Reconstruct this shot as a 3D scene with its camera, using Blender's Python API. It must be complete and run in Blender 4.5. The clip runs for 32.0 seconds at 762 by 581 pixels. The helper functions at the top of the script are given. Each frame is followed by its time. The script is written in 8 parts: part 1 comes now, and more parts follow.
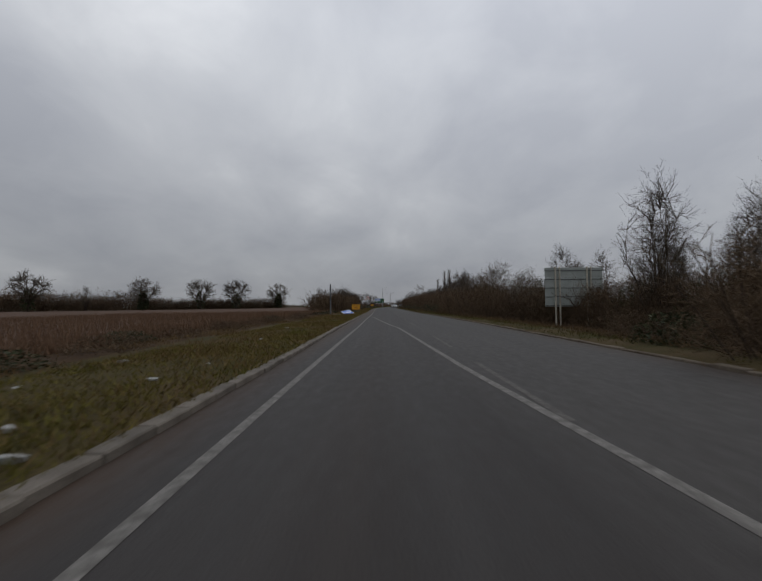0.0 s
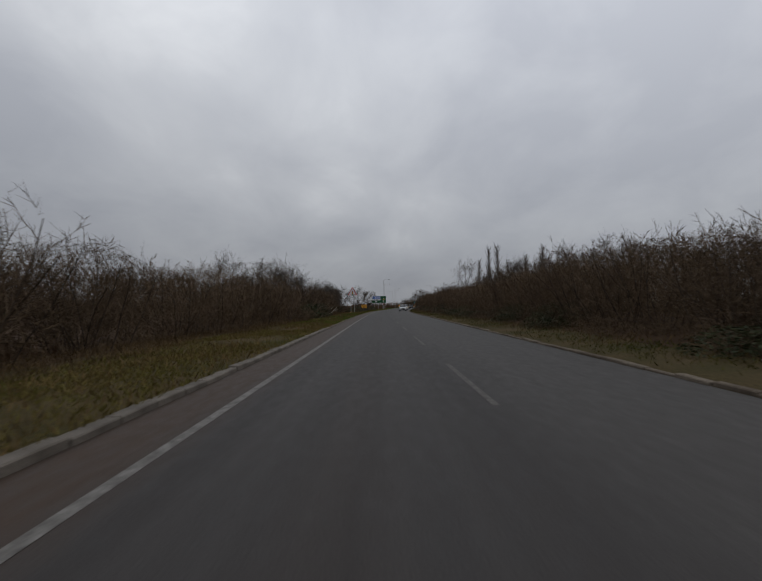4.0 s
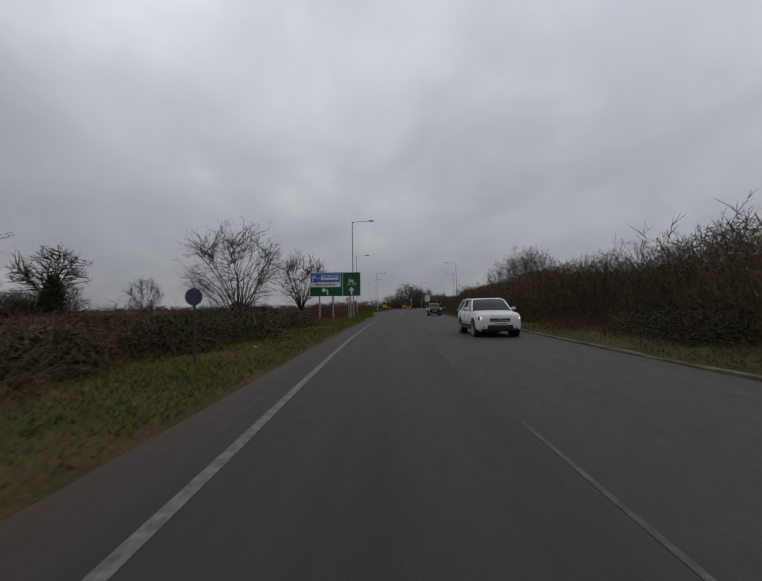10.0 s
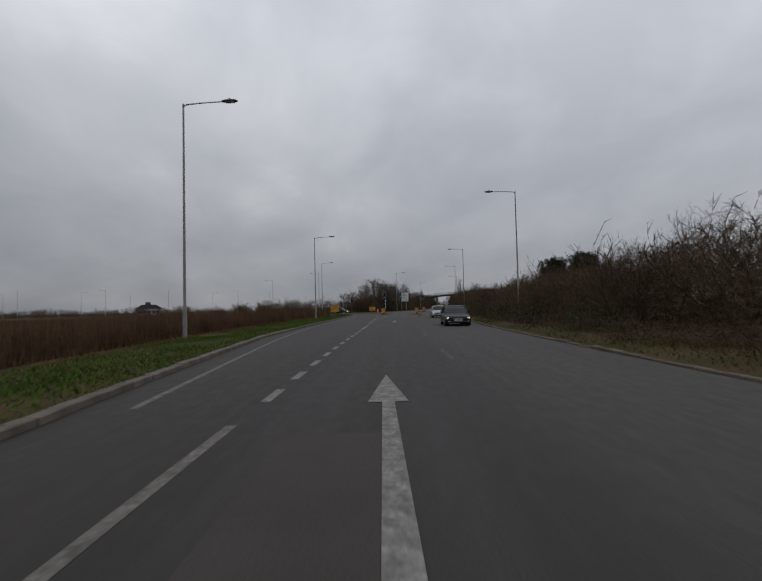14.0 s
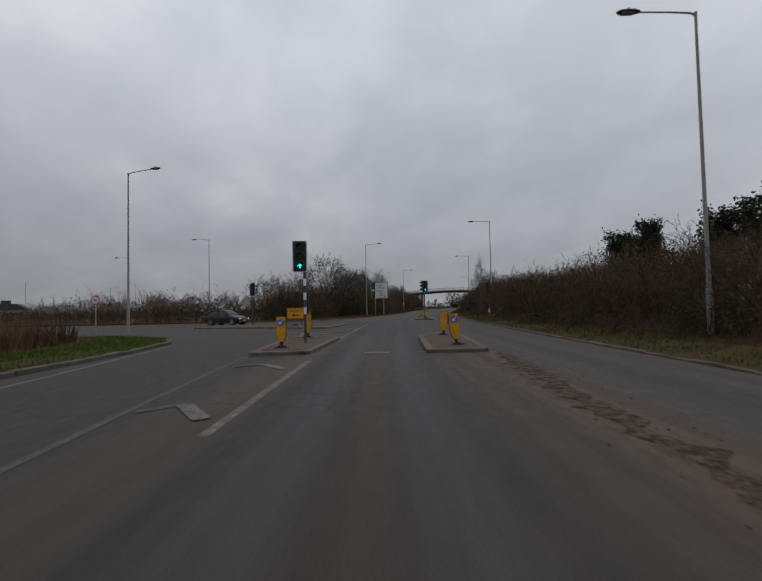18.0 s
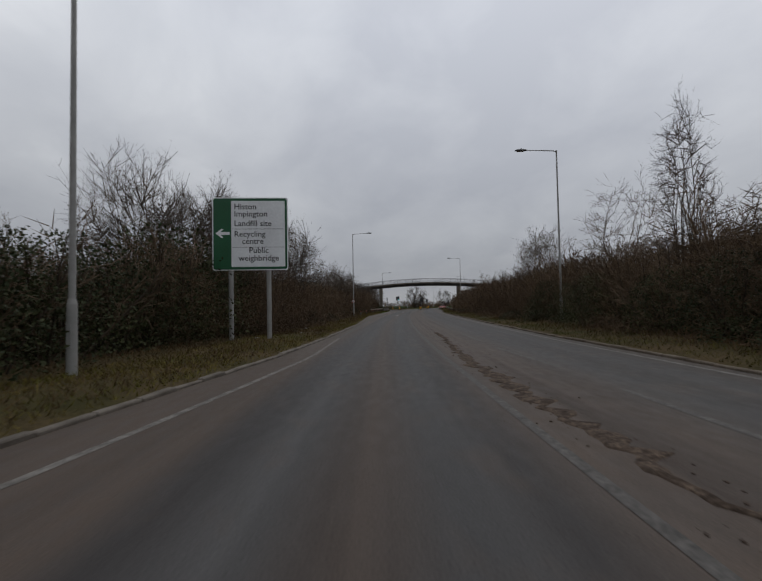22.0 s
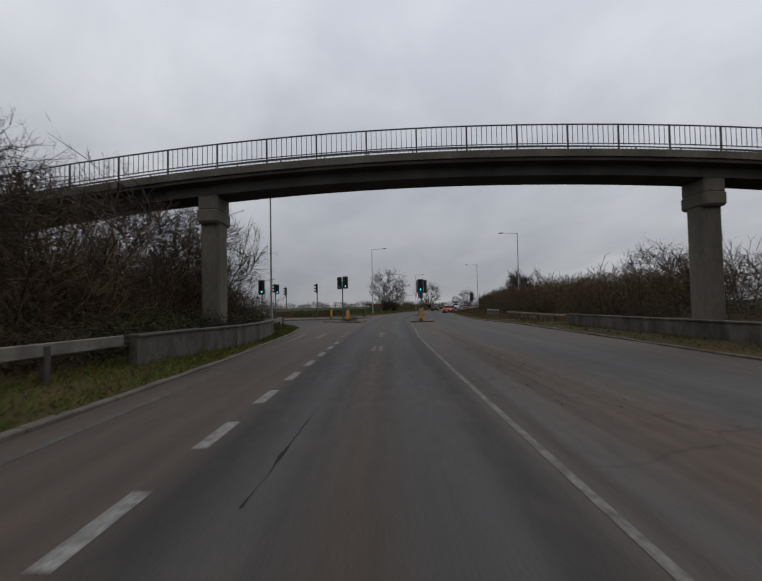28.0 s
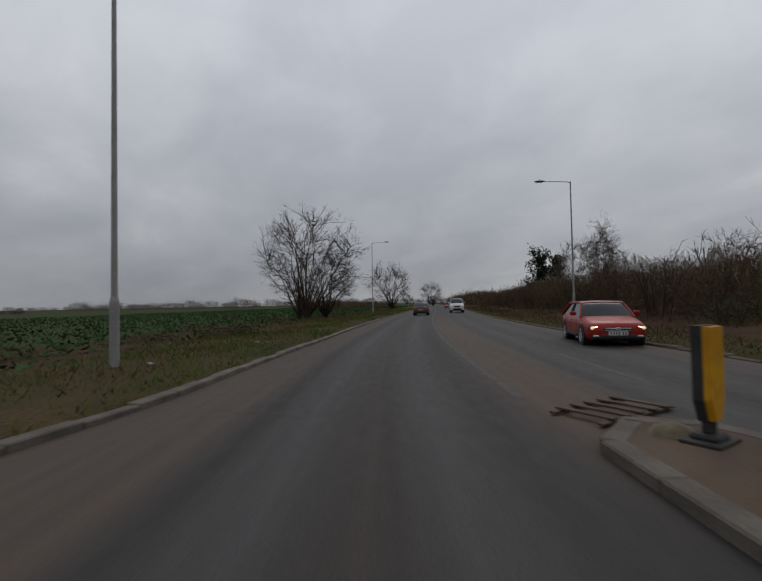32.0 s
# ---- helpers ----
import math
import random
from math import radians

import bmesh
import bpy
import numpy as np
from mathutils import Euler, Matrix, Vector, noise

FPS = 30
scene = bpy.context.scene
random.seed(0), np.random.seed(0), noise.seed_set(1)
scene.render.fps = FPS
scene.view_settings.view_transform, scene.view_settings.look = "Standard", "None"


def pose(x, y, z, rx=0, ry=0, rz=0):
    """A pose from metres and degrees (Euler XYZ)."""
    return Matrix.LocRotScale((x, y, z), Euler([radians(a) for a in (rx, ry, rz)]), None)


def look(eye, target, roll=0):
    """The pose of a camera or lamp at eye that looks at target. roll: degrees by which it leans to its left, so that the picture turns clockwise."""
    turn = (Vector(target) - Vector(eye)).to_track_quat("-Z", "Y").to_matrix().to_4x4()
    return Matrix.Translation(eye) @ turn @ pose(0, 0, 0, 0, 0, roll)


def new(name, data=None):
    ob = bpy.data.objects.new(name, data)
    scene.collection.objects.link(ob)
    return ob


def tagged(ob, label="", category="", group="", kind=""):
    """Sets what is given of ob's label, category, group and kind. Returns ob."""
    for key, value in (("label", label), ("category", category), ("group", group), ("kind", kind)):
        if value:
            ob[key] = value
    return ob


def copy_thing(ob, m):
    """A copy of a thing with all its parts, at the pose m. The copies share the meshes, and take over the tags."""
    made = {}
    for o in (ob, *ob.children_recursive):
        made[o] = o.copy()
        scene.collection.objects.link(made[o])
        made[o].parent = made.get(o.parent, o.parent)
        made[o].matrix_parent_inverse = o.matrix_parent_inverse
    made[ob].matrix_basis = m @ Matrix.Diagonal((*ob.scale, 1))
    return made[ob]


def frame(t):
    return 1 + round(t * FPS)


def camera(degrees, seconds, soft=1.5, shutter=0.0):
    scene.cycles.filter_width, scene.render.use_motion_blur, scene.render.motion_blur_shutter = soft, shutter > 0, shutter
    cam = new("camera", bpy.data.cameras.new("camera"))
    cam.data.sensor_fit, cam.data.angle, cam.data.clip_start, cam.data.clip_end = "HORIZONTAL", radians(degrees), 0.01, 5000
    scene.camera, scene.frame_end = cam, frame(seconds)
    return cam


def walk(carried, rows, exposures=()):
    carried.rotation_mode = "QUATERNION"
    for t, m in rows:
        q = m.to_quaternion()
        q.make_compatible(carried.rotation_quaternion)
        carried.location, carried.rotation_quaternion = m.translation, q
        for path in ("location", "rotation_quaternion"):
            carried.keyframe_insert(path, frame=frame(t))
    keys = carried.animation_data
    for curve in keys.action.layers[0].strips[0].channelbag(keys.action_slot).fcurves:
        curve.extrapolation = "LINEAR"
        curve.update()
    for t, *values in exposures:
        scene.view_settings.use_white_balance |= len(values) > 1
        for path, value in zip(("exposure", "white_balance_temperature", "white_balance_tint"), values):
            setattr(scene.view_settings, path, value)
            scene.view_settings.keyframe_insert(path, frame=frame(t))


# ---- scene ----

K = 1.06       # metres per survey unit along the road
EYE = 1.43     # height of the lens over the carriageway

# seconds, east, north, heading, pitch, roll
PATH = [
    (0.0, 0.00, 0.00, -0.00, 1.86, -0.68),
    (0.5, 0.03, 11.81, -0.21, 1.86, -0.72),
    (1.0, 0.10, 23.51, -0.34, 1.83, -0.71),
    (1.5, 0.20, 35.09, -0.59, 1.78, -0.69),
    (2.0, 0.34, 46.54, -0.78, 1.78, -0.66),
    (2.5, 0.51, 57.86, -0.81, 1.77, -0.64),
    (3.0, 0.65, 69.02, -0.51, 1.86, -0.77),
    (3.5, 0.71, 80.03, -0.09, 1.94, -0.92),
    (4.0, 0.70, 90.90, 0.30, 1.98, -1.05),
    (4.5, 0.63, 101.65, 0.54, 2.01, -1.17),
    (5.0, 0.53, 112.28, 0.60, 2.03, -1.29),
    (5.5, 0.43, 122.79, 0.53, 2.05, -1.41),
    (6.0, 0.36, 133.18, 0.41, 2.06, -1.48),
    (6.5, 0.30, 143.44, 0.30, 2.06, -1.41),
    (7.0, 0.26, 153.55, 0.23, 2.03, -1.26),
    (7.5, 0.23, 163.51, 0.17, 1.94, -1.08),
    (8.0, 0.23, 173.31, -0.02, 2.02, -1.06),
    (8.5, 0.27, 182.94, -0.42, 2.16, -1.11),
    (9.0, 0.43, 192.38, -1.36, 2.13, -1.08),
    (9.5, 0.73, 201.63, -2.31, 2.05, -1.05),
    (10.0, 1.17, 210.68, -3.24, 1.98, -1.02),
    (10.5, 1.74, 219.52, -4.05, 1.97, -1.00),
    (11.0, 2.40, 228.18, -4.58, 2.08, -1.03),
    (11.5, 3.13, 236.67, -5.16, 2.10, -1.08),
    (12.0, 3.93, 244.99, -5.73, 2.00, -1.10),
    (12.5, 4.80, 253.17, -6.35, 1.97, -1.19),
    (13.0, 5.74, 261.24, -6.83, 1.97, -1.28),
    (13.5, 6.73, 269.21, -7.26, 2.03, -1.33),
    (14.0, 7.78, 277.13, -7.76, 2.13, -1.33),
    (14.5, 8.90, 285.01, -8.34, 2.20, -1.22),
    (15.0, 10.10, 292.85, -9.05, 2.17, -1.25),
    (15.5, 11.41, 300.67, -9.79, 2.09, -1.25),
    (16.0, 12.82, 308.46, -10.67, 2.02, -1.22),
    (16.5, 14.33, 316.23, -11.26, 1.97, -1.20),
    (17.0, 15.89, 323.99, -11.40, 1.97, -1.21),
    (17.5, 17.45, 331.75, -11.26, 2.02, -1.24),
    (18.0, 19.00, 339.51, -11.29, 2.15, -1.25),
    (18.5, 20.58, 347.22, -11.73, 2.04, -1.24),
    (19.0, 22.19, 354.89, -11.96, 2.01, -1.21),
    (19.5, 23.84, 362.49, -12.44, 2.03, -1.22),
    (20.0, 25.58, 370.01, -13.48, 2.06, -1.26),
    (20.5, 27.45, 377.46, -14.64, 2.01, -1.33),
    (21.0, 29.47, 384.86, -15.86, 1.95, -1.25),
    (21.5, 31.65, 392.23, -17.00, 1.93, -1.17),
    (22.0, 33.98, 399.59, -17.97, 2.02, -1.06),
    (22.5, 36.42, 406.96, -18.58, 2.14, -1.19),
    (23.0, 38.96, 414.38, -19.12, 2.20, -1.18),
    (23.5, 41.60, 421.87, -19.70, 2.07, -1.09),
    (24.0, 44.37, 429.45, -20.27, 1.88, -1.03),
    (24.5, 47.25, 437.13, -20.86, 1.97, -1.12),
    (25.0, 50.27, 444.92, -21.37, 2.08, -1.18),
    (25.5, 53.39, 452.81, -21.71, 2.03, -1.16),
    (26.0, 56.60, 460.79, -22.05, 1.99, -1.13),
    (26.5, 59.88, 468.82, -22.30, 1.96, -1.10),
    (27.0, 63.21, 476.88, -22.46, 1.94, -1.08),
    (27.5, 66.56, 484.94, -22.61, 1.97, -1.08),
    (28.0, 69.93, 492.97, -22.89, 2.06, -1.12),
    (28.5, 73.34, 500.94, -23.35, 2.02, -1.02),
    (29.0, 76.80, 508.85, -23.86, 2.03, -0.92),
    (29.5, 80.30, 516.68, -24.20, 2.04, -1.10),
    (30.0, 83.83, 524.44, -24.63, 2.12, -1.36),
    (30.5, 87.44, 532.11, -25.65, 2.08, -1.55),
    (31.0, 91.19, 539.67, -27.07, 1.91, -1.45),
    (31.5, 95.13, 547.11, -28.67, 1.82, -1.29),
    (32.0, 99.26, 554.42, -30.24, 1.69, -1.08),
]


def eye_pose(x, y, yaw, pitch, roll):
    a, b = radians(yaw), radians(pitch)
    eye = Vector((x, y, EYE))
    ahead = Vector((-math.sin(a) * math.cos(b), math.cos(a) * math.cos(b), math.sin(b)))
    return look(eye, eye + ahead * 10, roll)


cam = camera(81.4, 32.0, soft=1.35, shutter=0.1)
walk(cam, [(t, eye_pose(x, y, yaw, pitch, roll)) for t, x, y, yaw, pitch, roll in PATH],
     [(0.0, 0.02), (10.0, 0.02), (19.0, 0.0), (22.5, 0.1), (25.0, 0.12), (29.0, 0.16), (30.5, -0.02), (32.0, -0.06)])

# ---------------------------------------------------------------- sky and light
world = bpy.data.worlds.new("overcast_sky")
scene.world = world
world.use_nodes = True
wn, wl = world.node_tree.nodes, world.node_tree.links
wn.clear()


def wnode(kind, **kw):
    n = wn.new(kind)
    for key, value in kw.items():
        if key == "operation":
            n.operation = value
    return n


sky = wn.new("ShaderNodeTexSky")
sky.sky_type, sky.sun_disc = "NISHITA", False
sky.sun_elevation, sky.sun_rotation = radians(43), radians(57)
coord = wn.new("ShaderNodeTexCoord")
split = wn.new("ShaderNodeSeparateXYZ")
wl.new(coord.outputs["Generated"], split.inputs[0])
# flat cloud deck: direction over height
lift = wnode("ShaderNodeMath", operation="MAXIMUM")
lift.inputs[1].default_value = 0.0
wl.new(split.outputs["Z"], lift.inputs[0])
rise = wnode("ShaderNodeMath", operation="ADD")
rise.inputs[1].default_value = 0.42
wl.new(lift.outputs[0], rise.inputs[0])
deck = wn.new("ShaderNodeVectorMath")
deck.operation = "DIVIDE"
spread = wn.new("ShaderNodeCombineXYZ")
for i in range(3):
    wl.new(rise.outputs[0], spread.inputs[i])
wl.new(coord.outputs["Generated"], deck.inputs[0])
wl.new(spread.outputs[0], deck.inputs[1])


def cloud(scale, detail, rough, shift):
    m = wn.new("ShaderNodeMapping")
    m.inputs["Location"].default_value = shift
    m.inputs["Scale"].default_value = (1.0, 0.75, 1.0)
    n = wn.new("ShaderNodeTexNoise")
    n.inputs["Scale"].default_value = scale
    n.inputs["Detail"].default_value = detail
    n.inputs["Roughness"].default_value = rough
    n.inputs["Distortion"].default_value = 0.25
    wl.new(deck.outputs[0], m.inputs[0])
    wl.new(m.outputs[0], n.inputs[0])
    return n.outputs["Fac"]


big, small = cloud(1.25, 2.0, 0.5, (3.1, 0.4, 0)), cloud(3.6, 6.0, 0.55, (0.2, 5.0, 0))
mixed = wn.new("ShaderNodeMix")
mixed.inputs["Factor"].default_value = 0.36
wl.new(big, mixed.inputs["A"])
wl.new(small, mixed.inputs["B"])
ramp = wn.new("ShaderNodeValToRGB")
ramp.color_ramp.elements[0].position, ramp.color_ramp.elements[0].color = 0.33, (0.345, 0.362, 0.402, 1)
ramp.color_ramp.elements[1].position, ramp.color_ramp.elements[1].color = 0.70, (0.63, 0.645, 0.67, 1)
mid = ramp.color_ramp.elements.new(0.52)
mid.color = (0.45, 0.467, 0.50, 1)
wl.new(mixed.outputs[0], ramp.inputs[0])
# thicker cloud seen edge-on near the horizon
low = wn.new("ShaderNodeMapRange")
low.inputs["From Min"].default_value, low.inputs["From Max"].default_value = 0.0, 0.55
low.inputs["To Min"].default_value, low.inputs["To Max"].default_value = 0.50, 1.13
wl.new(lift.outputs[0], low.inputs[0])
shade = wn.new("ShaderNodeVectorMath")
shade.operation = "SCALE"
wl.new(ramp.outputs[0], shade.inputs[0])
# the cloud is thinner, so brighter, towards the hidden sun
toward = wn.new("ShaderNodeVectorMath")
toward.operation = "DOT_PRODUCT"
toward.inputs[1].default_value = (0.62, 0.40, 0.68)
wl.new(coord.outputs["Generated"], toward.inputs[0])
glare = wn.new("ShaderNodeMapRange")
glare.inputs["From Min"].default_value, glare.inputs["From Max"].default_value = -0.1, 0.95
glare.inputs["To Min"].default_value, glare.inputs["To Max"].default_value = 0.85, 1.09
wl.new(toward.outputs["Value"], glare.inputs[0])
thick = wnode("ShaderNodeMath", operation="MULTIPLY")
wl.new(low.outputs[0], thick.inputs[0])
wl.new(glare.outputs[0], thick.inputs[1])
wl.new(thick.outputs[0], shade.inputs["Scale"])
skymix = wn.new("ShaderNodeMix")
skymix.data_type = "RGBA"
skymix.inputs["Factor"].default_value = 0.985
skyscale = wn.new("ShaderNodeVectorMath")
skyscale.operation = "SCALE"
skyscale.inputs["Scale"].default_value = 0.1
wl.new(sky.outputs[0], skyscale.inputs[0])
wl.new(skyscale.outputs[0], skymix.inputs["A"])
wl.new(shade.outputs[0], skymix.inputs["B"])
back = wn.new("ShaderNodeBackground")
back.inputs["Strength"].default_value = 1.28
wl.new(skymix.outputs["Result"], back.inputs[0])
wout = wn.new("ShaderNodeOutputWorld")
wl.new(back.outputs[0], wout.inputs[0])

sun_data = bpy.data.lights.new("sun", "SUN")
sun_data.energy, sun_data.angle, sun_data.color = 0.3, radians(25), (1.0, 0.96, 0.9)
sun = new("sun", sun_data)
sun.matrix_world = look((62, 40, 68), (0, 0, 0))

# ---------------------------------------------------------------- materials
def mat(name, c1, c2, scale=4.0, rough=0.8, metal=0.0, bump=0.15, fine=60.0, spread=0.12, stretch=(1, 1, 1), per_object=0.0, spec=0.4):
    """A surface with two colours mixed by coarse noise, fine grain and fine relief."""
    m = bpy.data.materials.new(name)
    m.use_nodes = True
    nt = m.node_tree
    n, l = nt.nodes, nt.links
    b = n["Principled BSDF"]
    b.inputs["Roughness"].default_value, b.inputs["Metallic"].default_value = rough, metal
    b.inputs["Specular IOR Level"].default_value = spec
    tc = n.new("ShaderNodeTexCoord")
    mp = n.new("ShaderNodeMapping")
    mp.inputs["Scale"].default_value = stretch
    l.new(tc.outputs["Object"], mp.inputs[0])
    a = n.new("ShaderNodeTexNoise")
    a.inputs["Scale"].default_value, a.inputs["Detail"].default_value = scale, 4
    f = n.new("ShaderNodeTexNoise")
    f.inputs["Scale"].default_value, f.inputs["Detail"].default_value = fine, 2
    l.new(mp.outputs[0], a.inputs[0])
    l.new(mp.outputs[0], f.inputs[0])
    r = n.new("ShaderNodeMapRange")
    r.inputs["From Min"].default_value, r.inputs["From Max"].default_value = 0.35, 0.65
    l.new(a.outputs["Fac"], r.inputs[0])
    x = n.new("ShaderNodeMix")
    x.data_type = "RGBA"
    x.inputs["A"].default_value, x.inputs["B"].default_value = (*c1, 1), (*c2, 1)
    l.new(r.outputs[0], x.inputs["Factor"])
    g = n.new("ShaderNodeMapRange")
    g.inputs["From Min"].default_value, g.inputs["From Max"].default_value = 0.3, 0.7
    g.inputs["To Min"].default_value, g.inputs["To Max"].default_value = 1 - spread, 1 + spread
    l.new(f.outputs["Fac"], g.inputs[0])
    v = n.new("ShaderNodeVectorMath")
    v.operation = "SCALE"
    l.new(x.outputs["Result"], v.inputs[0])
    l.new(g.outputs[0], v.inputs["Scale"])
    col = v.outputs[0]
    if per_object:
        oi = n.new("ShaderNodeObjectInfo")
        o = n.new("ShaderNodeMapRange")
        o.inputs["To Min"].default_value, o.inputs["To Max"].default_value = 1 - per_object, 1 + per_object
        l.new(oi.outputs["Random"], o.inputs[0])
        w = n.new("ShaderNodeVectorMath")
        w.operation = "SCALE"
        l.new(col, w.inputs[0])
        l.new(o.outputs[0], w.inputs["Scale"])
        col = w.outputs[0]
    l.new(col, b.inputs["Base Color"])
    if bump:
        p = n.new("ShaderNodeBump")
        p.inputs["Strength"].default_value, p.inputs["Distance"].default_value = bump, 0.02
        l.new(f.outputs["Fac"], p.inputs["Height"])
        l.new(p.outputs[0], b.inputs["Normal"])
    return m


def glow(name, colour, strength):
    m = bpy.data.materials.new(name)
    m.use_nodes = True
    b = m.node_tree.nodes["Principled BSDF"]
    b.inputs["Base Color"].default_value = (*colour, 1)
    b.inputs["Emission Color"].default_value = (*colour, 1)
    b.inputs["Emission Strength"].default_value = strength
    return m


def road_material():
    """Worn asphalt; u is metres across, v metres along the carriageway."""
    m = bpy.data.materials.new("asphalt")
    m.use_nodes = True
    nt = m.node_tree
    n, l = nt.nodes, nt.links
    b = n["Principled BSDF"]
    uv = n.new("ShaderNodeUVMap")
    sp = n.new("ShaderNodeSeparateXYZ")
    l.new(uv.outputs[0], sp.inputs[0])

    def noise_of(scale, stretch, detail=4.0):
        mp = n.new("ShaderNodeMapping")
        mp.inputs["Scale"].default_value = stretch
        l.new(uv.outputs[0], mp.inputs[0])
        t = n.new("ShaderNodeTexNoise")
        t.inputs["Scale"].default_value, t.inputs["Detail"].default_value = scale, detail
        l.new(mp.outputs[0], t.inputs[0])
        return t.outputs["Fac"]

    def calc(op, a, b2=None, c=None):
        t = n.new("ShaderNodeMath")
        t.operation = op
        for i, q in enumerate((a, b2, c)):
            if q is None:
                continue
            if isinstance(q, (int, float)):
                t.inputs[i].default_value = q
            else:
                l.new(q, t.inputs[i])
        return t.outputs[0]

    def ranged(a, lo, hi, to0=0.0, to1=1.0):
        t = n.new("ShaderNodeMapRange")
        for key, q in (("From Min", lo), ("From Max", hi), ("To Min", to0), ("To Max", to1)):
            t.inputs[key].default_value = q
        l.new(a, t.inputs[0])
        return t.outputs[0]

    def mix(fac, a, c):
        t = n.new("ShaderNodeMix")
        t.data_type = "RGBA"
        for key, q in (("A", a), ("B", c)):
            if isinstance(q, tuple):
                t.inputs[key].default_value = (*q, 1)
            else:
                l.new(q, t.inputs[key])
        l.new(fac, t.inputs["Factor"])
        return t.outputs["Result"]

    u, v = sp.outputs["X"], sp.outputs["Y"]
    large = noise_of(0.35, (1.0, 0.12, 1))
    patch = noise_of(1.6, (1.0, 0.5, 1), 6)
    grain = noise_of(45.0, (1, 1, 1), 2)
    wob = calc("MULTIPLY_ADD", large, 0.5, -0.25)
    uu = calc("ADD", u, wob)

    def band(at, wide):
        d = calc("ABSOLUTE", calc("SUBTRACT", uu, at))
        return ranged(d, wide, 0.0)

    own = calc("MAXIMUM", band(-1.05, 0.62), band(0.5, 0.62))
    other = calc("MAXIMUM", band(4.2, 0.7), band(5.7, 0.7))
    tracks = calc("MAXIMUM", own, calc("MULTIPLY", other, 0.65))
    fine_patch = noise_of(7.0, (1.0, 0.35, 1), 5)
    late = ranged(v, 302, 335)
    beyond = calc("MULTIPLY", ranged(v, 378, 400), ranged(v, 470, 440))
    # fresh dark asphalt, browner and dustier past the first junction
    col = mix(ranged(large, 0.35, 0.65), (0.0270, 0.0240, 0.0228), (0.0335, 0.0298, 0.0282))
    col = mix(calc("MULTIPLY", ranged(fine_patch, 0.42, 0.75), 0.5), col, (0.041, 0.0365, 0.034))
    col = mix(calc("MULTIPLY", beyond, ranged(patch, 0.3, 0.65, 0.7, 0.9)), col, (0.053, 0.0475, 0.0445))
    far_lane = calc("MULTIPLY", calc("MULTIPLY", ranged(uu, 1.3, 2.3), ranged(v, 320, 290)), ranged(patch, 0.3, 0.7, 0.65, 1.0))
    col = mix(far_lane, col, (0.0430, 0.0392, 0.0368))
    worn = calc("MULTIPLY", ranged(v, 300, 335, 0.14, 0.9), ranged(fine_patch, 0.25, 0.65, 0.88, 1.0))
    worn = calc("MULTIPLY", worn, ranged(v, 375, 395, 1.0, 0.85))
    polish = mix(beyond, (0.066, 0.0635, 0.062), (0.060, 0.0585, 0.0585))
    col = mix(calc("MULTIPLY", tracks, worn), col, polish)
    # brown dust along the verges and, further on, over the hatched middle
    shoulder = calc("MULTIPLY", ranged(uu, -1.85, -2.5), ranged(v, 244, 260, 1.0, 0.12))
    shoulder = calc("MAXIMUM", shoulder, calc("MULTIPLY", late, calc("MULTIPLY", calc("MULTIPLY", ranged(uu, -1.75, -2.1), calc("MAXIMUM", calc("MULTIPLY", ranged(uu, -8.5, -5.5), ranged(v, 352, 372)), ranged(uu, -3.6, -2.7))), 0.95)))
    edge = calc("MULTIPLY", shoulder, ranged(fine_patch, 0.3, 0.6, 0.7, 1.0))
    mud_on = calc("MULTIPLY", late, ranged(v, 530, 512))
    mud = calc("MULTIPLY", calc("MULTIPLY", ranged(uu, 1.2, 1.7), ranged(uu, 4.4, 3.0)), mud_on)
    mud = calc("MULTIPLY", mud, ranged(patch, 0.3, 0.6, 0.6, 1.0))
    near_mid = calc("MULTIPLY", calc("MULTIPLY", band(-0.27, 0.6), ranged(v, 300, 345, 0.1, 0.75)), ranged(v, 518, 506, 0.4, 1.0))
    spill = calc("MULTIPLY", calc("MULTIPLY", ranged(patch, 0.52, 0.66), 0.35), mud_on)
    rim = calc("MULTIPLY", ranged(uu, 6.0, 7.0), 0.6)
    dust = calc("MAXIMUM", calc("MAXIMUM", calc("MAXIMUM", edge, mud), near_mid), calc("MAXIMUM", spill, rim))
    col = mix(dust, col, mix(late, (0.046, 0.030, 0.021), (0.073, 0.054, 0.042)))
    # swept grey asphalt between the line and the mud, before the second junction
    swept = calc("MULTIPLY", calc("MULTIPLY", ranged(v, 455, 468), ranged(v, 520, 508)), calc("MAXIMUM", calc("MAXIMUM", band(1.95, 0.6), band(5.6, 1.6)), calc("MULTIPLY", band(0.5, 0.5), 0.6)))
    col = mix(calc("MULTIPLY", swept, ranged(fine_patch, 0.3, 0.6, 0.45, 0.8)), col, (0.066, 0.0625, 0.061))
    # soft spread of mud: thick before the first island, thin before the later ones
    def spread(v0, v1, v2, v3, at, wide):
        return calc("MULTIPLY", calc("MULTIPLY", ranged(v, v0, v1), ranged(v, v3, v2)), ranged(calc("ABSOLUTE", calc("SUBTRACT", uu, at)), wide, wide * 0.45))
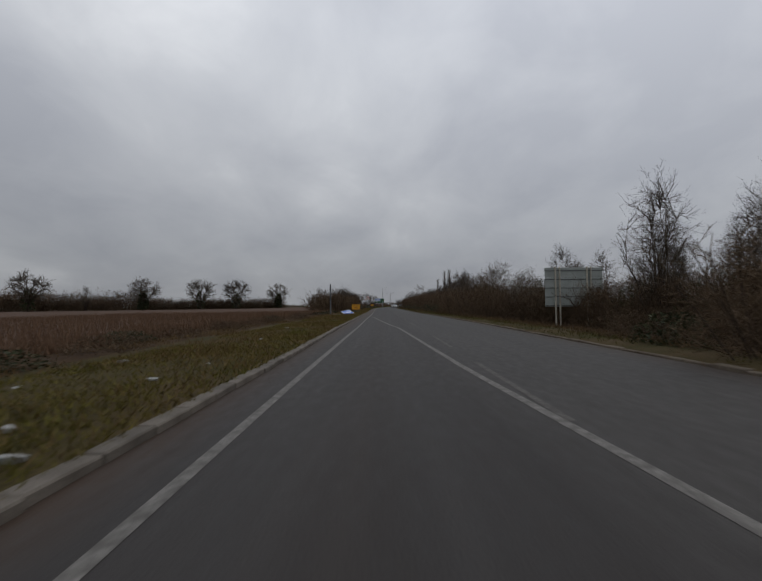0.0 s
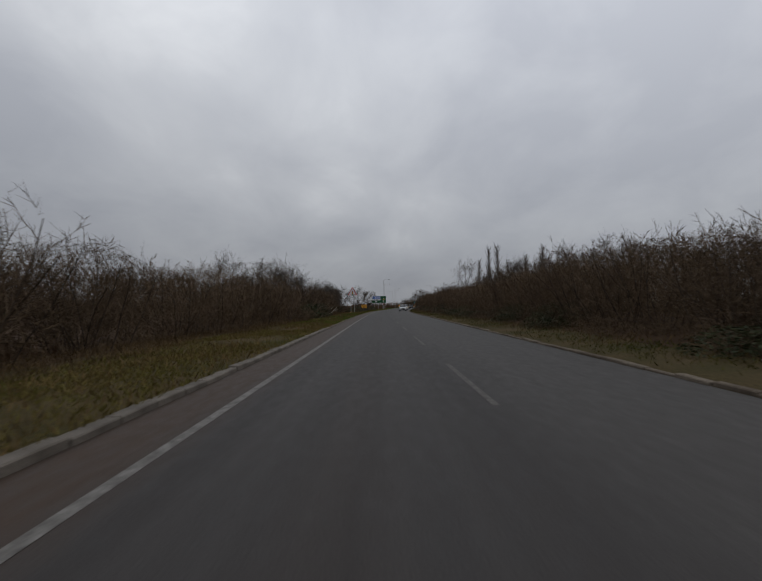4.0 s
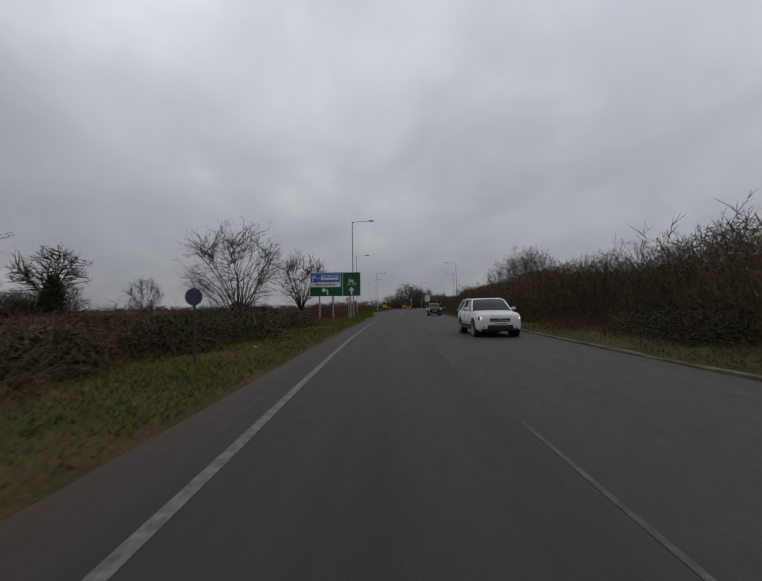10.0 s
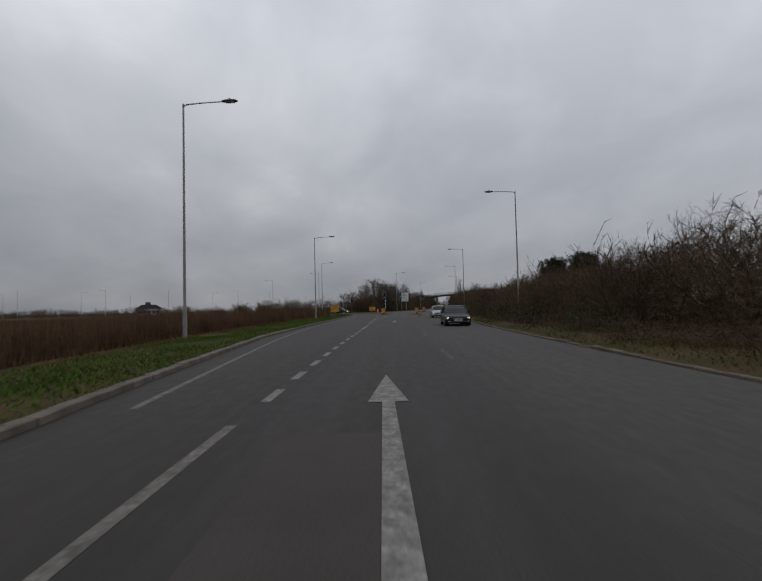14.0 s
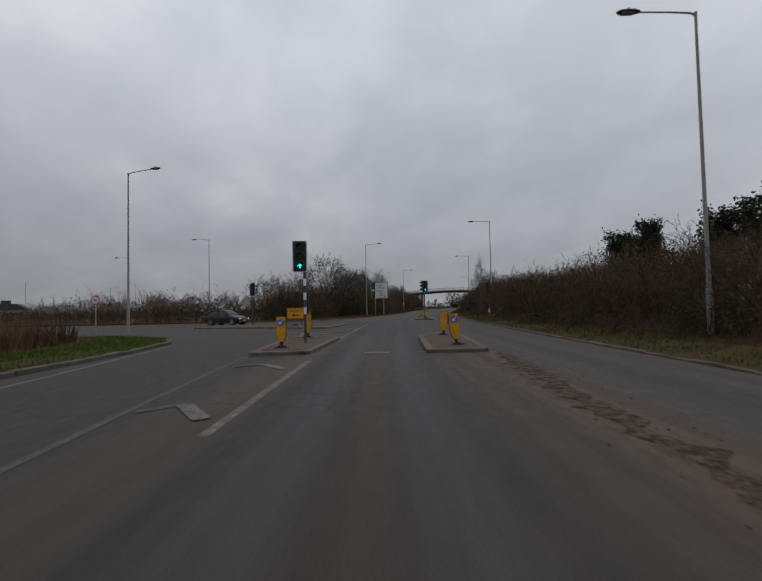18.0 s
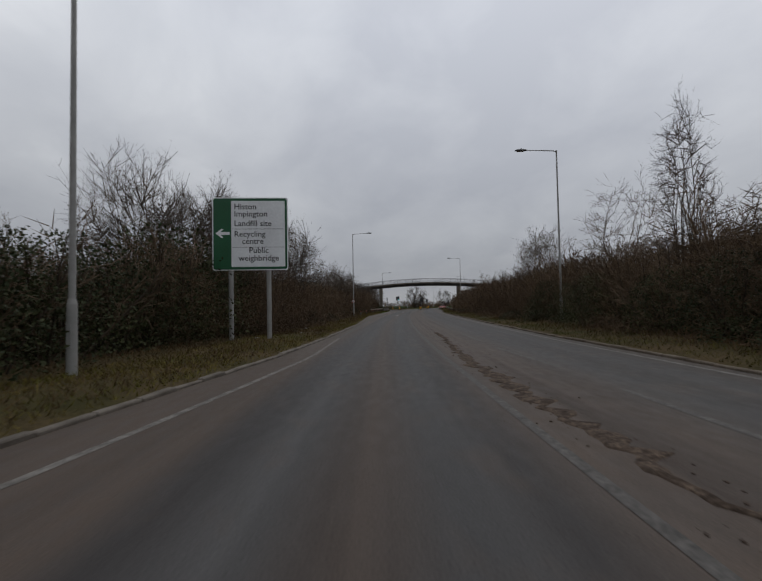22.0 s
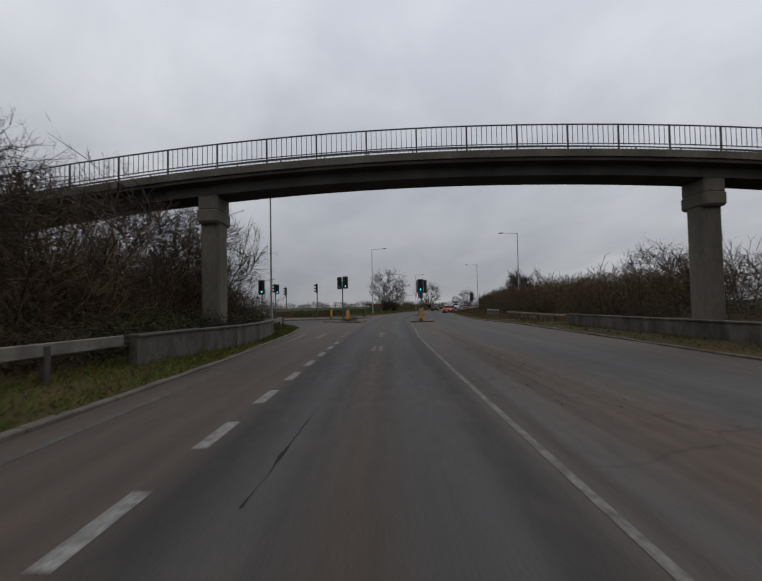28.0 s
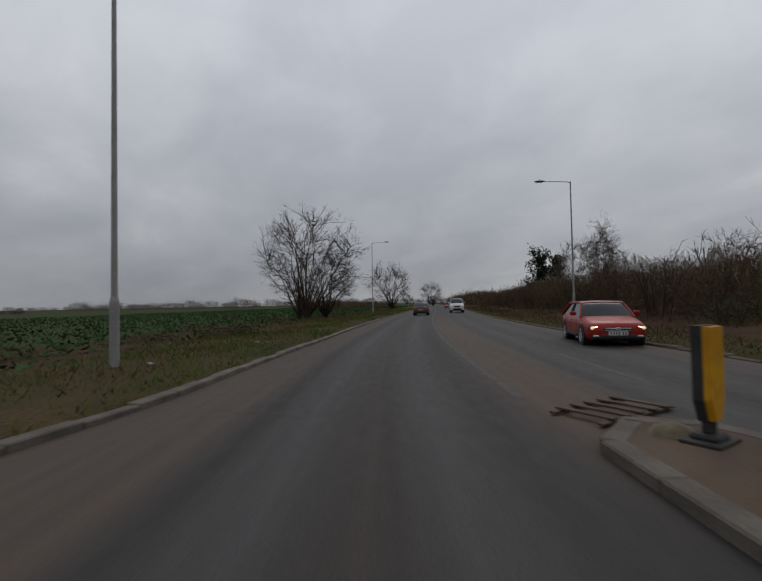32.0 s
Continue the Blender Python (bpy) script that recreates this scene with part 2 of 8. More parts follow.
    thick = calc("MAXIMUM", spread(314, 324, 335, 338, 3.0, 0.95), calc("MAXIMUM", spread(462, 472, 508, 512, 3.2, 0.9), calc("MAXIMUM", spread(525, 529, 536, 538, 2.7, 1.3), spread(541, 544, 560, 600, 2.5, 1.1))))
    col = mix(calc("MULTIPLY", thick, ranged(fine_patch, 0.3, 0.62, 0.7, 1.0)), col, (0.076, 0.051, 0.035))
    # crumbled dark ridge of mud in the middle before the first island
    ridge = calc("MULTIPLY", calc("MULTIPLY", ranged(fine_patch, 0.45, 0.6), band(2.75, 0.5)), calc("MULTIPLY", ranged(v, 315, 325), ranged(v, 335, 331)))
    col = mix(calc("MULTIPLY", ridge, 0.7), col, (0.026, 0.018, 0.014))
    # clean dark asphalt across the first junction
    cross = calc("MULTIPLY", calc("MULTIPLY", ranged(v, 341, 345), ranged(v, 368, 362)), ranged(uu, -9.0, -4.0, 0.35, 0.75))
    col = mix(cross, col, (0.0345, 0.0322, 0.0312))
    # long streaks left by tyres
    streak = noise_of(3.2, (1.0, 0.028, 1), 4)
    deep = calc("MULTIPLY", calc("MULTIPLY", ranged(noise_of(1.9, (1.0, 0.02, 1), 3), 0.52, 0.66), mud), 0.75)
    col = mix(deep, col, (0.034, 0.022, 0.016))
    run_ = n.new("ShaderNodeVectorMath")
    run_.operation = "SCALE"
    l.new(col, run_.inputs[0])
    gain = calc("ADD", 1.0, calc("MULTIPLY", calc("SUBTRACT", streak, 0.5), ranged(v, 295, 335, 0.6, 0.8)))
    l.new(gain, run_.inputs["Scale"])
    col = run_.outputs[0]
    cracks = n.new("ShaderNodeTexVoronoi")
    cracks.feature = "DISTANCE_TO_EDGE"
    cracks.inputs["Scale"].default_value = 0.22
    mpc = n.new("ShaderNodeMapping")
    wv = n.new("ShaderNodeCombineXYZ")
    l.new(calc("ADD", u, calc("MULTIPLY", patch, 3.0)), wv.inputs[0])
    l.new(calc("ADD", v, calc("MULTIPLY", large, 2.0)), wv.inputs[1])
    l.new(wv.outputs[0], mpc.inputs[0])
    l.new(mpc.outputs[0], cracks.inputs[0])
    crack = calc("MULTIPLY", ranged(cracks.outputs["Distance"], 0.008, 0.0), ranged(noise_of(0.16, (1, 0.6, 1), 2), 0.56, 0.64))
    col = mix(calc("MULTIPLY", crack, 0.7), col, (0.018, 0.017, 0.016))
    sc = n.new("ShaderNodeVectorMath")
    sc.operation = "SCALE"
    l.new(col, sc.inputs[0])
    l.new(ranged(grain, 0.3, 0.7, 0.8, 1.2), sc.inputs["Scale"])
    l.new(sc.outputs[0], b.inputs["Base Color"])
    l.new(ranged(fine_patch, 0.3, 0.7, 0.66, 0.78), b.inputs["Roughness"])
    b.inputs["Specular IOR Level"].default_value = 0.22
    p = n.new("ShaderNodeBump")
    p.inputs["Strength"].default_value, p.inputs["Distance"].default_value = 0.25, 0.01
    l.new(grain, p.inputs["Height"])
    l.new(p.outputs[0], b.inputs["Normal"])
    return m


M_ROAD = road_material()
M_REPAIR = mat("brown_asphalt_repair", (0.038, 0.032, 0.029), (0.046, 0.039, 0.035), 1.2, 0.8, fine=45, spread=0.2, spec=0.28)
M_PAVE = mat("dusty_paving", (0.072, 0.048, 0.033), (0.105, 0.075, 0.053), 0.8, 0.9, fine=30, spec=0.2)
M_KERB = mat("kerb_concrete", (0.078, 0.065, 0.052), (0.128, 0.11, 0.091), 1.5, 0.9, fine=40, per_object=0.15, spread=0.2)
M_KERB_OLD = mat("mossy_low_kerb", (0.080, 0.063, 0.048), (0.135, 0.112, 0.088), 0.9, 0.95, fine=22, spread=0.25, spec=0.1)
M_WALL = mat("stained_wall_concrete", (0.050, 0.046, 0.038), (0.115, 0.104, 0.088), 1.6, 0.9, fine=14, spread=0.2, stretch=(1, 1, 0.4), spec=0.2)
M_PAINT = mat("worn_road_paint", (0.105, 0.098, 0.089), (0.215, 0.206, 0.192), 7.0, 0.75, fine=24, spread=0.3)
M_PAINT_EDGE = mat("greyed_edge_paint", (0.074, 0.068, 0.061), (0.150, 0.141, 0.130), 6.0, 0.78, fine=22, spread=0.3)
M_PAINT_OLD = mat("faded_road_paint", (0.045, 0.040, 0.036), (0.076, 0.070, 0.063), 5.0, 0.8, fine=20, spread=0.35)
M_PAINT_MID = mat("dusty_road_paint", (0.078, 0.069, 0.060), (0.150, 0.138, 0.123), 5.0, 0.8, fine=20, spread=0.3)
M_RUST = mat("rusty_steel", (0.045, 0.026, 0.018), (0.085, 0.052, 0.036), 6.0, 0.8, fine=25, spec=0.3)
M_CRACK = mat("broken_dark_asphalt", (0.016, 0.014, 0.013), (0.032, 0.028, 0.025), 9.0, 0.95, fine=30, spread=0.3, spec=0.1)
M_MUD = mat("road_mud", (0.034, 0.023, 0.016), (0.066, 0.045, 0.032), 2.2, 0.95, fine=26, spec=0.15)
M_MUD_DRY = mat("drying_road_mud", (0.034, 0.024, 0.018), (0.098, 0.072, 0.054), 7.0, 0.95, fine=30, spread=0.5, bump=0.6, spec=0.12)
M_GRASS = mat("verge_grass", (0.040, 0.036, 0.014), (0.070, 0.050, 0.026), 0.5, 0.95, fine=18, spread=0.3, bump=0.6, spec=0.06)
M_LEAFMOULD = mat("leaf_mould", (0.034, 0.02, 0.012), (0.06, 0.038, 0.021), 0.6, 0.95, fine=14, spread=0.35, bump=0.8, spec=0.06)
M_BLADE_G = mat("grass_blades_green", (0.090, 0.084, 0.018), (0.135, 0.104, 0.034), 0.6, 0.9, fine=6, spread=0.3, bump=0, spec=0.06)
M_BLADE_D = mat("grass_blades_dry", (0.15, 0.1, 0.044), (0.088, 0.056, 0.026), 0.5, 0.9, fine=6, spread=0.3, bump=0, spec=0.06)
M_BLADE_V = mat("rough_verge_blades", (0.056, 0.056, 0.015), (0.094, 0.074, 0.028), 0.5, 0.9, fine=6, spread=0.35, bump=0, spec=0.06)
M_BLADE_B = mat("brown_dead_grass", (0.115, 0.076, 0.038), (0.062, 0.041, 0.022), 0.5, 0.9, fine=6, spread=0.3, bump=0, spec=0.06)
M_FIELD_D = mat("dead_field_stalks", (0.15, 0.092, 0.057), (0.098, 0.058, 0.037), 0.3, 0.95, fine=6, spread=0.3, bump=0, spec=0.06)
M_REED = mat("dry_reeds", (0.140, 0.085, 0.050), (0.072, 0.044, 0.028), 0.5, 0.95, fine=6, spread=0.3, bump=0, spec=0.06)
M_BARK = mat("bare_bark", (0.036, 0.027, 0.02), (0.066, 0.05, 0.037), 1.5, 0.9, fine=20, per_object=0.25, spec=0.06)
M_TWIG = mat("winter_twigs", (0.084, 0.058, 0.039), (0.138, 0.098, 0.066), 1.0, 0.9, fine=8, bump=0, per_object=0.3, spec=0.06)
M_TWIG_P = mat("pale_twigs", (0.085, 0.068, 0.054), (0.135, 0.108, 0.084), 1.0, 0.9, fine=8, bump=0, per_object=0.25, spec=0.06)
M_TREE = mat("bare_tree_branches", (0.056, 0.045, 0.036), (0.096, 0.078, 0.062), 1.0, 0.9, fine=8, bump=0, per_object=0.25, spec=0.06)
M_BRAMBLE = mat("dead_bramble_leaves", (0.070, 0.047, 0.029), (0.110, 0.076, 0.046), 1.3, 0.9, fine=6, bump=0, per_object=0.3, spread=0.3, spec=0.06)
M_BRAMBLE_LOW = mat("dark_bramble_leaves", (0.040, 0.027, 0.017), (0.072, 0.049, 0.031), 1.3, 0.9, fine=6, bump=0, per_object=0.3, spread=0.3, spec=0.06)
M_IVY = mat("evergreen_leaves", (0.019, 0.026, 0.01), (0.045, 0.047, 0.019), 1.2, 0.7, fine=6, bump=0, per_object=0.3, spread=0.3, spec=0.15)
M_PINE = mat("pine_needles", (0.011, 0.018, 0.01), (0.025, 0.034, 0.017), 1.0, 0.8, fine=6, bump=0, per_object=0.2, spread=0.3, spec=0.1)
M_CROP = mat("crop_leaves", (0.022, 0.055, 0.015), (0.042, 0.085, 0.024), 0.6, 0.8, fine=6, bump=0, spread=0.3, spec=0.15)
M_STEEL = mat("galvanised_steel", (0.225, 0.22, 0.21), (0.29, 0.285, 0.27), 1.2, 0.6, 0.1, 0.0, 12, spread=0.06)
M_DARKSTEEL = mat("dark_painted_steel", (0.045, 0.047, 0.05), (0.075, 0.076, 0.08), 3.0, 0.6, 0.0, 0.05, 40)
M_LAMPHEAD = mat("lamp_head_grey", (0.09, 0.09, 0.095), (0.14, 0.14, 0.145), 5, 0.5, 0.2, 0.03)
M_GLASSLENS = mat("lamp_lens", (0.35, 0.35, 0.34), (0.45, 0.45, 0.44), 6, 0.25, 0.0, 0.0)
M_SIGNBACK = mat("grey_sign_back", (0.26, 0.285, 0.265), (0.32, 0.345, 0.325), 1.2, 0.6, 0.1, 0.05, 25, spread=0.06)
M_GREEN = mat("sign_green", (0.0035, 0.062, 0.02), (0.005, 0.078, 0.028), 1.0, 0.45, fine=12, spread=0.05, bump=0.02)
M_WHITE = mat("sign_white", (0.60, 0.61, 0.62), (0.70, 0.71, 0.72), 1.0, 0.45, fine=12, spread=0.05, bump=0.02)
M_PURPLE = mat("faded_purple_blue", (0.045, 0.036, 0.085), (0.07, 0.055, 0.12), 3.0, 0.6, fine=20, spread=0.1, bump=0.03)
M_BLUE = mat("sign_blue", (0.02, 0.11, 0.45), (0.028, 0.14, 0.52), 1.0, 0.45, fine=12, spread=0.05, bump=0.02)
M_BLACK = mat("sign_black", (0.012, 0.012, 0.012), (0.02, 0.02, 0.02), 1.0, 0.5, fine=12, spread=0.05, bump=0.02)
M_YELLOWTXT = mat("sign_yellow_letters", (0.65, 0.42, 0.02), (0.72, 0.48, 0.03), 1.0, 0.45, fine=12, spread=0.05, bump=0.02)
M_RED = mat("sign_red", (0.36, 0.022, 0.014), (0.45, 0.03, 0.02), 1.5, 0.45, fine=12, spread=0.06, bump=0.02)
M_AMBER = mat("sign_amber", (0.75, 0.36, 0.01), (0.8, 0.4, 0.02), 1.5, 0.45, fine=12, spread=0.06, bump=0.02)
M_SGREEN = mat("sign_light_green", (0.02, 0.22, 0.12), (0.03, 0.26, 0.15), 1.5, 0.45, fine=12, spread=0.06, bump=0.02)
M_YELLOW = mat("temporary_sign_yellow", (0.527, 0.230, 0.007), (0.629, 0.297, 0.010), 1.1, 0.5, fine=9, spread=0.1, bump=0.03)
M_BOLLARD = mat("bollard_yellow", (0.476, 0.221, 0.005), (0.595, 0.306, 0.010), 1.6, 0.5, fine=9, spread=0.12, bump=0.04, per_object=0.08)
M_RUBBER = mat("black_rubber", (0.020, 0.019, 0.018), (0.035, 0.033, 0.030), 3.0, 0.8, fine=30)
M_SIGNAL = mat("signal_black", (0.014, 0.014, 0.015), (0.024, 0.024, 0.025), 3.0, 0.6, fine=30, bump=0.03)
M_SIGEDGE = mat("signal_board_edge", (0.28, 0.28, 0.28), (0.40, 0.40, 0.40), 3.0, 0.6, fine=30, bump=0.03)
M_LENS_OFF = mat("dark_lens", (0.02, 0.014, 0.012), (0.035, 0.02, 0.016), 5, 0.2, fine=30, bump=0.0)
M_GO = glow("green_signal_light", (0.02, 0.76, 0.80), 2.0)
M_HEADLAMP = glow("headlamp_light", (1.0, 0.86, 0.62), 9.0)
M_TAIL = glow("tail_lamp_light", (0.45, 0.02, 0.015), 0.12)
M_LAMPLIT = glow("lit_headlamp_glass", (0.95, 0.72, 0.42), 0.55)
M_CLAD = mat("black_body_cladding", (0.012, 0.012, 0.012), (0.022, 0.021, 0.021), 3, 0.6, fine=40, bump=0.03)
M_CONE = mat("cone_orange", (0.62, 0.09, 0.015), (0.72, 0.12, 0.02), 2, 0.55, fine=20)
M_CONC = mat("bridge_concrete", (0.09, 0.077, 0.06), (0.15, 0.13, 0.103), 0.7, 0.9, fine=14, spread=0.15, stretch=(1, 1, 0.35))
# deck beam: mottled grey, about half as bright as the bridge concrete
M_SOFFIT = mat("dark_deck", (0.035, 0.032, 0.029), (0.070, 0.064, 0.058), 0.7, 0.85, fine=14, spread=0.15, stretch=(1, 1, 0.5))
M_WOOD = mat("weathered_timber", (0.102, 0.090, 0.072), (0.180, 0.162, 0.132), 2.5, 0.9, fine=30, stretch=(0.3, 1, 1))
M_POST = mat("pale_post_timber", (0.30, 0.275, 0.225), (0.42, 0.39, 0.33), 2.5, 0.9, fine=30, per_object=0.15)
M_BLADE_L = mat("lush_grass_blades", (0.046, 0.090, 0.012), (0.078, 0.112, 0.020), 0.6, 0.9, fine=6, spread=0.3, bump=0, spec=0.06)
M_WOOD_D = mat("dark_fence_timber", (0.038, 0.032, 0.026), (0.070, 0.057, 0.046), 2.5, 0.9, fine=30)
M_WOOD_B = mat("brown_pallet_timber", (0.055, 0.036, 0.024), (0.095, 0.065, 0.044), 2.5, 0.9, fine=30)
M_LITTER = mat("pale_litter", (0.22, 0.22, 0.21), (0.34, 0.34, 0.33), 4, 0.7, fine=20)
M_ROCK = mat("dusty_sandbag", (0.1, 0.08, 0.048), (0.15, 0.122, 0.074), 4, 0.9, fine=20)
M_GLASS = mat("car_glass", (0.008, 0.010, 0.012), (0.014, 0.017, 0.020), 0.6, 0.05, 0.0, 0.0, 3, spec=0.42)
M_TYRE = mat("tyre_rubber", (0.014, 0.014, 0.014), (0.024, 0.023, 0.022), 8, 0.85, fine=50)
M_RIM = mat("alloy_rim", (0.28, 0.28, 0.29), (0.38, 0.38, 0.39), 6, 0.35, 0.7, 0.02)
M_TRIM = mat("black_car_trim", (0.013, 0.013, 0.014), (0.022, 0.022, 0.023), 5, 0.55, fine=40, bump=0.02)
M_CHROME = mat("bright_trim", (0.5, 0.5, 0.5), (0.6, 0.6, 0.6), 6, 0.2, 0.9, 0.0)
M_PLATE = mat("number_plate_white", (0.6, 0.6, 0.58), (0.68, 0.68, 0.66), 6, 0.5, bump=0.0)
M_BUILD = mat("pale_cladding", (0.42, 0.43, 0.44), (0.52, 0.53, 0.54), 1, 0.7)
M_ROOF = mat("dark_roof", (0.04, 0.042, 0.045), (0.06, 0.062, 0.066), 1, 0.8)


def paint(name, c):
    """Lacquered car paint: colour coat under a clear coat, dusty low down."""
    m = mat(name, tuple(v * 0.92 for v in c), tuple(min(1, v * 1.06) for v in c), 1.2, 0.42, 0.1, 0.0, 5, spread=0.04, spec=0.2)
    b = m.node_tree.nodes["Principled BSDF"]
    b.inputs["Coat Weight"].default_value, b.inputs["Coat Roughness"].default_value = 0.28, 0.10
    return m


def ground_material():
    """Dead brown field to begin with, green winter crop further along."""
    m = bpy.data.materials.new("open_fields")
    m.use_nodes = True
    nt = m.node_tree
    n, l = nt.nodes, nt.links
    b = n["Principled BSDF"]
    b.inputs["Roughness"].default_value, b.inputs["Specular IOR Level"].default_value = 0.95, 0.06
    tc = n.new("ShaderNodeTexCoord")
    sp = n.new("ShaderNodeSeparateXYZ")
    l.new(tc.outputs["Object"], sp.inputs[0])
    t = n.new("ShaderNodeTexNoise")
    t.inputs["Scale"].default_value, t.inputs["Detail"].default_value = 0.05, 8
    l.new(tc.outputs["Object"], t.inputs[0])
    f = n.new("ShaderNodeTexNoise")
    f.inputs["Scale"].default_value, f.inputs["Detail"].default_value = 2.5, 5
    l.new(tc.outputs["Object"], f.inputs[0])

    def two(a, c, fac):
        x = n.new("ShaderNodeMix")
        x.data_type = "RGBA"
        x.inputs["A"].default_value, x.inputs["B"].default_value = (*a, 1), (*c, 1)
        l.new(fac, x.inputs["Factor"])
        return x.outputs["Result"]

    brown = two((0.075, 0.049, 0.037), (0.105, 0.070, 0.052), t.outputs["Fac"])
    green = two((0.030, 0.040, 0.015), (0.048, 0.058, 0.024), t.outputs["Fac"])
    r = n.new("ShaderNodeMapRange")
    r.inputs["From Min"].default_value, r.inputs["From Max"].default_value = 470, 540
    l.new(sp.outputs["Y"], r.inputs[0])
    x = n.new("ShaderNodeMix")
    x.data_type = "RGBA"
    l.new(brown, x.inputs["A"])
    l.new(green, x.inputs["B"])
    l.new(r.outputs[0], x.inputs["Factor"])
    g = n.new("ShaderNodeMapRange")
    g.inputs["From Min"].default_value, g.inputs["From Max"].default_value = 0.3, 0.7
    g.inputs["To Min"].default_value, g.inputs["To Max"].default_value = 0.75, 1.25
    l.new(f.outputs["Fac"], g.inputs[0])
    v = n.new("ShaderNodeVectorMath")
    v.operation = "SCALE"
    l.new(x.outputs["Result"], v.inputs[0])
    l.new(g.outputs[0], v.inputs["Scale"])
    l.new(v.outputs[0], b.inputs["Base Color"])
    p = n.new("ShaderNodeBump")
    p.inputs["Strength"].default_value, p.inputs["Distance"].default_value = 0.8, 0.2
    l.new(f.outputs["Fac"], p.inputs["Height"])
    l.new(p.outputs[0], b.inputs["Normal"])
    return m


M_GROUND = ground_material()

# ---------------------------------------------------------------- building helpers
class Shape:
    """Collects points and faces for one mesh."""

    def __init__(self):
        self.v, self.f = [], []

    def add(self, verts, faces):
        o = len(self.v)
        self.v += [tuple(p) for p in verts]
        self.f += [tuple(i + o for i in q) for q in faces]
        return self

    def box(self, centre, size, c=0.0, turn=None):
        """A box, its edges chamfered by c, turned by the matrix turn."""
        hx, hy, hz = (q / 2 for q in size)
        c = min(c, hx * 0.9, hy * 0.9, hz * 0.9)
        pts, faces = [], []
        if c <= 0:
            pts = [(x * hx, y * hy, z * hz) for x in (-1, 1) for y in (-1, 1) for z in (-1, 1)]
            faces = [(0, 1, 3, 2), (4, 6, 7, 5), (0, 4, 5, 1), (2, 3, 7, 6), (0, 2, 6, 4), (1, 5, 7, 3)]
        else:
            for z, k in ((-hz, 1), (-hz + c, 0), (hz - c, 0), (hz, 1)):
                e = c * k
                a, b = hx - e, hy - e
                d = max(c - e, 0.0)
                if k:
                    pts += [(-a, -b, z), (a, -b, z), (a, b, z), (-a, b, z)]
                else:
                    pts += [(-a + d, -b, z), (a - d, -b, z), (a, -b + d, z), (a, b - d, z), (a - d, b, z), (-a + d, b, z), (-a, b - d, z), (-a, -b + d, z)]
            L, U = 4, 12
            faces = [(3, 2, 1, 0), (20, 21, 22, 23)]
            for i in range(8):
                j = (i + 1) % 8
                faces.append((L + i, L + j, U + j, U + i))
            low, high = (0, 1, 1, 2, 2, 3, 3, 0), (20, 21, 21, 22, 22, 23, 23, 20)
            for i in range(8):
                j = (i + 1) % 8
                p, q = low[i], low[j]
                faces.append((p, q, L + j, L + i) if p != q else (p, L + j, L + i))
                p, q = high[i], high[j]
                faces.append((U + i, U + j, q, p) if p != q else (U + i, U + j, p))
        m = Matrix.Translation(centre) @ (turn.to_4x4() if turn else Matrix.Identity(4))
        return self.add([m @ Vector(p) for p in pts], faces)

    def tube(self, p0, p1, r0, r1=None, n=10, caps=True):
        r1 = r0 if r1 is None else r1
        p0, p1 = Vector(p0), Vector(p1)
        z = (p1 - p0).normalized()
        x = z.orthogonal().normalized()
        y = z.cross(x)
        ring = [(math.cos(2 * math.pi * i / n), math.sin(2 * math.pi * i / n)) for i in range(n)]
        pts = [p0 + (x * a + y * b) * r0 for a, b in ring] + [p1 + (x * a + y * b) * r1 for a, b in ring]
        faces = [(i, (i + 1) % n, n + (i + 1) % n, n + i) for i in range(n)]
        if caps:
            faces += [tuple(reversed(range(n))), tuple(range(n, 2 * n))]
        return self.add(pts, faces)

    def path(self, pts, radii, n=8):
        for a, b, r, q in zip(pts, pts[1:], radii, radii[1:]):
            self.tube(a, b, r, q, n)
        return self

    def sweep(self, pts, r, n=6):
        """One unbroken round bar through the points."""
        pts = [Vector(p) for p in pts]
        vs, fs = [], []
        for i, p in enumerate(pts):
            z = (pts[min(i + 1, len(pts) - 1)] - pts[max(i - 1, 0)]).normalized()
            x = z.cross(Vector((0, 0, 1))).normalized() if abs(z.z) < 0.95 else Vector((1, 0, 0))
            y = z.cross(x)
            vs += [p + (x * math.cos(2 * math.pi * k / n) + y * math.sin(2 * math.pi * k / n)) * r for k in range(n)]
        for i in range(len(pts) - 1):
            fs += [(i * n + k, i * n + (k + 1) % n, (i + 1) * n + (k + 1) % n, (i + 1) * n + k) for k in range(n)]
        return self.add(vs, fs)

    def plate(self, outline, y0, y1):
        """An outline in x and z, extruded from y0 to y1."""
        n = len(outline)
        pts = [(x, y0, z) for x, z in outline] + [(x, y1, z) for x, z in outline]
        return self.add(pts, [tuple(range(n)), tuple(reversed(range(n, 2 * n)))] + [(i, n + i, n + (i + 1) % n, (i + 1) % n) for i in range(n)])

    def slab(self, outline, z0, z1, c=0.0):
        """An outline in x and y, extruded from z0 to z1, its upper edge drawn in by c."""
        n = len(outline)
        mx, my = sum(p[0] for p in outline) / n, sum(p[1] for p in outline) / n
        top = [(x + (mx - x) * c, y + (my - y) * c, z1) for x, y in outline]
        pts = [(x, y, z0) for x, y in outline] + top
        return self.add(pts, [tuple(reversed(range(n))), tuple(range(n, 2 * n))] + [(i, (i + 1) % n, n + (i + 1) % n, n + i) for i in range(n)])

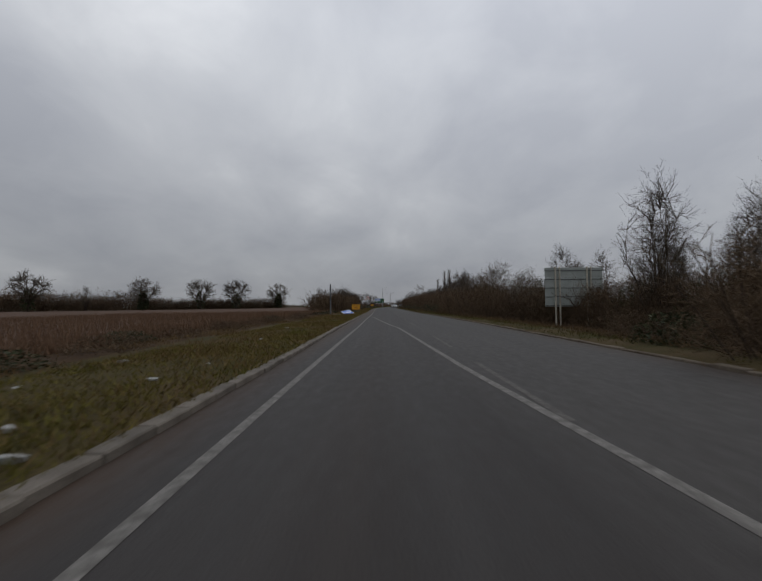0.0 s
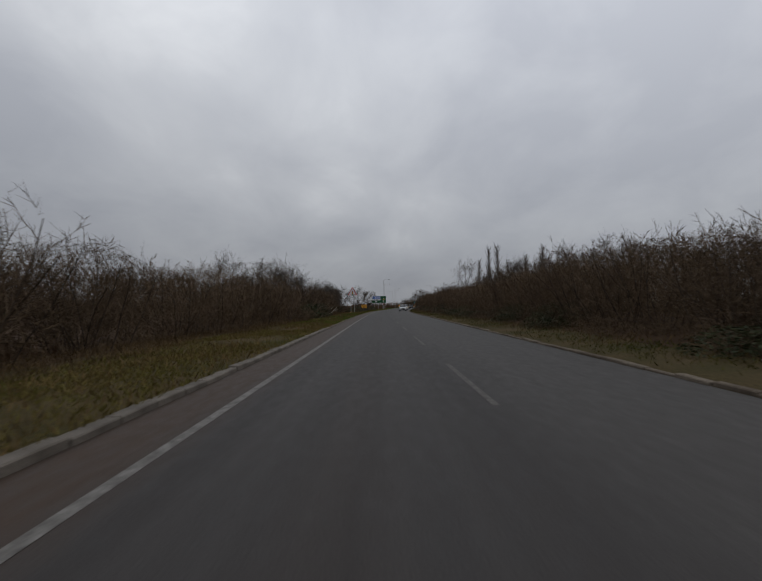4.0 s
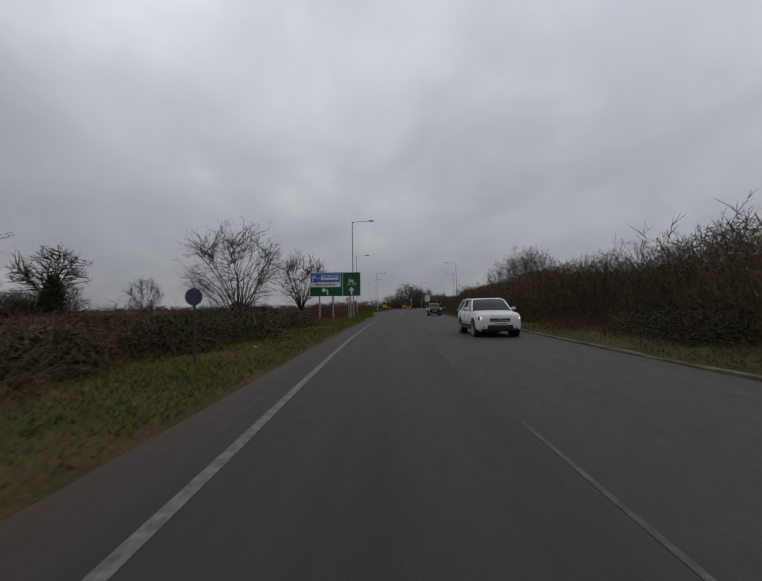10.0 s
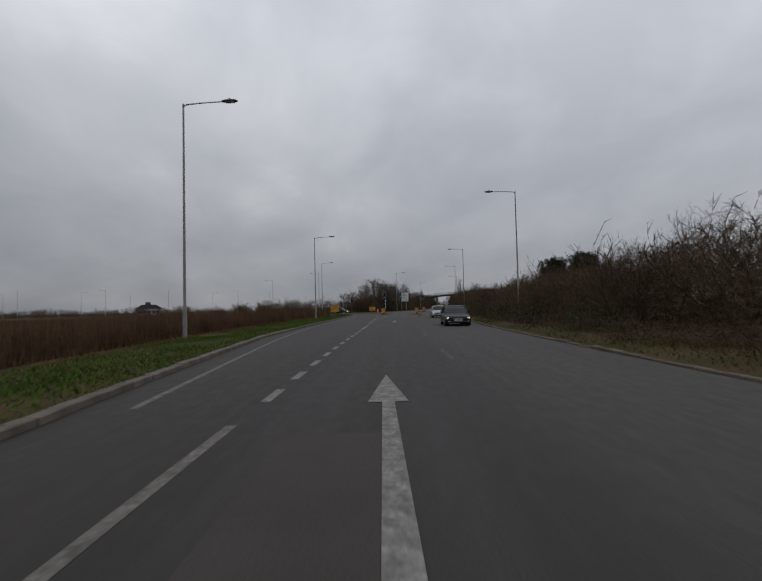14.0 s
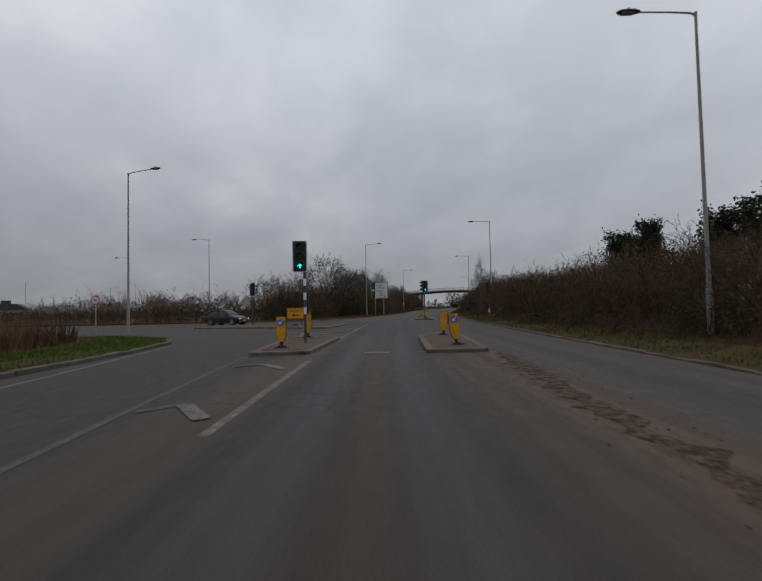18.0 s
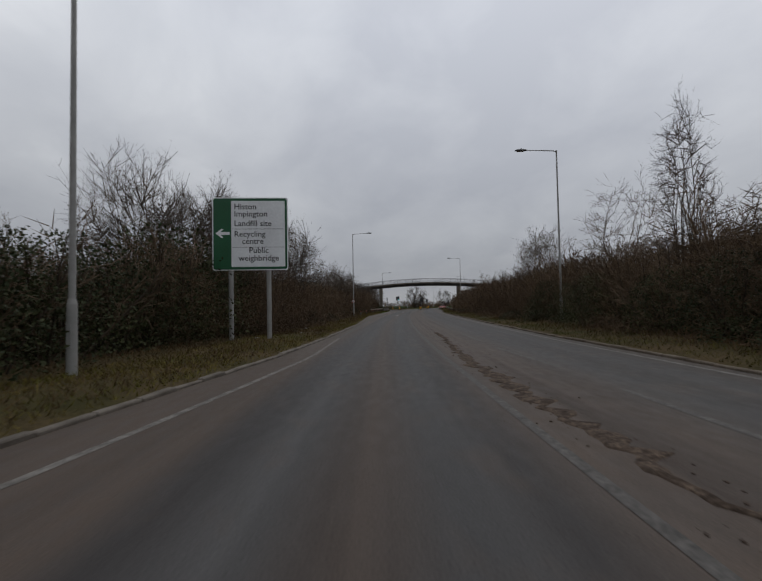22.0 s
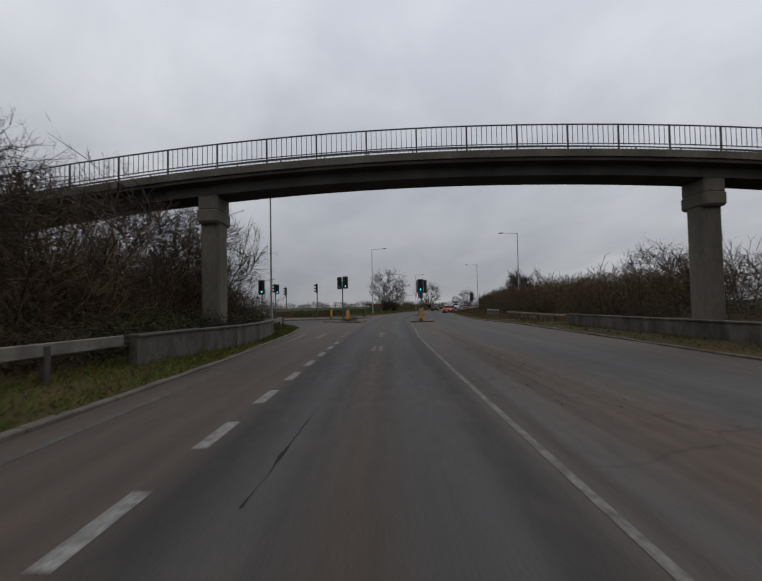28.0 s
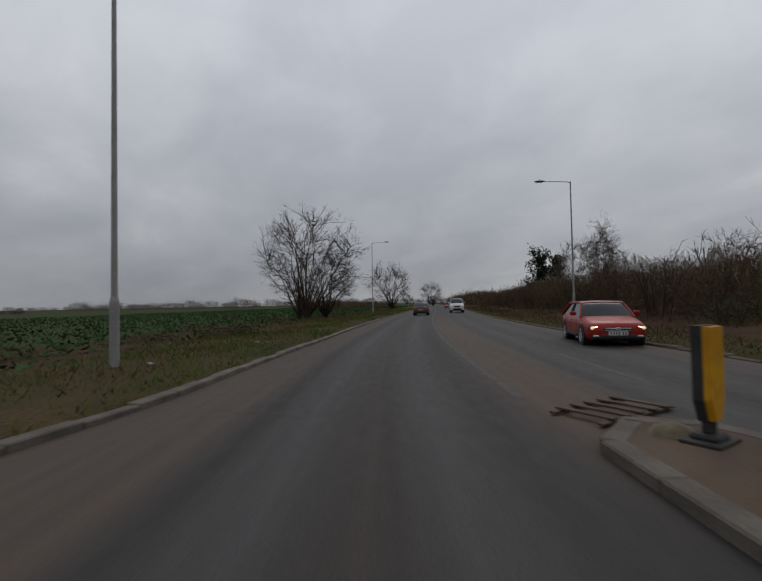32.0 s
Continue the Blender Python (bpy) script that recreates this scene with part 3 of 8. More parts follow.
    def lathe(self, profile, n=20, axis="z", centre=(0, 0, 0)):
        pts, faces, k = [], [], len(profile)
        cx, cy, cz = centre
        for i in range(n):
            a = 2 * math.pi * i / n
            for r, h in profile:
                p = (r * math.cos(a), r * math.sin(a), h)
                if axis == "y":
                    p = (p[0], p[2], p[1])
                elif axis == "x":
                    p = (p[2], p[0], p[1])
                pts.append((p[0] + cx, p[1] + cy, p[2] + cz))
        for i in range(n):
            j = (i + 1) % n
            for q in range(k - 1):
                faces.append((i * k + q, j * k + q, j * k + q + 1, i * k + q + 1))
        return self.add(pts, faces)

    def mesh(self, name, material, smooth=False):
        me = bpy.data.meshes.new(name)
        me.from_pydata(self.v, [], self.f)
        bm = bmesh.new()
        bm.from_mesh(me)
        bmesh.ops.recalc_face_normals(bm, faces=bm.faces)
        bm.to_mesh(me)
        bm.free()
        if smooth:
            for p in me.polygons:
                p.use_smooth = True
            me.set_sharp_from_angle(angle=radians(38))
        me.materials.append(material)
        return me


def part(name, shape, material, parent, label="", smooth=False, at_pose=None):
    me = shape if isinstance(shape, bpy.types.Mesh) else shape.mesh(name, material, smooth)
    ob = new(name, me)
    ob.parent = parent
    if at_pose is not None:
        ob.matrix_local = at_pose
    if label:
        tagged(ob, label)
    return ob


def thing(name, label, category, group="", kind=""):
    return tagged(new(name), label, category, group, kind)


def solid(name, shape, material, label, category, group="", kind="", smooth=False):
    """A thing that is one mesh."""
    return tagged(new(name, shape.mesh(name, material, smooth)), label, category, group, kind)


def quick_mesh(name, verts, faces, material):
    """A mesh from arrays: points, and faces with one number of corners."""
    verts, faces = np.asarray(verts, np.float32), np.asarray(faces, np.int32)
    k = faces.shape[1]
    me = bpy.data.meshes.new(name)
    me.vertices.add(len(verts))
    me.vertices.foreach_set("co", verts.ravel())
    me.loops.add(faces.size)
    me.loops.foreach_set("vertex_index", faces.ravel())
    me.polygons.add(len(faces))
    me.polygons.foreach_set("loop_start", np.arange(0, faces.size, k, dtype=np.int32))
    me.update(calc_edges=True)
    me.materials.append(material)
    return me


def letters(text, height, material, parent, x, y, z, align="CENTER", name="lettering", gap=1.0):
    """Raised lettering in the x-z plane that faces -y; its base line is at z."""
    c = bpy.data.curves.new(name, "FONT")
    c.body, c.size, c.extrude, c.align_x, c.resolution_u = text, height * 1.38, 0.003, align, 3
    c.offset, c.space_character = height * 0.009, gap
    src = bpy.data.objects.new(name, c)
    scene.collection.objects.link(src)
    bpy.context.view_layer.update()
    me = bpy.data.meshes.new_from_object(src.evaluated_get(bpy.context.evaluated_depsgraph_get()))
    bpy.data.objects.remove(src)
    bpy.data.curves.remove(c)
    me.materials.clear()
    me.materials.append(material)
    ob = new(name, me)
    ob.parent = parent
    ob.matrix_local = pose(x, y, z, 90, 0, 0)
    return ob


# ---------------------------------------------------------------- the line of the road
# heading every 20 units from the start, then on round the bend
HEADINGS = [-0.04, -0.36, -0.75, -0.7, 0.04, 0.52, 0.44, 0.22, 0.01, -1.24, -3.4, -4.96, -6.46, -7.68, -9.41, -11.31,
            -11.33, -12.24, -14.97, -18.01, -19.57, -21.06, -22.02, -22.54, -23.24, -24.3, -26.59, -30.28, -35.5, -37.5, -38.0, -37.5, -36.5]
S0, S1, STEP = -160.0, 1000.0, 0.5
_s = np.arange(S0, S1 + STEP, STEP)
_h = np.radians(np.interp(_s, np.arange(len(HEADINGS)) * 20.0, HEADINGS))
_k = np.hanning(25)
_h = np.convolve(np.pad(_h, 12, mode="edge"), _k / _k.sum(), "valid")
_x = np.concatenate([[0], np.cumsum(-np.sin((_h[1:] + _h[:-1]) / 2) * STEP)])
_y = np.concatenate([[0], np.cumsum(np.cos((_h[1:] + _h[:-1]) / 2) * STEP)])
_x -= np.interp(0, _s, _x)
_y -= np.interp(0, _s, _y)


def heading(s):
    return float(np.degrees(np.interp(s, _s, _h)))


def at(s, d, z=0.0):
    """The place s units along the road and d to the right of its line; z in metres."""
    a = np.interp(s, _s, _h)
    return Vector((K * (np.interp(s, _s, _x) + math.cos(a) * d), K * (np.interp(s, _s, _y) + math.sin(a) * d), z))


def at_many(s, d):
    a = np.interp(s, _s, _h)
    return K * (np.interp(s, _s, _x) + np.cos(a) * d), K * (np.interp(s, _s, _y) + np.sin(a) * d)


def spot(s, d, z=0.0, turn=0.0):
    """A pose on the road's grid; +y runs along the road, +x to its right."""
    p = at(s, d, z)
    return pose(p.x, p.y, p.z, 0, 0, heading(s) + turn)


# near and off side of the carriageway: (s, d)
LEFT = [(-160, -2.42), (0, -2.42), (12, -2.42), (60, -3.0), (130, -3.2), (165, -3.1), (205, -2.5), (240, -2.62), (252, -2.82), (259, -3.28), (268, -4.4),
        (276, -5.3), (283, -6.1), (306, -6.9), (322, -7.8), (336, -8.4), (340, -9.0), (342.3, -10.2), (344, -13), (345, -20), (345.3, -70),
        (367.2, -70), (367.5, -16), (368.4, -10.4), (370, -8.4), (373, -6.64), (381, -4.3), (392, -3.02), (400, -2.65), (412, -2.5), (425, -3.1), (438, -3.85),
        (452, -3.85), (480, -4.1), (486, -4.2), (497, -4.9), (503, -5.7), (506.5, -7.2), (508.3, -10), (509, -15), (509.2, -70),
        (530.4, -70), (530.7, -14), (531.4, -9), (534.5, -6.7), (539, -4.4), (545, -3.3), (556, -2.8), (600, -2.7), (1000, -2.7)]
RIGHT = [(-160, 6.7), (0, 6.7), (30, 6.65), (50, 6.0), (63, 5.45), (75, 5.1), (100, 5.2), (132, 5.4), (160, 5.4), (200, 6.0), (225, 6.4), (256, 5.9),
         (290, 5.9), (324, 6.6), (345, 6.7), (398, 6.6), (424, 7.0), (455, 7.0), (490, 8.4), (505, 8.6), (512, 7.8), (518, 7.55), (526, 7.7), (548, 7.4), (575, 6.6), (1000, 6.6)]


def left(s):
    return np.interp(s, [p[0] for p in LEFT], [p[1] for p in LEFT])


def right(s):
    return np.interp(s, [p[0] for p in RIGHT], [p[1] for p in RIGHT])


def stations(lo, hi, step, extra=()):
    return np.array(sorted(set(np.round(np.concatenate([np.arange(lo, hi + step / 2, step), [q for q in extra if lo <= q <= hi]]), 3))))


def strip(name, s, columns, material, label, category, uv=False):
    """A sheet along the road: columns are functions of s that give (d, z) arrays."""
    rows = []
    for col in columns:
        d, z = col(s)
        x, y = at_many(s, d)
        rows.append(np.stack([x, y, np.broadcast_to(z, x.shape)], 1))
    pts = np.stack(rows, 1)
    n, k = len(s), len(columns)
    i, j = np.meshgrid(np.arange(n - 1), np.arange(k - 1), indexing="ij")
    a = (i * k + j).ravel()
    me = quick_mesh(name, pts.reshape(-1, 3), np.stack([a, a + 1, a + k + 1, a + k], 1), material)
    if uv:
        layer = me.uv_layers.new(name="UVMap")
        dd = np.stack([np.broadcast_to(col(s)[0], s.shape) for col in columns], 1).ravel()
        ss = np.repeat(s, k)
        idx = np.empty(len(me.loops), np.int32)
        me.loops.foreach_get("vertex_index", idx)
        layer.data.foreach_set("uv", np.stack([dd[idx] * K, ss[idx]], 1).astype(np.float32).ravel())
    return tagged(new(name, me), label, category, kind="structure")


# ---------------------------------------------------------------- ground, road, verges
g = Shape()
GX, GY = [-3000, 9.5, 13, 60, 80, 3000], [-2500, -70, -50, 46, 72, 3500]
g.add([(x, y, -1.05 if x in (13, 60) and y in (-50, 46) else -0.14) for y in GY for x in GX], [(j * 6 + i, j * 6 + i + 1, j * 6 + i + 7, j * 6 + i + 6) for j in range(5) for i in range(5)])
tagged(new("ground", g.mesh("ground", M_GROUND)), "open fields of dead brown grass and green winter crop", "ground", kind="structure")

knots = [p[0] for p in LEFT] + [p[0] for p in RIGHT]
rs = stations(-160, 1000, 2.0, knots + list(np.arange(338, 347, 0.5)) + list(np.arange(366, 374, 0.5)) + list(np.arange(504, 510, 0.4)) + list(np.arange(530, 536, 0.4)))
INNER = [-1.6, -0.8, 0, 0.8, 1.6, 2.6, 3.6, 4.6]
cols = [lambda s: (left(s), 0 * s), lambda s: (np.maximum(left(s), -12), 0 * s), lambda s: (np.maximum(left(s), -4) * 0.5 - 1.0, 0 * s)]
cols += [(lambda s, q=q: (0 * s + q, 0 * s)) for q in INNER]
cols += [lambda s: (right(s), 0 * s)]
strip("road", rs, cols, M_ROAD, "worn grey asphalt carriageway with brown dust along its edges", "road", uv=True)


def verge(name, lo, hi, offs, label, side, material=None, category="grass verge", step=2.0):
    s = stations(lo, hi, step, knots)
    edge = left if side < 0 else right
    columns = [(lambda q, o=o, z=z: (edge(q) + side * o, (z if o < 1 or side < 0 else 0.13 + (z - 0.13) * bank_rise(q)) + 0 * q + (0.05 * np.sin(q * 0.7 + o) * np.sin(q * 0.23) if o > 1 else 0))) for o, z in offs]
    return strip(name, s, columns, material or M_GRASS, label, category)


NEAR = [(-0.03, -0.03), (0.16, 0.085), (0.5, 0.12), (1.2, 0.16), (2.2, 0.15), (3.4, 0.12), (5.0, 0.08), (8.0, 0.02), (12, -0.20)]
for name, lo, hi, label in (("field", -160, 345.3, "rough green and brown grass verge beside the carriageway"), ("scrub", 367.2, 509.2, "grass verge littered with dead leaves under scrub"),
                            ("crop", 530.4, 1000, "grass verge beside a green crop field")):
    verge("verge_near_side_" + name, lo, hi, NEAR[:7], label, -1)
    verge("undergrowth_near_side_" + name, lo, hi, NEAR[6:], "bare earth and dead leaves behind the verge", -1, M_LEAFMOULD, "ground")
BANK_RISE = [(-160, -0.75), (44, -0.75), (78, 0.55), (330, 0.6), (400, 0.85), (470, 0.85), (500, 0.35), (1000, 0.35)]


def bank_rise(s):
    """How high the off-side bank stands; it falls away where the sign stands in a hollow."""
    return np.interp(s, [p[0] for p in BANK_RISE], [p[1] for p in BANK_RISE])


BANK = [(-0.03, -0.03), (0.16, 0.085), (0.8, 0.13), (1.5, 0.18), (2.2, 0.24), (3.4, 0.4), (5.0, 0.8), (8.0, 1.3), (12, 1.5), (24, 1.6), (50, 1.2), (90, -0.2)]
verge("verge_off_side", -160, 1000, BANK[:5], "narrow rough grass strip beyond the far kerb", 1)
verge("bank_off_side", -160, 1000, BANK[4:], "low bank of earth and dead leaves under scrub", 1, M_LEAFMOULD, "bank")

# ---------------------------------------------------------------- plants
rng = np.random.default_rng(7)


def sticks(name, p0, p1, r0, r1, material):
    """Three-sided tapered sticks, one for each row."""
    p0, p1 = np.asarray(p0, float), np.asarray(p1, float)
    z = p1 - p0
    z /= np.linalg.norm(z, axis=1, keepdims=True) + 1e-9
    ref = np.where(np.abs(z[:, 2:3]) > 0.9, [[1.0, 0, 0]], [[0, 0, 1.0]])
    x = np.cross(z, ref)
    x /= np.linalg.norm(x, axis=1, keepdims=True) + 1e-9
    y = np.cross(z, x)
    verts = []
    for p, r in ((p0, r0), (p1, r1)):
        for a in (0, 2.094, 4.189):
            verts.append(p + (x * math.cos(a) + y * math.sin(a)) * np.asarray(r)[:, None])
    verts = np.stack(verts, 1).reshape(-1, 3)
    o = np.arange(len(p0))[:, None] * 6
    faces = np.concatenate([o + [0, 1, 4, 3], o + [1, 2, 5, 4], o + [2, 0, 3, 5]])
    return quick_mesh(name, verts, faces, material)


def ribbons(name, p0, p1, r0, r1, material, r):
    """Thin tapered twigs, two triangles each."""
    p0, p1 = np.asarray(p0, float), np.asarray(p1, float)
    z = p1 - p0
    x = np.cross(z, r.normal(size=z.shape))
    x /= np.linalg.norm(x, axis=1, keepdims=True) + 1e-9
    r0, r1 = np.asarray(r0)[:, None] * 1.25, np.asarray(r1)[:, None] * 1.25
    verts = np.stack([p0 - x * r0, p0 + x * r0, p1 + x * r1, p1 - x * r1], 1).reshape(-1, 3)
    return quick_mesh(name, verts, np.arange(len(verts)).reshape(-1, 4), material)


def leaves(name, centres, size, material, r, narrow=0.55):
    """Small tilted four-cornered leaves, or short twigs where narrow."""
    n = len(centres)
    a = r.normal(size=(n, 3))
    a /= np.linalg.norm(a, axis=1, keepdims=True)
    b = np.cross(a, r.normal(size=(n, 3)))
    b /= np.linalg.norm(b, axis=1, keepdims=True) + 1e-9
    k = (size * r.uniform(0.6, 1.4, n))[:, None]
    c = np.asarray(centres)
    verts = np.stack([c - a * k, c + b * k * narrow, c + a * k, c - b * k * narrow], 1).reshape(-1, 3)
    faces = np.arange(n * 4).reshape(n, 4)
    return quick_mesh(name, verts, faces, material)


def blades(name, x, y, z0, height, width, material, r, lean=0.35):
    """Upright three-cornered blades of grass or stalks."""
    n = len(x)
    t = r.uniform(0, 2 * math.pi, n)
    w = width * r.uniform(0.6, 1.4, n)
    h = height * r.uniform(0.5, 1.25, n)
    lx, ly = r.normal(0, lean, n) * h, r.normal(0, lean, n) * h
    base = np.stack([x, y, np.broadcast_to(z0, x.shape)], 1)
    side = np.stack([np.cos(t) * w, np.sin(t) * w, 0 * t], 1)
    tip = base + np.stack([lx, ly, h], 1)
    verts = np.stack([base - side, base + side, tip], 1).reshape(-1, 3)
    return quick_mesh(name, verts, np.arange(n * 3).reshape(n, 3), material)


def grow(r, height, spread, levels, first, kids, up=0.25, wild=0.25, start=0.25, thick=0.02, ratio=0.55, stems=1, base=0.0, last_thin=0.006):
    """Branches as rows of (p0, p1, r0, r1, level)."""
    out = []
    todo = []
    for i in range(stems):
        a = r.uniform(0, 2 * math.pi)
        q = r.uniform(0, base)
        v = Vector((math.cos(a) * spread * r.uniform(0.2, 1), math.sin(a) * spread * r.uniform(0.2, 1), 1)).normalized() if stems > 1 else Vector((r.normal(0, 0.04), r.normal(0, 0.04), 1)).normalized()
        todo.append((Vector((math.cos(a) * q, math.sin(a) * q, -0.1)), v, height * first * (r.uniform(0.75, 1.1) if stems > 1 else 1), height * thick, 0))
    while todo:
        p, v, length, rad, lev = todo.pop()
        n = 1 if lev == levels - 1 else (4 if lev == 0 else (3 if lev == 1 and levels > 3 else 2))
        pts, dirs = [p], []
        for i in range(n):
            v = (v + Vector(r.normal(0, wild, 3)) * (0.5 if lev == 0 else 1) + Vector((0, 0, up * (0.4 if lev else 0.15)))).normalized()
            dirs.append(v)
            pts.append(pts[-1] + v * (length / n))
        tip = rad * (0.45 if lev < levels - 1 else 0.35)
        for i in range(n):
            q0, q1 = rad + (tip - rad) * i / n, rad + (tip - rad) * (i + 1) / n
            out.append((pts[i], pts[i + 1], q0, q1, lev))
        if lev < levels - 1:
            for j in range(kids[lev]):
                f = start + (1 - start) * (j + r.uniform(0, 1)) / kids[lev] if lev == 0 else r.uniform(0.2, 1.0)
                f = min(f, 0.999)
                i = int(f * n)
                q = pts[i].lerp(pts[i + 1], f * n - i)
                side = dirs[i].cross(Vector(r.normal(size=3))).normalized()
                open_ = spread if lev == 0 else 0.75
                w = (dirs[i] + side * open_ * r.uniform(0.7, 1.4)).normalized()
                todo.append((q, w, length * ratio * r.uniform(0.7, 1.25) * (1.15 - 0.5 * f if lev == 0 else 1), max(rad * 0.5 * (1 - 0.4 * f), last_thin), lev + 1))
    return out


def crown_tree(r, height, wide, low, limbs, subs, twigs, stems=1, thick=0.012, thin=0.008, reach=0.13, cone=0.0):
    """A tree whose limbs, branches and twigs fill an egg-shaped crown from height share low up to the top."""
    zc, b = height * (low + 1) / 2, height * (1 - low) / 2
    rows = []

    def fill(n, lo, hi):
        v = r.normal(size=(n, 3))
        v /= np.linalg.norm(v, axis=1, keepdims=True)
        q = (r.uniform(lo ** 3, hi ** 3, n) ** (1 / 3))[:, None]
        p = v * q * [wide, wide, b]
        p[:, :2] *= (1 - cone * (p[:, 2:3] / b + 1) / 2)
        return p * (1 + 0.12 * np.sin(3 * np.arctan2(v[:, 1:2], v[:, 0:1]) + low * 9)) + [0, 0, zc]

    feet = [(r.normal(0, 0.12) * wide * (stems > 1), r.normal(0, 0.12) * wide * (stems > 1)) for _ in range(stems)]
    nodes = []
    for i, tip in enumerate(fill(limbs, 0.55, 0.85)):
        fx, fy = feet[i % stems]
        fork = Vector((fx, fy, height * low * r.uniform(0.5, 1.0) if stems == 1 else height * 0.02))
        tip = Vector(tip)
        tip.z = max(tip.z, fork.z + height * 0.08)
        mid = fork.lerp(tip, 0.5) + Vector((r.normal(0, 0.03), r.normal(0, 0.03), 0.07)) * height
        rad = height * thick * (0.62 if stems == 1 else 0.8)
        pts = [fork, fork.lerp(mid, 0.55) + Vector(r.normal(0, 0.008, 3)) * height, mid, mid.lerp(tip, 0.5) + Vector(r.normal(0, 0.015, 3)) * height, tip]
        for j in range(4):
            rows.append((pts[j], pts[j + 1], rad * (1 - 0.22 * j), rad * (0.78 - 0.22 * j), 0))
            for q in (0.0, 0.25, 0.5, 0.75):
                if j > 0:
                    nodes.append(tuple(pts[j].lerp(pts[j + 1], q)))
    for fx, fy in feet:
        if stems == 1:
            rows.append((Vector((fx, fy, -0.1)), Vector((fx, fy, height * low)), height * thick * 1.3, height * thick * 0.8, 0))
    nodes = np.array(nodes)
    bits = []
    for tip in fill(subs, 0.5, 0.97):
        d = np.linalg.norm(nodes - tip, axis=1) + 0.8 * np.maximum(nodes[:, 2] - tip[2], 0)
        pick = np.argsort(d)[r.integers(0, 7)]
        a, tip = Vector(nodes[pick]), Vector(tip)
        mid = a.lerp(tip, 0.5) + Vector((r.normal(0, 0.016), r.normal(0, 0.016), abs(r.normal(0, 0.016)))) * height
        rad = height * thick * 0.26
        rows += [(a, mid, rad, rad * 0.7, 1), (mid, tip, rad * 0.7, max(rad * 0.25, thin * 0.6), 1)]
        bits += [(a, mid), (mid, tip), (mid, tip)]
    heart = Vector((0, 0, height * low * 0.6))
    for i in range(twigs // 2):
        p, q = bits[r.integers(0, len(bits))]
        a = p.lerp(q, r.uniform(0.15, 1.0))
        along = (q - p).normalized()
        side = along.cross(Vector(r.normal(size=3))).normalized()
        out = (a - heart).normalized()
        v = (along * 0.7 + side * r.uniform(0.3, 0.9) + out * 0.35 + Vector((0, 0, 0.15))).normalized()
        n = reach * height * r.uniform(0.3, 0.8)
        b2 = a + v * n
        rows.append((a, b2, thin, thin * 0.5, 2))
        for k in range(2):
            c = a.lerp(b2, r.uniform(0.2, 0.9))
            w2 = (v * 0.8 + v.cross(Vector(r.normal(size=3))).normalized() * r.uniform(0.4, 0.9)).normalized()
            rows.append((c, c + w2 * n * r.uniform(0.3, 0.65), thin * 0.65, thin * 0.35, 2))
    return rows


def split_sticks(rows, level):
    pick = [q for q in rows if (q[4] < level[1] and q[4] >= level[0])]
    return [np.array([tuple(q[0]) for q in pick]), np.array([tuple(q[1]) for q in pick]), np.array([q[2] for q in pick]), np.array([q[3] for q in pick])]


KINDS = {}


def plant_kind(key, name, label, category, rows, bark, twig, trunk_levels, leaf=None, leaf_mat=None, leaf_size=0.1, narrow=0.55):
    """Keeps the meshes of one grown plant, one unit high, for planting."""
    top = np.percentile([q[1].z for q in rows], 99.3)
    rows = [(q[0] / top, q[1] / top, q[2] / top, q[3] / top, q[4]) for q in rows]
    stem = "trunk" if name in ("pine_tree", "bare_poplar_tree") else "stem_clump"
    meshes = [(stem, sticks(stem, *split_sticks(rows, (0, trunk_levels)), bark))] if trunk_levels else []
    meshes += [("crown", ribbons("crown", *split_sticks(rows, (trunk_levels, 9)), twig, np.random.default_rng(len(KINDS) + 90)))]
    if leaf is not None:
        meshes.append(("foliage", leaves("foliage", leaf / top, leaf_size / top, leaf_mat, np.random.default_rng(len(KINDS) + 3), narrow)))
    KINDS[key] = (name, label, category, meshes)


def set_plant(key, m, width, height, group=""):
    name, label, category, meshes = KINDS[key]
    root = thing(name, label, category, group)
    root.matrix_basis = m @ Matrix.Diagonal((width, width, height, 1))
    for pname, me in meshes:
        ob = new(pname, me)
        ob.parent = root
        if pname != "trunk":
            tagged(ob, kind="stuff")
    return root


HEAPS = {}


def heap_plant(heap, key, m, width, height):
    """Adds a plant to a thicket that nobody could count."""
    full = np.array(m @ Matrix.Diagonal((width, width, height, 1)))
    for pname, me in KINDS[key][3]:
        co = np.empty(len(me.vertices) * 3, np.float32)
        me.vertices.foreach_get("co", co)
        ix = np.empty(len(me.loops), np.int32)
        me.loops.foreach_get("vertex_index", ix)
        co = co.reshape(-1, 3) @ full[:3, :3].T + full[:3, 3]
        HEAPS.setdefault((heap, me.materials[0].name), []).append((co, ix.reshape(-1, 4)))


def finish_heaps():
    roots = {}
    for (heap, mname), bits in HEAPS.items():
        if heap not in roots:
            roots[heap] = thing("thicket", "continuous thicket of leafless brown scrub " + heap, "thicket", kind="stuff")
        o, verts, faces = 0, [], []
        for co, ix in bits:
            verts.append(co)
            faces.append(ix + o)
            o += len(co)
        ob = new("scrub", quick_mesh("scrub", np.concatenate(verts), np.concatenate(faces), bpy.data.materials[mname]))
        ob.parent = roots[heap]
        tagged(ob, kind="stuff")


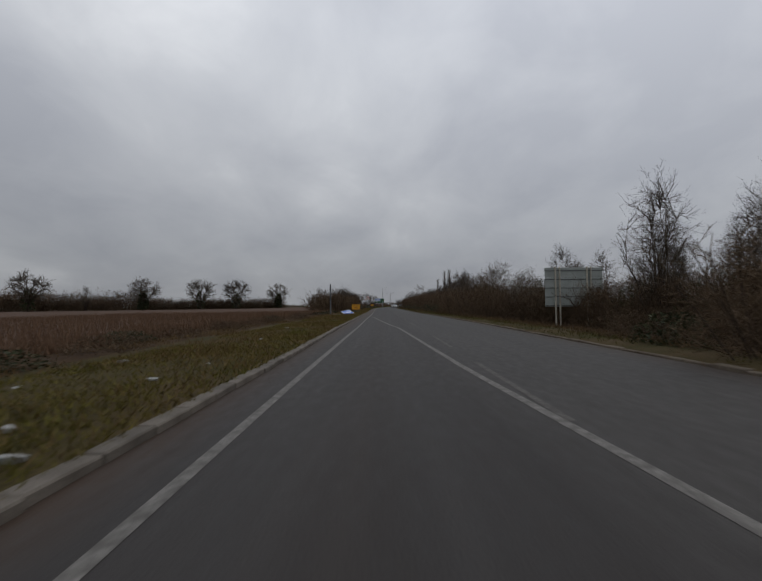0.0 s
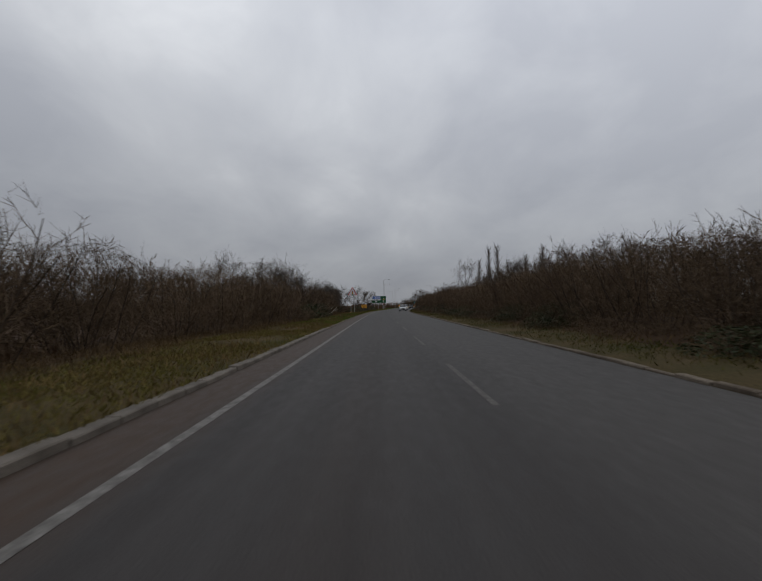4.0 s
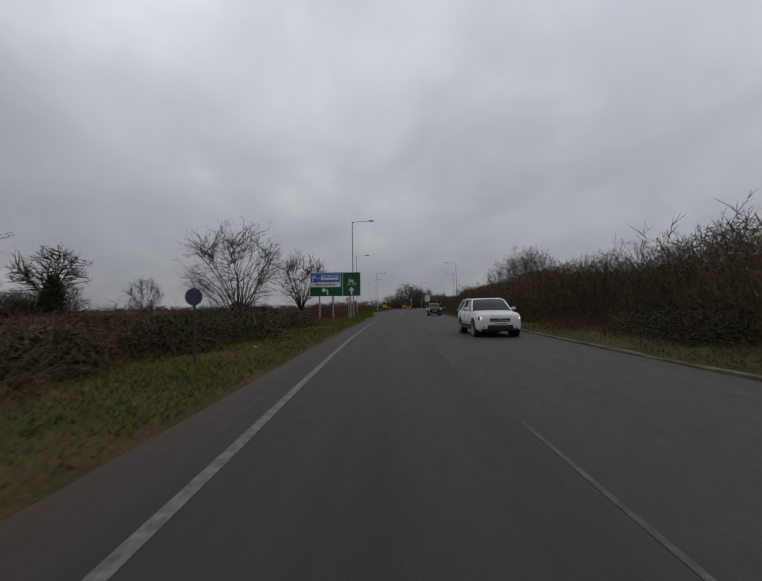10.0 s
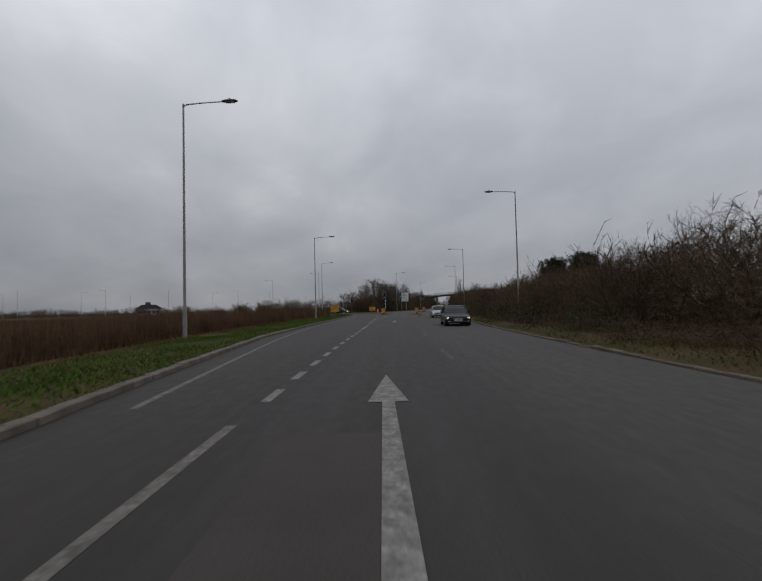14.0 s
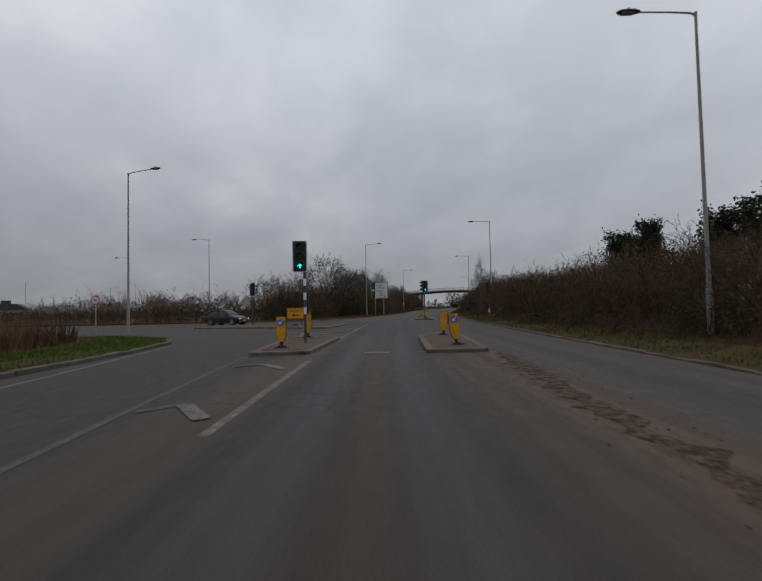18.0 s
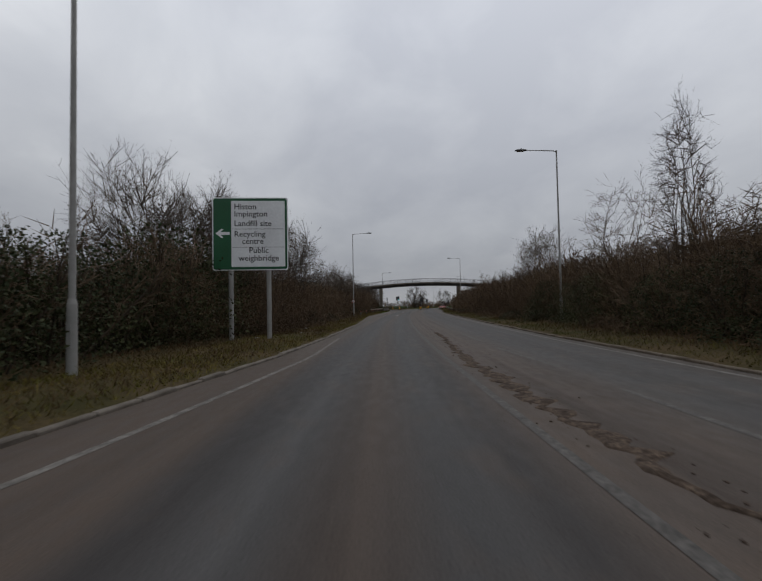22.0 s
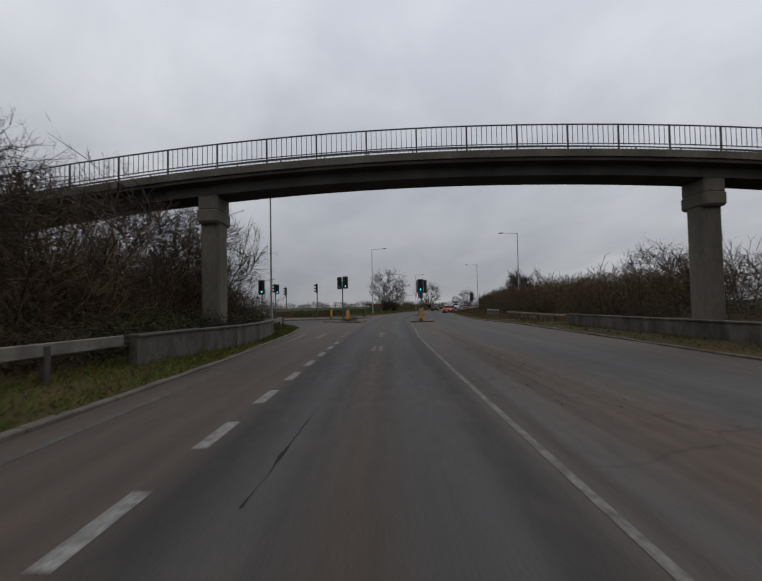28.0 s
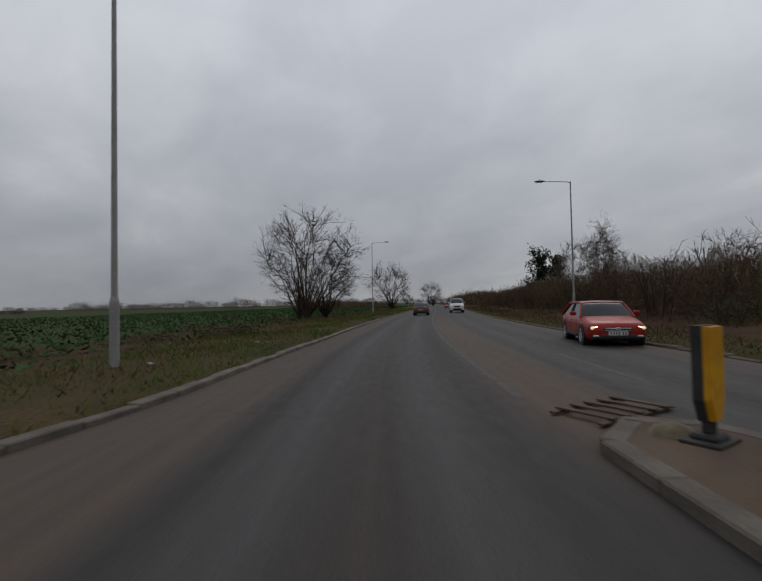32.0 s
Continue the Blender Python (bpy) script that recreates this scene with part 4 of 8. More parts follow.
def foliage_points(r, n, rad, low, high, flat=1.0):
    a, q = r.uniform(0, 2 * math.pi, n), np.sqrt(r.uniform(0, 1, n)) * rad
    z = low + (high - low) * r.beta(1.3, 1.5, n)
    q = q * (1.05 - 0.65 * ((z - low) / (high - low)) ** 2)
    return np.stack([np.cos(a) * q, np.sin(a) * q * flat, z], 1)


for i in range(3):
    r = np.random.default_rng(20 + i)
    # brown thorn scrub, about 3 m high and 4 m wide
    rows = grow(r, 3.0, 0.7, 3, 0.85, [11, 9], up=0.2, wild=0.2, start=0.12, thick=0.006, ratio=0.33, stems=17, base=1.1, last_thin=0.0036)
    plant_kind("scrub%d" % i, "thorn_bush", "dense leafless brown thorn bush of thin twigs on the bank", "bush", rows, M_BARK, M_TWIG, 1,
               foliage_points(r, 3300, 1.85, 0.0, 2.6), M_BRAMBLE, 0.15, 0.030)
    # the same further back, with fewer twigs
    rows = grow(r, 3.0, 0.7, 3, 0.85, [7, 6], up=0.2, wild=0.15, start=0.1, thick=0.008, ratio=0.42, stems=9, base=1.1, last_thin=0.0065)
    plant_kind("mass%d" % i, "thorn_bush", "leafless brown thorn bush", "bush", rows, M_BARK, M_TWIG, 0,
               foliage_points(r, 1100, 1.85, 0.0, 2.4), M_BRAMBLE, 0.24, 0.042)
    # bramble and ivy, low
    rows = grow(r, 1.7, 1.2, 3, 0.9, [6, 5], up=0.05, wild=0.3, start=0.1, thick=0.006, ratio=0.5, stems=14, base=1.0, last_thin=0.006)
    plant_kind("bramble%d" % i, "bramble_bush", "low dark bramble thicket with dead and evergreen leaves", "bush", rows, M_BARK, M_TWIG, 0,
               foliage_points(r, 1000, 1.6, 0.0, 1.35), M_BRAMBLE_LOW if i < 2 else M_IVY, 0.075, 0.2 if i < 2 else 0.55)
    # evergreen shrub
    rows = grow(r, 2.8, 0.7, 3, 0.85, [6, 4], up=0.2, wild=0.2, start=0.2, thick=0.01, ratio=0.42, stems=9, base=0.9, last_thin=0.007)
    plant_kind("ever%d" % i, "evergreen_bush", "dark green leafy bush tangled with bare twigs", "bush", rows, M_BARK, M_TWIG, 1,
               foliage_points(r, 4200, 1.8, 0.0, 2.5), M_IVY, 0.036)
    # pale multi-stemmed young trees
    rows = crown_tree(r, 6.0, 1.75, 0.04, 17, 190, 1700, stems=8, thick=0.0052, thin=0.0042, reach=0.12, cone=-0.1)
    plant_kind("sapling%d" % i, "bare_sapling_clump", "clump of leafless grey-brown young trees with upright twigs", "tree", rows, M_BARK, M_TWIG_P, 1)
    # round-headed bushy tree, many limbs from low down
    rows = crown_tree(r, 10.0, 4.9, 0.09, 34, 460, 4600, stems=3, thick=0.0082, thin=0.0075, reach=0.11)
    plant_kind("round%d" % i, "bare_field_tree", "leafless round-headed tree with dark fine branches", "tree", rows, M_BARK, M_TREE, 1)
    # single-trunked field tree with a wide crown
    rows = crown_tree(r, 10.0, 5.0, 0.22, 22, 260, 2400, stems=1, thick=0.024, thin=0.018, reach=0.13)
    plant_kind("oak%d" % i, "bare_field_tree", "leafless wide-crowned tree standing in the field", "tree", rows, M_BARK, M_TREE, 1,
               foliage_points(r, 200 if i else 900, 1.6, 0.3, 6.0), M_IVY, 0.3)
    # tall hedgerow tree
    rows = crown_tree(r, 11.0, 2.8, 0.08, 22, 330, 3200, stems=6, thick=0.0066, thin=0.0060, reach=0.10, cone=0.3)
    plant_kind("tall%d" % i, "bare_tall_tree", "tall leafless hedgerow tree with upright branches", "tree", rows, M_BARK, M_TREE, 1)
# broad lone tree with a single trunk
rows = crown_tree(np.random.default_rng(57), 10.0, 4.4, 0.2, 26, 420, 4400, stems=1, thick=0.0105, thin=0.006, reach=0.11)
plant_kind("lone0", "bare_field_tree", "leafless wide-crowned tree with a single dark trunk", "tree", rows, M_BARK, M_TREE, 1)
for i in range(2):
    r = np.random.default_rng(60 + i)
    rows = grow(r, 15.0, 0.46, 3, 0.97, [120, 10], up=0.5, wild=0.05, start=0.08, thick=0.008, ratio=0.20, last_thin=0.008)
    plant_kind("poplar%d" % i, "bare_poplar_tree", "slim leafless poplar with branches close to its trunk", "tree", rows, M_BARK, M_TWIG_P, 1)
    # pine
    rows = grow(r, 13.0, 1.0, 3, 0.95, [40, 5], up=0.05, wild=0.07, start=0.22, thick=0.018, ratio=0.26, last_thin=0.02)
    tips = np.array([tuple(q[1]) for q in rows if q[4] == 2])
    pts = np.repeat(tips, 18, 0) + r.normal(0, 0.42, (len(tips) * 18, 3))
    plant_kind("pine%d" % i, "pine_tree", "dark green pine with an uneven needle crown", "tree", rows, M_BARK, M_BARK, 1, pts, M_PINE, 0.22)


def bank_z(s, d):
    o = d - float(right(s)) if d > 0 else float(left(s)) - d
    tab = BANK if d > 0 else NEAR
    if o < 0:
        return 0.0
    z = float(np.interp(o, [q[0] for q in tab], [q[1] for q in tab]))
    if d > 0 and o > 1:
        z = 0.13 + (z - 0.13) * float(bank_rise(s))
    return z - 0.05


def row_of(keys, lo, hi, gap, d, height, group, jitter=0.8, vary=0.15, wide=1.0, heap="", off=False):
    """Plants along the road between lo and hi, d from its line, or from the off-side kerb."""
    s = lo
    while s < hi:
        q = s + rng.uniform(-0.4, 0.4) * gap
        dd = d + rng.normal(0, jitter) + (float(right(q)) if off else 0)
        h = height * rng.uniform(1 - vary, 1 + vary)
        p = at(q, dd, bank_z(q, dd))
        key = keys[rng.integers(len(keys))]
        w = max(h, 2.4 if key[:5] in ("scrub", "mass0", "mass1", "mass2", "ever0", "ever1", "ever2") else 1.3) * wide
        m = pose(p.x, p.y, p.z, 0, 0, rng.uniform(0, 360))
        if heap:
            heap_plant(heap, key, m, w, h)
        else:
            set_plant(key, m, w, h, group)
        s += gap


MS = ["mass0", "mass1", "mass2"]
SC, BR, EV, SA = ["scrub0", "scrub1", "scrub2"], ["bramble0", "bramble1", "bramble2"], ["ever0", "ever1", "ever2"], ["sapling0", "sapling1", "sapling2"]
RO, TA = ["round0", "round1", "round2"], ["tall0", "tall1", "tall2"]

# --- near side
row_of(BR, 2, 84, 3.6, -8.6, 0.7, "weeds along the brown field", 0.9, heap="along the brown field")
row_of(SC, 88, 126, 2.9, -9.6, 3.9, "scrub beside the road", 0.6)
row_of(SC, 126, 148, 2.7, -9.6, 4.3, "scrub beside the road", 0.6)
row_of(SC, 160, 170, 2.7, -10.4, 4.2, "scrub beside the road", 0.6)
row_of(MS, 86, 146, 3.0, -12.6, 4.6, "", 0.8, heap="behind the roadside bushes")
row_of(MS, 146, 168, 3.0, -13.2, 3.4, "", 0.8, heap="behind the roadside bushes")
row_of(BR + EV[2:], 126, 145, 2.4, -7.6, 1.9, "brambles beside the road", 0.4)
row_of(SA, 92, 112, 4.2, -13.5, 5.4, "young trees beside the road", 1.0)
row_of(SA, 126, 141, 3.0, -13, 7.4, "young trees beside the road", 1.0)
row_of(SA, 151, 159, 2.0, -10.0, 3.6, "slim young trees in a gap of the scrub", 0.5)
row_of(MS, 166, 186, 2.8, -12, 3.2, "", 0.6, heap="behind the roadside bushes")
row_of(BR, 170, 229, 2.6, -7.9, 1.7, "brambles beside the road", 0.5)
row_of(BR, 172, 232, 2.6, -10.5, 1.8, "", 0.8, heap="behind the roadside brambles")
row_of(RO, 170, 182, 3.4, -11.6, 6.8, "rounded bare bushes beside the road", 0.5)
row_of(RO, 191, 214, 3.0, -14.5, 7.0, "rounded bare bushes beside the road", 0.8)
row_of(BR + EV[2:], 172, 226, 2.2, -5.9, 1.35, "brambles beside the road", 0.3)
row_of(SA, 192, 213, 2.6, -17, 6.6, "young trees beside the road", 1.2)
row_of(MS, 373, 397, 2.2, -11.2, 3.2, "", 0.5, heap="past the first junction")
row_of(MS, 374, 398, 2.4, -14.2, 4.8, "", 0.6, heap="past the first junction")
row_of(SC, 374, 398, 2.6, -12.5, 4.8, "scrub past the first junction", 0.8)
for d0 in (-16, -21, -26, -31, -37, -43, -50):
    row_of(MS, 372 + 0.1 * abs(d0), 380 + 0.1 * abs(d0), 3.0, d0, 4.6, "", 1.0, heap="past the first junction")
for d0 in (-56, -62, -68, -74, -80):
    row_of(MS, 378, 386, 4.0, d0, 2.8, "", 1.5, vary=0.35, heap="past the first junction")
row_of(SA, 378, 394, 3.6, -16, 6.8, "young trees past the first junction", 1.2)
row_of(EV, 387, 397, 2.0, -8.9, 3.7, "tall evergreen bushes past the first junction", 0.4)
row_of(EV, 397, 406, 2.2, -9.0, 4.6, "tall evergreen bushes past the first junction", 0.4)
row_of(SC, 400, 426, 2.4, -6.9, 2.8, "scrub before the footbridge", 0.4)
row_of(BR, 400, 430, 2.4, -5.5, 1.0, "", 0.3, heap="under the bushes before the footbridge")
row_of(SC, 396, 476, 2.7, -9.0, 4.1, "scrub before the footbridge", 0.5)
row_of(MS + EV[:1], 396, 480, 2.8, -12.0, 4.9, "", 0.8, heap="before the footbridge")
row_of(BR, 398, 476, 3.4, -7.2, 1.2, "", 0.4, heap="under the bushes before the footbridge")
row_of(SA, 398, 432, 3.4, -11.0, 7.8, "young trees before the footbridge", 0.8)
row_of(SA, 438, 464, 3.2, -11.0, 7.2, "young trees before the footbridge", 0.9)
row_of(BR + EV[:1], 470, 502, 2.2, -8.6, 1.6, "brambles beside the footbridge", 0.5)
row_of(BR + EV[2:], 483, 497, 1.6, -6.9, 1.25, "brambles over the low wall", 0.25)
row_of(SC, 474, 500, 2.6, -11.0, 4.6, "scrub beside the footbridge", 0.7)
row_of(SA, 470, 486, 4.0, -17.5, 8.6, "young trees beside the footbridge", 1.2)
row_of(SC, 481, 489, 2.6, -11.2, 5.6, "scrub beside the footbridge", 0.7, vary=0.2)
row_of(SA, 476, 489, 3.0, -13.5, 8.6, "young trees beside the footbridge", 1.0)
row_of(EV, 497, 507, 2.2, -10.2, 3.0, "dark evergreen bushes behind the barrier", 0.4)
row_of(SA, 496, 503, 2.6, -10.2, 7.0, "young trees behind the barrier", 0.5)
row_of(MS, 484, 504, 2.4, -9.8, 3.4, "", 0.5, heap="beside the footbridge")
row_of(MS, 480, 504, 2.8, -12.8, 4.2, "", 0.6, heap="beside the footbridge")
row_of(SC, 494, 500, 2.2, -10.2, 4.2, "scrub beside the footbridge", 0.4)
row_of(BR, 533, 546, 1.8, -10.8, 1.3, "", 0.5, heap="of low hedge by the crop field")
row_of(BR, 546, 640, 4, -9.6, 0.6, "", 1.2, heap="of low hedge by the crop field")
for d0 in range(-13, -62, -2):
    row_of(BR, 532.5, 535, 2.0, d0, 1.3, "", 0.4, heap="of low hedge by the crop field")

# --- off side, from the kerb outwards
row_of(BR, 60, 484, 3.0, 2.9, 0.8, "", 0.45, heap="at the foot of the bank", off=True)
row_of(BR, -20, 18, 2.6, 2.0, 1.3, "", 0.3, heap="at the foot of the bank", off=True)
row_of(SC, -50, 11, 2.4, 2.6, 3.0, "scrub on the bank", 0.4, off=True)
row_of(SC, 44, 66, 2.4, 4.4, 3.6, "scrub on the bank", 0.5, off=True)
row_of(SC, 66, 94, 2.6, 5.2, 2.7, "scrub on the bank", 0.5, off=True)
row_of(SC, 94, 130, 2.6, 4.9, 3.4, "scrub on the bank", 0.5, off=True)
row_of(SC, 130, 340, 2.7, 4.9, 3.4, "scrub on the bank", 0.6, off=True)
row_of(MS, -40, 14, 2.6, 5.6, 3.8, "", 0.6, heap="on the bank", off=True)
row_of(MS, -40, 18, 2.8, 9.0, 4.2, "", 0.7, heap="on the bank", off=True)
row_of(MS, 44, 66, 2.8, 8.2, 4.6, "", 0.7, heap="on the bank", off=True)
row_of(MS, 66, 94, 2.8, 8.4, 3.3, "", 0.7, heap="on the bank", off=True)
row_of(MS, 94, 340, 2.8, 8.0, 4.2, "", 0.7, heap="on the bank", off=True)
row_of(MS, -30, 316, 3.8, 13.0, 4.8, "", 0.9, heap="on the bank", off=True)
row_of(EV + BR, 70, 340, 7.0, 3.4, 1.2, "evergreen bushes on the bank", 0.5, off=True)
row_of(TA, 12, 34, 3.0, 15.5, 11.0, "trees on the bank", 1.6, off=True)
row_of(TA, 8, 70, 4.2, 21, 8.6, "trees on the bank", 1.8, off=True)
row_of(TA, 72, 92, 2.4, 9.5, 6.6, "trees on the bank", 0.8, off=True)
row_of(SA, 46, 80, 5, 9.5, 5.6, "young trees on the bank", 1.0, off=True)
row_of(EV[:1] + SC, 16, 62, 2.4, 13.8, 4.4, "scrub on the bank", 0.5, off=True)
row_of(TA, 116, 150, 2.4, 10.5, 5.4, "trees on the bank", 1.2, off=True)
row_of(TA, 132, 205, 6.0, 19, 8.6, "trees on the bank", 1.8, off=True)
row_of(MS, 316, 342, 3.8, 13.0, 3.6, "", 0.9, heap="on the bank", off=True)
row_of(SA, 140, 322, 5.2, 12, 5.0, "young trees on the bank", 1.4, off=True)
row_of(SA, 253, 277, 2.6, 11, 8.2, "young trees on the bank", 1.2, off=True)
row_of(SC, 340, 484, 2.5, 4.4, 3.6, "scrub on the bank", 0.5, off=True)
row_of(MS, 340, 372, 2.7, 7.2, 4.0, "", 0.7, heap="on the bank before the footbridge", off=True)
row_of(MS, 372, 484, 2.7, 7.2, 4.8, "", 0.7, heap="on the bank before the footbridge", off=True)
row_of(MS, 340, 372, 3.0, 11, 4.0, "", 0.9, heap="on the bank before the footbridge", off=True)
row_of(MS, 372, 484, 3.0, 11, 5.0, "", 0.9, heap="on the bank before the footbridge", off=True)
row_of(EV, 392, 412, 2.6, 3.6, 2.4, "evergreen bushes on the bank", 0.4, off=True)
row_of(SA, 424, 436, 3.0, 9.0, 8.0, "young trees on the bank", 1.0, off=True)
row_of(SC, 500, 523, 2.7, 7.2, 3.2, "scrub past the footbridge", 0.6, off=True)
row_of(SC, 534, 640, 2.7, 7.2, 3.2, "scrub past the footbridge", 0.6, off=True)
row_of(MS, 484, 640, 2.8, 10.5, 4.2, "", 0.9, heap="past the footbridge", off=True)
row_of(MS, 484, 640, 3.6, 15.0, 4.4, "", 0.9, heap="past the footbridge", off=True)
row_of(EV, 490, 560, 5.0, 5.8, 1.2, "evergreen bushes past the footbridge", 0.5, off=True)
row_of(SA, 545, 640, 7.0, 14, 5.6, "young trees past the footbridge", 1.6, off=True)
row_of(MS, 640, 820, 5, 8, 4.6, "", 1.0, wide=1.5, heap="far along the road", off=True)
row_of(MS, 660, 820, 5, -34, 3.6, "", 3.0, wide=1.5, heap="far along the road")

for key, s, d, h in (("poplar0", 204, 24.3, 13.2), ("poplar1", 209.5, 28.2, 17.4), ("poplar0", 208.5, 30.5, 18.0), ("poplar1", 198, 35.2, 13.6), ("poplar0", 186, 35.5, 14.6),
                     ("pine0", 396, 38, 13.4), ("pine1", 404, 40, 14.4), ("pine0", 389, 47, 13.6), ("pine1", 384, 40, 12.6), ("pine0", 378, 43, 13), ("pine1", 392, 44, 13.0), ("pine1", 372, 40, 12.4), ("pine0", 366, 38, 11.6),
                     ("tall2", 397.6, 11.7, 9.2), ("pine0", 418, 42, 14.5), ("pine1", 412, 37, 13.8), ("pine0", 425, 45, 15.0), ("sapling1", 403, 12, 7.4), ("round0", 383.5, -11.2, 9.4), ("round2", 377.5, -17.5, 6.6), ("round1", 424, -12.5, 11.0), ("round2", 402, -11.5, 8.8), ("round0", 410, -13, 9.8), ("tall0", 405, -9.6, 9.6), ("tall2", 421, -9.8, 10.4),
                     ("round1", 139.5, -11.8, 7.4), ("round0", 144, -12.6, 6.8), ("round2", 148.0, -12.2, 6.6), ("round0", 134, -12.4, 7.0),
                     ("round0", 484.5, -11.2, 7.4), ("tall1", 479, -12.5, 10.0), ("round2", 475, -11.5, 7.6), ("round1", 451, -12, 8.2), ("round2", 484, -14.5, 9.0), ("round0", 499.2, -10.4, 7.6), ("round1", 500.6, -12.4, 6.8), ("round2", 495.5, -11.4, 7.8), ("round1", 489.5, -10.6, 7.2),
                     ("round1", 470, -30, 15), ("round0", 480, -38, 17), ("round2", 232.0, -11.9, 8.6), ("lone0", 244.5, -9.9, 7.6), ("round0", 290, -58.5, 9.2),
                     ("sapling2", 155.5, 13.7, 8.4), ("sapling0", 66.5, 13.4, 6.0), ("sapling1", 58, 15.2, 7.6), ("sapling2", 62, 15.5, 7.6), ("sapling0", 66.5, 16.2, 7.0), ("sapling1", 71, 16.2, 6.8), ("sapling0", 585, -20, 2.8)):
    p = at(s, d, bank_z(s, d))
    set_plant(key, pose(p.x, p.y, p.z, 0, 0, 37 * s % 360), h * (0.68 if key[:4] == "tall" else 1), h, "single trees")
# field trees far over the brown field, and the three by the road at the end
for key, x, y, h in (("oak0", -121.9, 226.8, 17.0), ("oak1", -94, 287, 19.0), ("oak2", -188, 236, 22.0), ("oak0", -72, 310, 17.5), ("tall1", -150, 225, 13.0), ("oak1", -112, 275, 19.0), ("tall2", -232, 245, 18),
                     ("round0", 108.6, 562.0, 10.4), ("round2", 110.2, 562.2, 7.4), ("round2", 143.5, 604.5, 10.4), ("round1", 207, 675, 10.5), ("round2", 330, 880, 12),
                     ("round1", 170.4, 539.5, 16.2), ("round2", 176, 536, 14.5), ("tall2", 140, 553, 10.6), ("round0", 146, 560, 9.4), ("pine1", 160, 580, 11.0), ("pine0", 163, 577, 9.6), ("tall0", 154, 562, 11.4)):
    set_plant(key, pose(x * K, y * K, -0.14, 0, 0, (x * 31 + y) % 360), h * 1.06, h * 1.06, "field trees")
# hedgerow and woods along the skyline
for x0, y0, x1, y1, h, n in ((-440, 190, -150, 270, 12.5, 80), (-150, 270, -72, 316, 8.0, 44), (-560, 330, -240, 420, 11.0, 50), (-30, 620, 60, 760, 2.6, 30), (-900, 900, 150, 1250, 6.0, 90), (60, 1000, 700, 900, 9.0, 70),
                             (-230, 470, -60, 520, 1.5, 34), (-320, 420, -200, 470, 2.2, 24)):
    for i in range(n):
        f = (i + rng.uniform(-0.4, 0.4)) / n
        hh = h * rng.uniform(0.7, 1.25)
        heap_plant("along the skyline", MS[i % 3], pose((x0 + (x1 - x0) * f) * K, (y0 + (y1 - y0) * f) * K, -0.2, 0, 0, rng.uniform(0, 360)), hh * 1.7, hh)
for i in range(44):
    p = at(426 + rng.uniform(-5, 5), -46 - 4.2 * i + rng.uniform(-2, 2), -0.2)
    hh = rng.uniform(2.4, 5.2)
    heap_plant("beyond the reeds", MS[i % 3], pose(p.x, p.y, p.z, 0, 0, rng.uniform(0, 360)), hh * 1.5, hh)
finish_heaps()

# ---------------------------------------------------------------- road markings
def run(name, pts, width, material=None, z=0.004, category="road marking", label="worn white line painted on the asphalt"):
    """A painted line through (s, d) points."""
    ss = np.array([p[0] for p in pts], float)
    dd = np.array([p[1] for p in pts], float)
    n = max(2, int((ss[-1] - ss[0]) / 1.5) + 1)
    s = np.linspace(ss[0], ss[-1], n)
    mid = np.interp(s, ss, dd)
    w = width / K / 2
    return strip(name, s, [lambda q: (mid - w, 0 * q + z), lambda q: (mid + w, 0 * q + z)], material or M_PAINT, label, category)


BARS = []


def bar(pts, width, material=None):
    """A painted bar between two places at any angle."""
    BARS.append(1)
    z = 0.008 + 0.004 * (len(BARS) % 3)
    a, b = at(*pts[0], z), at(*pts[1], z)
    u = (b - a).normalized()
    v = Vector((-u.y, u.x, 0)) * width / 2
    sh = Shape().add([a - v, b - v, b + v, a + v], [(0, 1, 2, 3)])
    return tagged(new("hatch_bar", sh.mesh("hatch_bar", material or M_PAINT)), "worn white hatching bar painted on the asphalt", "road marking", kind="structure")


def dashes(name, lo, hi, on, off, fn, width, material=None):
    s = lo
    while s < hi:
        run(name, [(s, fn(s)), (s + on, fn(s + on))], width, material)
        s += on + off


run("edge_line_near", [(-60, -1.58), (3.5, -1.58), (28, -1.55), (47.5, -1.78), (60, -1.85), (69, -1.98), (84, -2.1), (130, -2.04), (149, -1.92), (167, -1.66), (203, -1.52), (219, -1.63), (236, -1.68), (243.5, -1.64)], 0.14, M_PAINT_EDGE)
run("merge_line", [(-60, 2.9), (0, 2.38), (4, 2.12), (9, 1.75), (25.5, 0.92), (29.5, 0.45), (39, -0.4), (48, -1.12), (49.5, -1.37), (52, -1.72)], 0.15, M_PAINT_EDGE)
dashes("centre_dash", -56.5, 20, 5.2, 3.6, lambda s: 2.15, 0.12, M_PAINT_OLD)
mid_d = lambda s: float(np.interp(s, [20, 60, 130, 170, 250, 283, 300], [2.1, 1.72, 1.32, 1.45, 1.55, 1.62, 1.6]))
dashes("centre_dash", 28.7, 144, 4.2, 4.8, mid_d, 0.11, M_PAINT_OLD)
dashes("centre_dash", 145.7, 252, 4.2, 4.8, mid_d, 0.06, M_PAINT_OLD)
dashes("centre_dash", 273, 300, 2.6, 6.0, mid_d, 0.11, M_PAINT_OLD)
run("lane_dash", [(253.5, -1.76), (254.6, -1.75)], 0.13)
run("lane_dash", [(254.9, -1.74), (256.1, -1.73)], 0.13)
run("lane_dash", [(262.6, -1.84), (267, -1.86)], 0.14, M_PAINT_MID)
